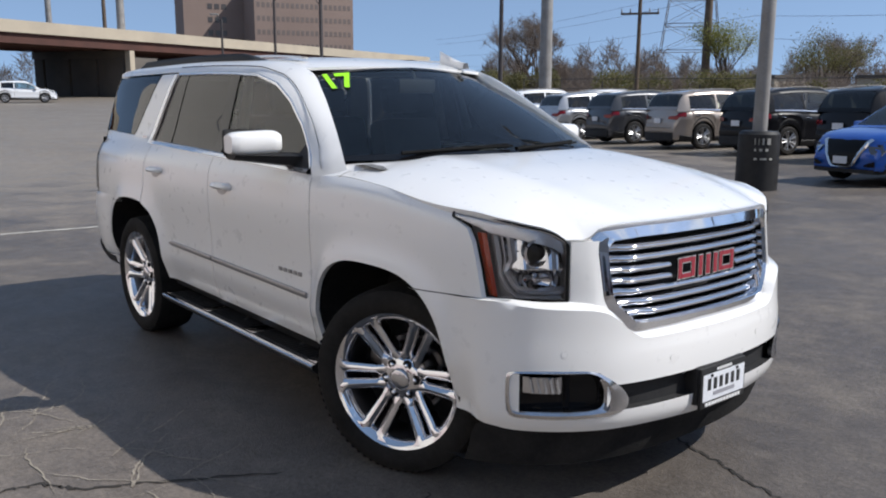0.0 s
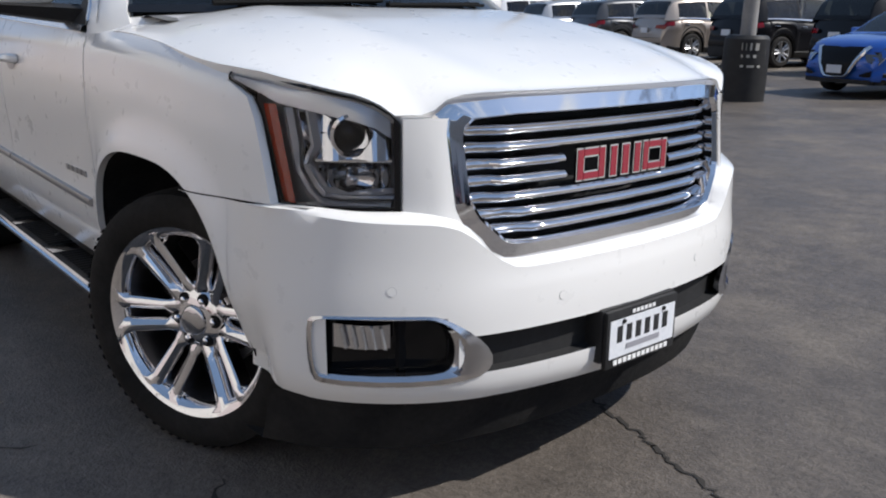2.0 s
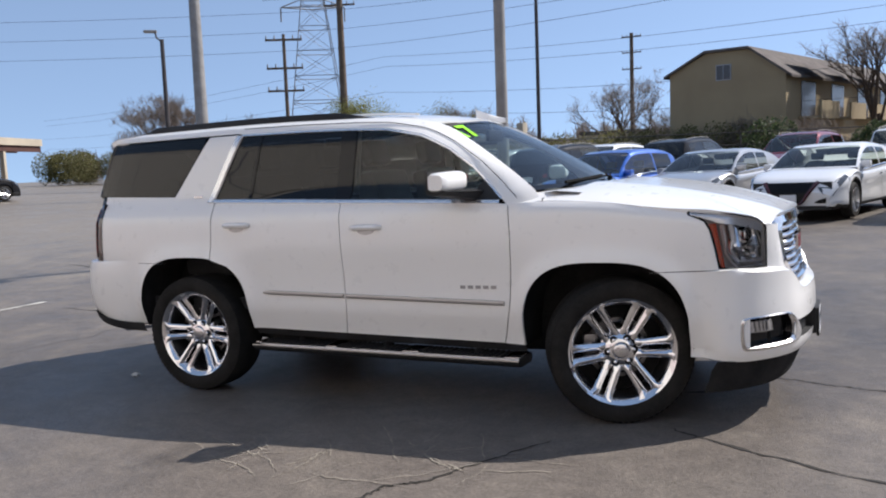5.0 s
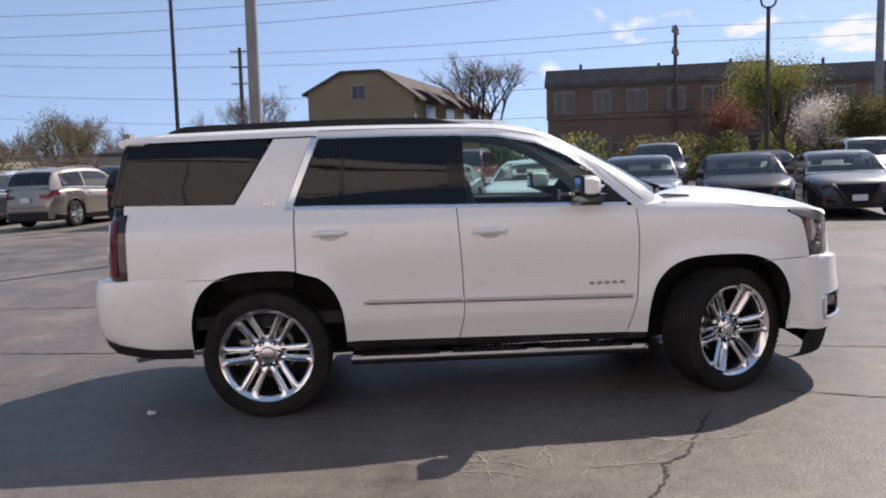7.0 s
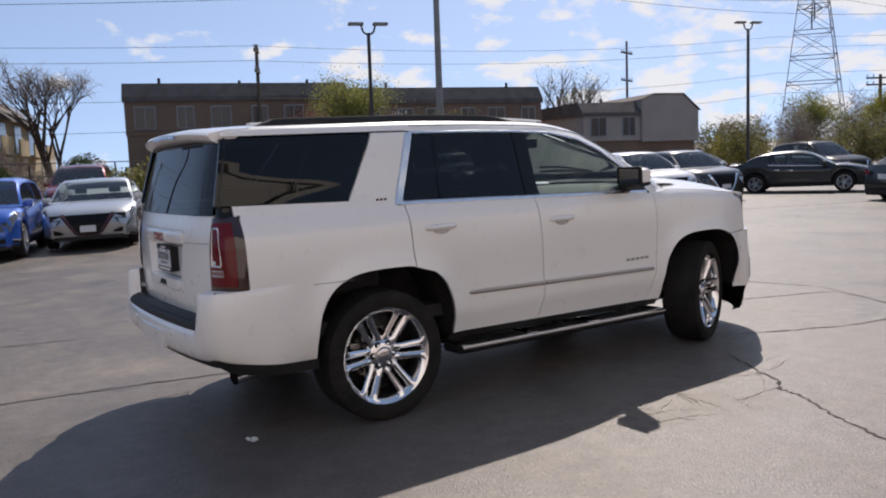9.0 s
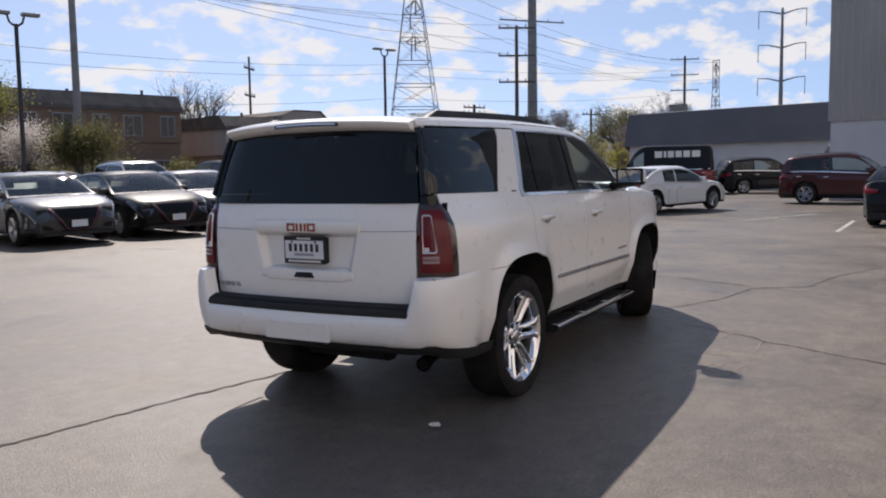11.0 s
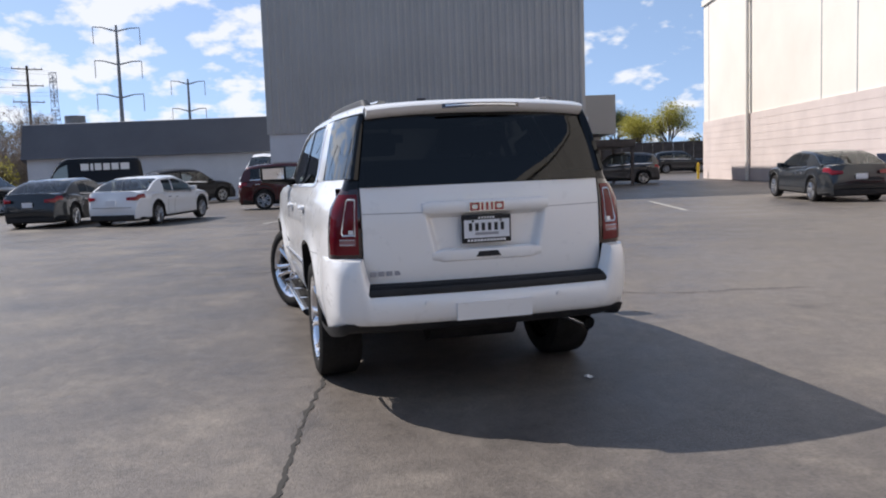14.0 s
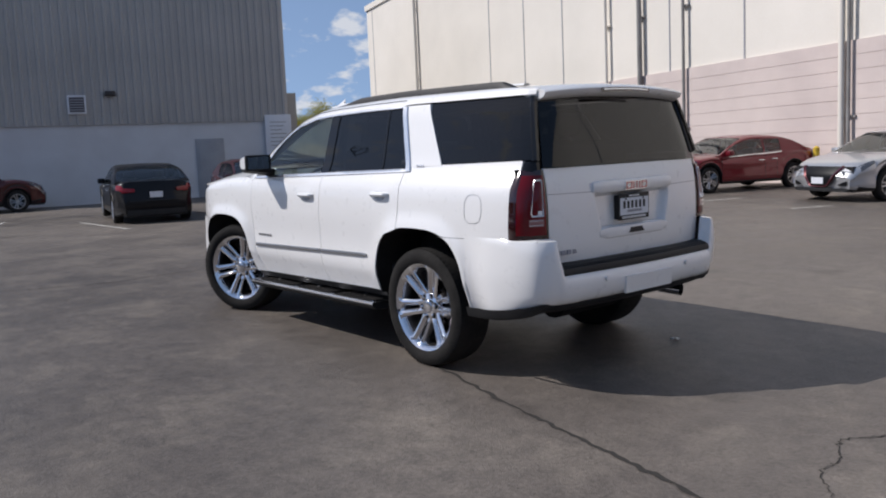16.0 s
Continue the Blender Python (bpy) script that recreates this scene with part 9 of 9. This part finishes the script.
# ---- flank details ----
for nm, sd_ in SIDES:
    # lower chrome strip on each door
    for xa, xb in ((-0.825, -0.190), (-0.170, 0.920)):
        bm = bmesh.new()
        rows = []
        for i in range(16):
            x = lerp(xa, xb, i / 15)
            z = 0.7035 - 0.0255 * x
            h = 0.0155 * (0.6 if i in (0, 15) and xa < -0.5 and i == 0 else 1.0)
            rows.append([Vector((x, sd_ * (side_y(x, z) + o), z + dz * h)) for dz, o in ((-1.0, -0.002), (-0.8, 0.012), (0.0, 0.016), (0.8, 0.012), (1.0, -0.002))])
        vr = loft(bm, rows)
        bm.faces.new(vr[0]), bm.faces.new(vr[-1])
        part("door_moulding", bm, SATIN, suv, "satin chrome door strip")
    for x0 in (-1.022, 0.004):
        z0 = 1.148 - 0.032 * x0
        bm = bmesh.new()
        rows = []
        for i in range(13):
            t = -1 + 2 * i / 12
            e = max(0.0, 1 - abs(t) ** 5)
            x = x0 + 0.118 * t
            z = z0
            rows.append([Vector((x, sd_ * (side_y(x, z) + 0.004 + o * e), z + dz * (0.55 + 0.45 * e))) for dz, o in ((-0.020, 0.002), (-0.015, 0.030), (0.0, 0.042), (0.015, 0.034), (0.020, 0.002))])
        vr = loft(bm, rows)
        bm.faces.new(vr[0]), bm.faces.new(vr[-1])
        hd = part("door_handle", bm, WHITE, suv)
        bm = bmesh.new()
        rows = []
        for i in range(11):
            t = -1 + 2 * i / 10
            x = x0 + 0.070 * t
            e = math.sqrt(max(0, 1 - t * t))
            rows.append([Vector((x, sd_ * (side_y(x, z0 + dz * e) + 0.0035), z0 - 0.012 + dz * e)) for dz in (-0.034, 0.0, 0.020)])
        loft(bm, rows)
        part("handle_pocket", bm, SATIN, hd)
    # mirror
    bm = bmesh.new()
    rows = []
    for i in range(13):
        t = i / 12
        y = lerp(0.985, 1.225, t)
        r = (1 - abs(2 * t - 1) ** 6) ** 0.5 if 0 < t < 1 else 0.25
        top, bot = 1.478 - 0.010 * t, 1.352
        front, back = 0.735 - 0.055 * t, 0.560
        cx, cz = (front + back) / 2, (top + bot) / 2
        ring_ = []
        for k in range(16):
            a = 2 * math.pi * k / 16
            c, s_ = math.cos(a), math.sin(a)
            ring_.append(Vector((cx + (front - back) / 2 * math.copysign(abs(c) ** 0.65, c) * (0.75 + 0.25 * r), sd_ * y, cz + (top - bot) / 2 * math.copysign(abs(s_) ** 0.65, s_) * (0.7 + 0.3 * r))))
        rows.append(ring_)
    vr = loft(bm, rows, close=True)
    bm.faces.new(vr[0]), bm.faces.new(vr[-1])
    mir = part("wing_mirror", bm, WHITE, suv, "white-capped door mirror")
    bm = bmesh.new()
    rows = []
    for i in range(9):
        t = i / 8
        y = lerp(0.90, 1.215, t)
        top = lerp(1.352, 1.366, t)
        bot = lerp(1.288, 1.334, t)
        fx, bx = lerp(0.80, 0.685, t), lerp(0.66, 0.560, t)
        rows.append([Vector((bx, sd_ * y, top)), Vector((bx, sd_ * y, (top + bot) / 2)), Vector((lerp(bx, fx, 0.3), sd_ * y, bot)), Vector((lerp(bx, fx, 0.8), sd_ * y, bot + 0.006)), Vector((fx, sd_ * y, top - 0.006)), Vector((lerp(bx, fx, 0.5), sd_ * y, top + 0.01))])
    vr = loft(bm, rows, close=True)
    bm.faces.new(vr[0]), bm.faces.new(vr[-1])
    part("mirror_foot", bm, BLACK_PLASTIC, mir, "black mirror base")
    bm = bmesh.new()
    vs = [bm.verts.new(p) for p in (Vector((0.558, sd_ * 1.01, 1.362)), Vector((0.558, sd_ * 1.205, 1.362)), Vector((0.558, sd_ * 1.205, 1.460)), Vector((0.558, sd_ * 1.01, 1.466)))]
    bm.faces.new(vs)
    part("mirror_glass", bm, CHROME, mir)
    bm = bmesh.new()
    box(bm, 0.5605, 0.580, min(sd_ * 0.988, sd_ * 1.226), max(sd_ * 0.988, sd_ * 1.226), 1.348, 1.480, 0.018)
    part("mirror_rim", bm, BLACK_PLASTIC, mir, "black mirror housing rim")
    # running board
    bm = bmesh.new()
    rows = []
    for i in range(25):
        x = lerp(-0.925, 1.005, i / 24)
        z = 0.362 - 0.013 * x
        rows.append([Vector((x, sd_ * y, z + dz)) for y, dz in ((0.78, -0.03), (0.79, 0.0), (0.99, 0.004), (1.018, 0.0), (1.020, -0.022), (0.99, -0.05), (0.80, -0.055))])
    vr = loft(bm, rows, close=True)
    bm.faces.new(vr[0]), bm.faces.new(vr[-1])
    rb = part("running_board", bm, BLACK_PLASTIC, suv, "black running board with a chrome edge")
    bm = bmesh.new()
    rows = []
    for i in range(9):
        x = lerp(-0.925, 1.005, i / 8)
        z = 0.362 - 0.013 * x
        rows.append([Vector((x, sd_ * y, z + dz)) for y, dz in ((0.999, 0.0055), (1.014, 0.0055), (1.0245, -0.002), (1.0245, -0.010), (1.021, -0.013))])
    loft(bm, rows)
    part("edge_strip", bm, CAR_CHROME, rb, "bright chrome edge strip")
    for seg0, seg1 in ((-0.86, -0.36), (-0.26, 0.20), (0.34, 0.90)):
        for k in range(int((seg1 - seg0) / 0.035)):
            x = seg0 + k * 0.035
            bm = bmesh.new()
            box(bm, x, x + 0.016, sd_ * 0.90 - 0.072, sd_ * 0.90 + 0.072, 0.364 - 0.013 * x, 0.374 - 0.013 * x)
            part("tread_rib", bm, RUBBER, rb, flat=True)
    for xa, xb in ((-0.352, -0.268), (0.218, 0.332), (0.905, 1.000), (-0.920, -0.868)):
        bm = bmesh.new()
        z = 0.362 - 0.013 * xa
        box(bm, xa, xb, sd_ * 0.905 - 0.090, sd_ * 0.905 + 0.090, z + 0.001, z + 0.009, 0.003)
        part("step_plate", bm, DARK_CHROME, rb, "bright metal step plate")
    for x in (-0.62, 0.05, 0.70):
        bm = bmesh.new()
        tube(bm, (x, sd_ * 0.90, 0.345), (x - 0.03, sd_ * 0.70, 0.44), 0.028, 0.034, 10)
        part("board_bracket", bm, BLACK_PLASTIC, rb)
# fuel door on the left flank
bm = bmesh.new()
ring_ = [(-2.02 + 0.075 * math.cos(a), 1.115 + 0.090 * math.sin(a)) for a in np.linspace(0, 2 * math.pi, 37)[:-1]]
ring_ = [(-2.02 + 0.078 * math.copysign(abs(math.cos(a)) ** 0.7, math.cos(a)), 1.115 + 0.092 * math.copysign(abs(math.sin(a)) ** 0.7, math.sin(a))) for a in np.linspace(0, 2 * math.pi, 37)[:-1]]
loft(bm, [[Vector((-2.02 + (x + 2.02) * k, side_y(x, z) + o, 1.115 + (z - 1.115) * k)) for x, z in ring_] for k, o in ((1.0, 0.001), (0.965, 0.0015))], close=True)
part("fuel_door_seam", bm, SATIN, suv)

# ---- underbody and inner shell ----
bm = bmesh.new()
box(bm, -1.75, 2.20, -0.62, 0.62, 0.32, 0.56, 0.03)
box(bm, -0.92, 0.98, -0.86, 0.86, 0.38, 0.62, 0.03)
box(bm, -2.42, -1.97, -0.86, 0.86, 0.52, 0.72, 0.02)
tube(bm, (-2.05, -0.30, 0.44), (-2.05, 0.30, 0.44), 0.13, seg=14)
box(bm, 2.0, 2.36, -0.70, 0.70, 0.36, 0.70, 0.02)
tube(bm, (AXR, -0.78, 0.40), (AXR, 0.78, 0.40), 0.06, seg=12)
tube(bm, (AXF, -0.78, 0.40), (AXF, 0.78, 0.40), 0.05, seg=12)
part("underbody", bm, WELL, suv)
bm = bmesh.new()
for sd_ in (-1, 1):
    loft(bm, [[Vector((x, sd_ * (side_y(x, z) - 0.024), z)) for z in np.linspace(max(arch_top(ARCH_R, x), arch_top(ARCH_F, x), sill_z(x)) + 0.02, min(belt_z(x), curve_table(x, SEAM_Z) if x > 0.9 else 9) - 0.02, 8)] for x in np.linspace(-2.30, 2.05, 80)])
loft(bm, [[Vector((gate_x(y, z) + 0.085, y, z)) for z in np.linspace(0.72, 1.36, 5)] for y in np.linspace(-0.90, 0.90, 9)])
part("inner_shell", bm, SEAM, suv)

# ---- cabin ----
bm = bmesh.new()
sheet(bm, [[Vector((x, y, z)) for y in np.linspace(-0.84, 0.84, 9)] for x, z in ((1.36, 1.31), (1.20, 1.325), (0.98, 1.30), (0.86, 1.24), (0.82, 1.05), (0.90, 0.85))])
part("dashboard", bm, TRIM_GREY, suv)
bm = bmesh.new()
box(bm, -2.40, 1.0, -0.86, 0.86, 0.58, 0.66)
part("cabin_floor", bm, TRIM_DARK, suv)
bm = bmesh.new()
loft(bm, [[Vector((x, 0.60 * u, curve_table(x, ROOF_C) - 0.045 - 0.03 * abs(u) ** 2)) for u in np.linspace(-1, 1, 7)] for x in np.linspace(-2.3, 0.36, 10)])
part("headliner", bm, TRIM_GREY, suv)


def seat(x, y, rec, w=0.50, material=TRIM_DARK, name="front_seat"):
    root = new(name)
    root.parent = suv
    root.matrix_basis = Matrix.Translation((x, y, 0))
    b = bmesh.new()
    box(b, -0.02, 0.50, -w / 2, w / 2, 0.78, 0.95, 0.06)
    part("seat_cushion", b, material, root)
    b = bmesh.new()
    box(b, -0.09, 0.09, -w / 2, w / 2, 0.0, 0.62, 0.07, Matrix.Translation((-0.02, 0, 0.90)) @ Matrix.Rotation(radians(-rec), 4, "Y"))
    part("seat_back", b, material, root)
    b = bmesh.new()
    box(b, -0.05, 0.05, -0.14, 0.14, 0.66, 0.84, 0.045, Matrix.Translation((-0.02, 0, 0.90)) @ Matrix.Rotation(radians(-rec), 4, "Y"))
    part("headrest", b, material, root)


for y in (-0.42, 0.42):
    seat(-0.02, y, 14)
    seat(-0.98, y, 12, 0.56, name="rear_seat")
seat(-1.80, 0.0, 8, 1.30, name="third_row_seat")
bm = bmesh.new()
c, ax_ = Vector((0.62, 0.40, 1.16)), Vector((-0.90, 0, 0.42)).normalized()
rot = ax_.to_track_quat("Y", "Z").to_matrix()
loops = []
for k in range(25):
    a = 2 * math.pi * k / 24
    o = rot @ Vector((0.185 * math.cos(a), 0, 0.185 * math.sin(a)))
    t = rot @ Vector((math.cos(a), 0, math.sin(a)))
    loops.append([c + o + t * 0.015 * math.cos(b) + ax_ * 0.015 * math.sin(b) for b in np.linspace(0, 2 * math.pi, 9)[:-1]])
loft(bm, loops, close=True)
tube(bm, c, c - ax_ * 0.2, 0.05, seg=10)
for a in (0.2, 2.94, 4.71):
    tube(bm, c, c + rot @ Vector((0.18 * math.cos(a), 0, 0.18 * math.sin(a))), 0.022, 0.016, 8)
part("steering_wheel", bm, TRIM_DARK, suv)
bm = bmesh.new()
box(bm, 0.50, 0.53, -0.13, 0.13, 1.66, 1.74, 0.012)
tube(bm, (0.51, 0, 1.72), (0.47, 0, 1.80), 0.012, seg=8)
part("rear_view_mirror", bm, BLACK_PLASTIC, suv)
for y in (-0.80, 0.80):
    bm = bmesh.new()
    tube(bm, (-0.19, y * 0.97, 1.36), (-0.19, y * 0.86, 1.78), 0.035, 0.03, 8)
    part("inner_pillar", bm, TRIM_GREY, suv)
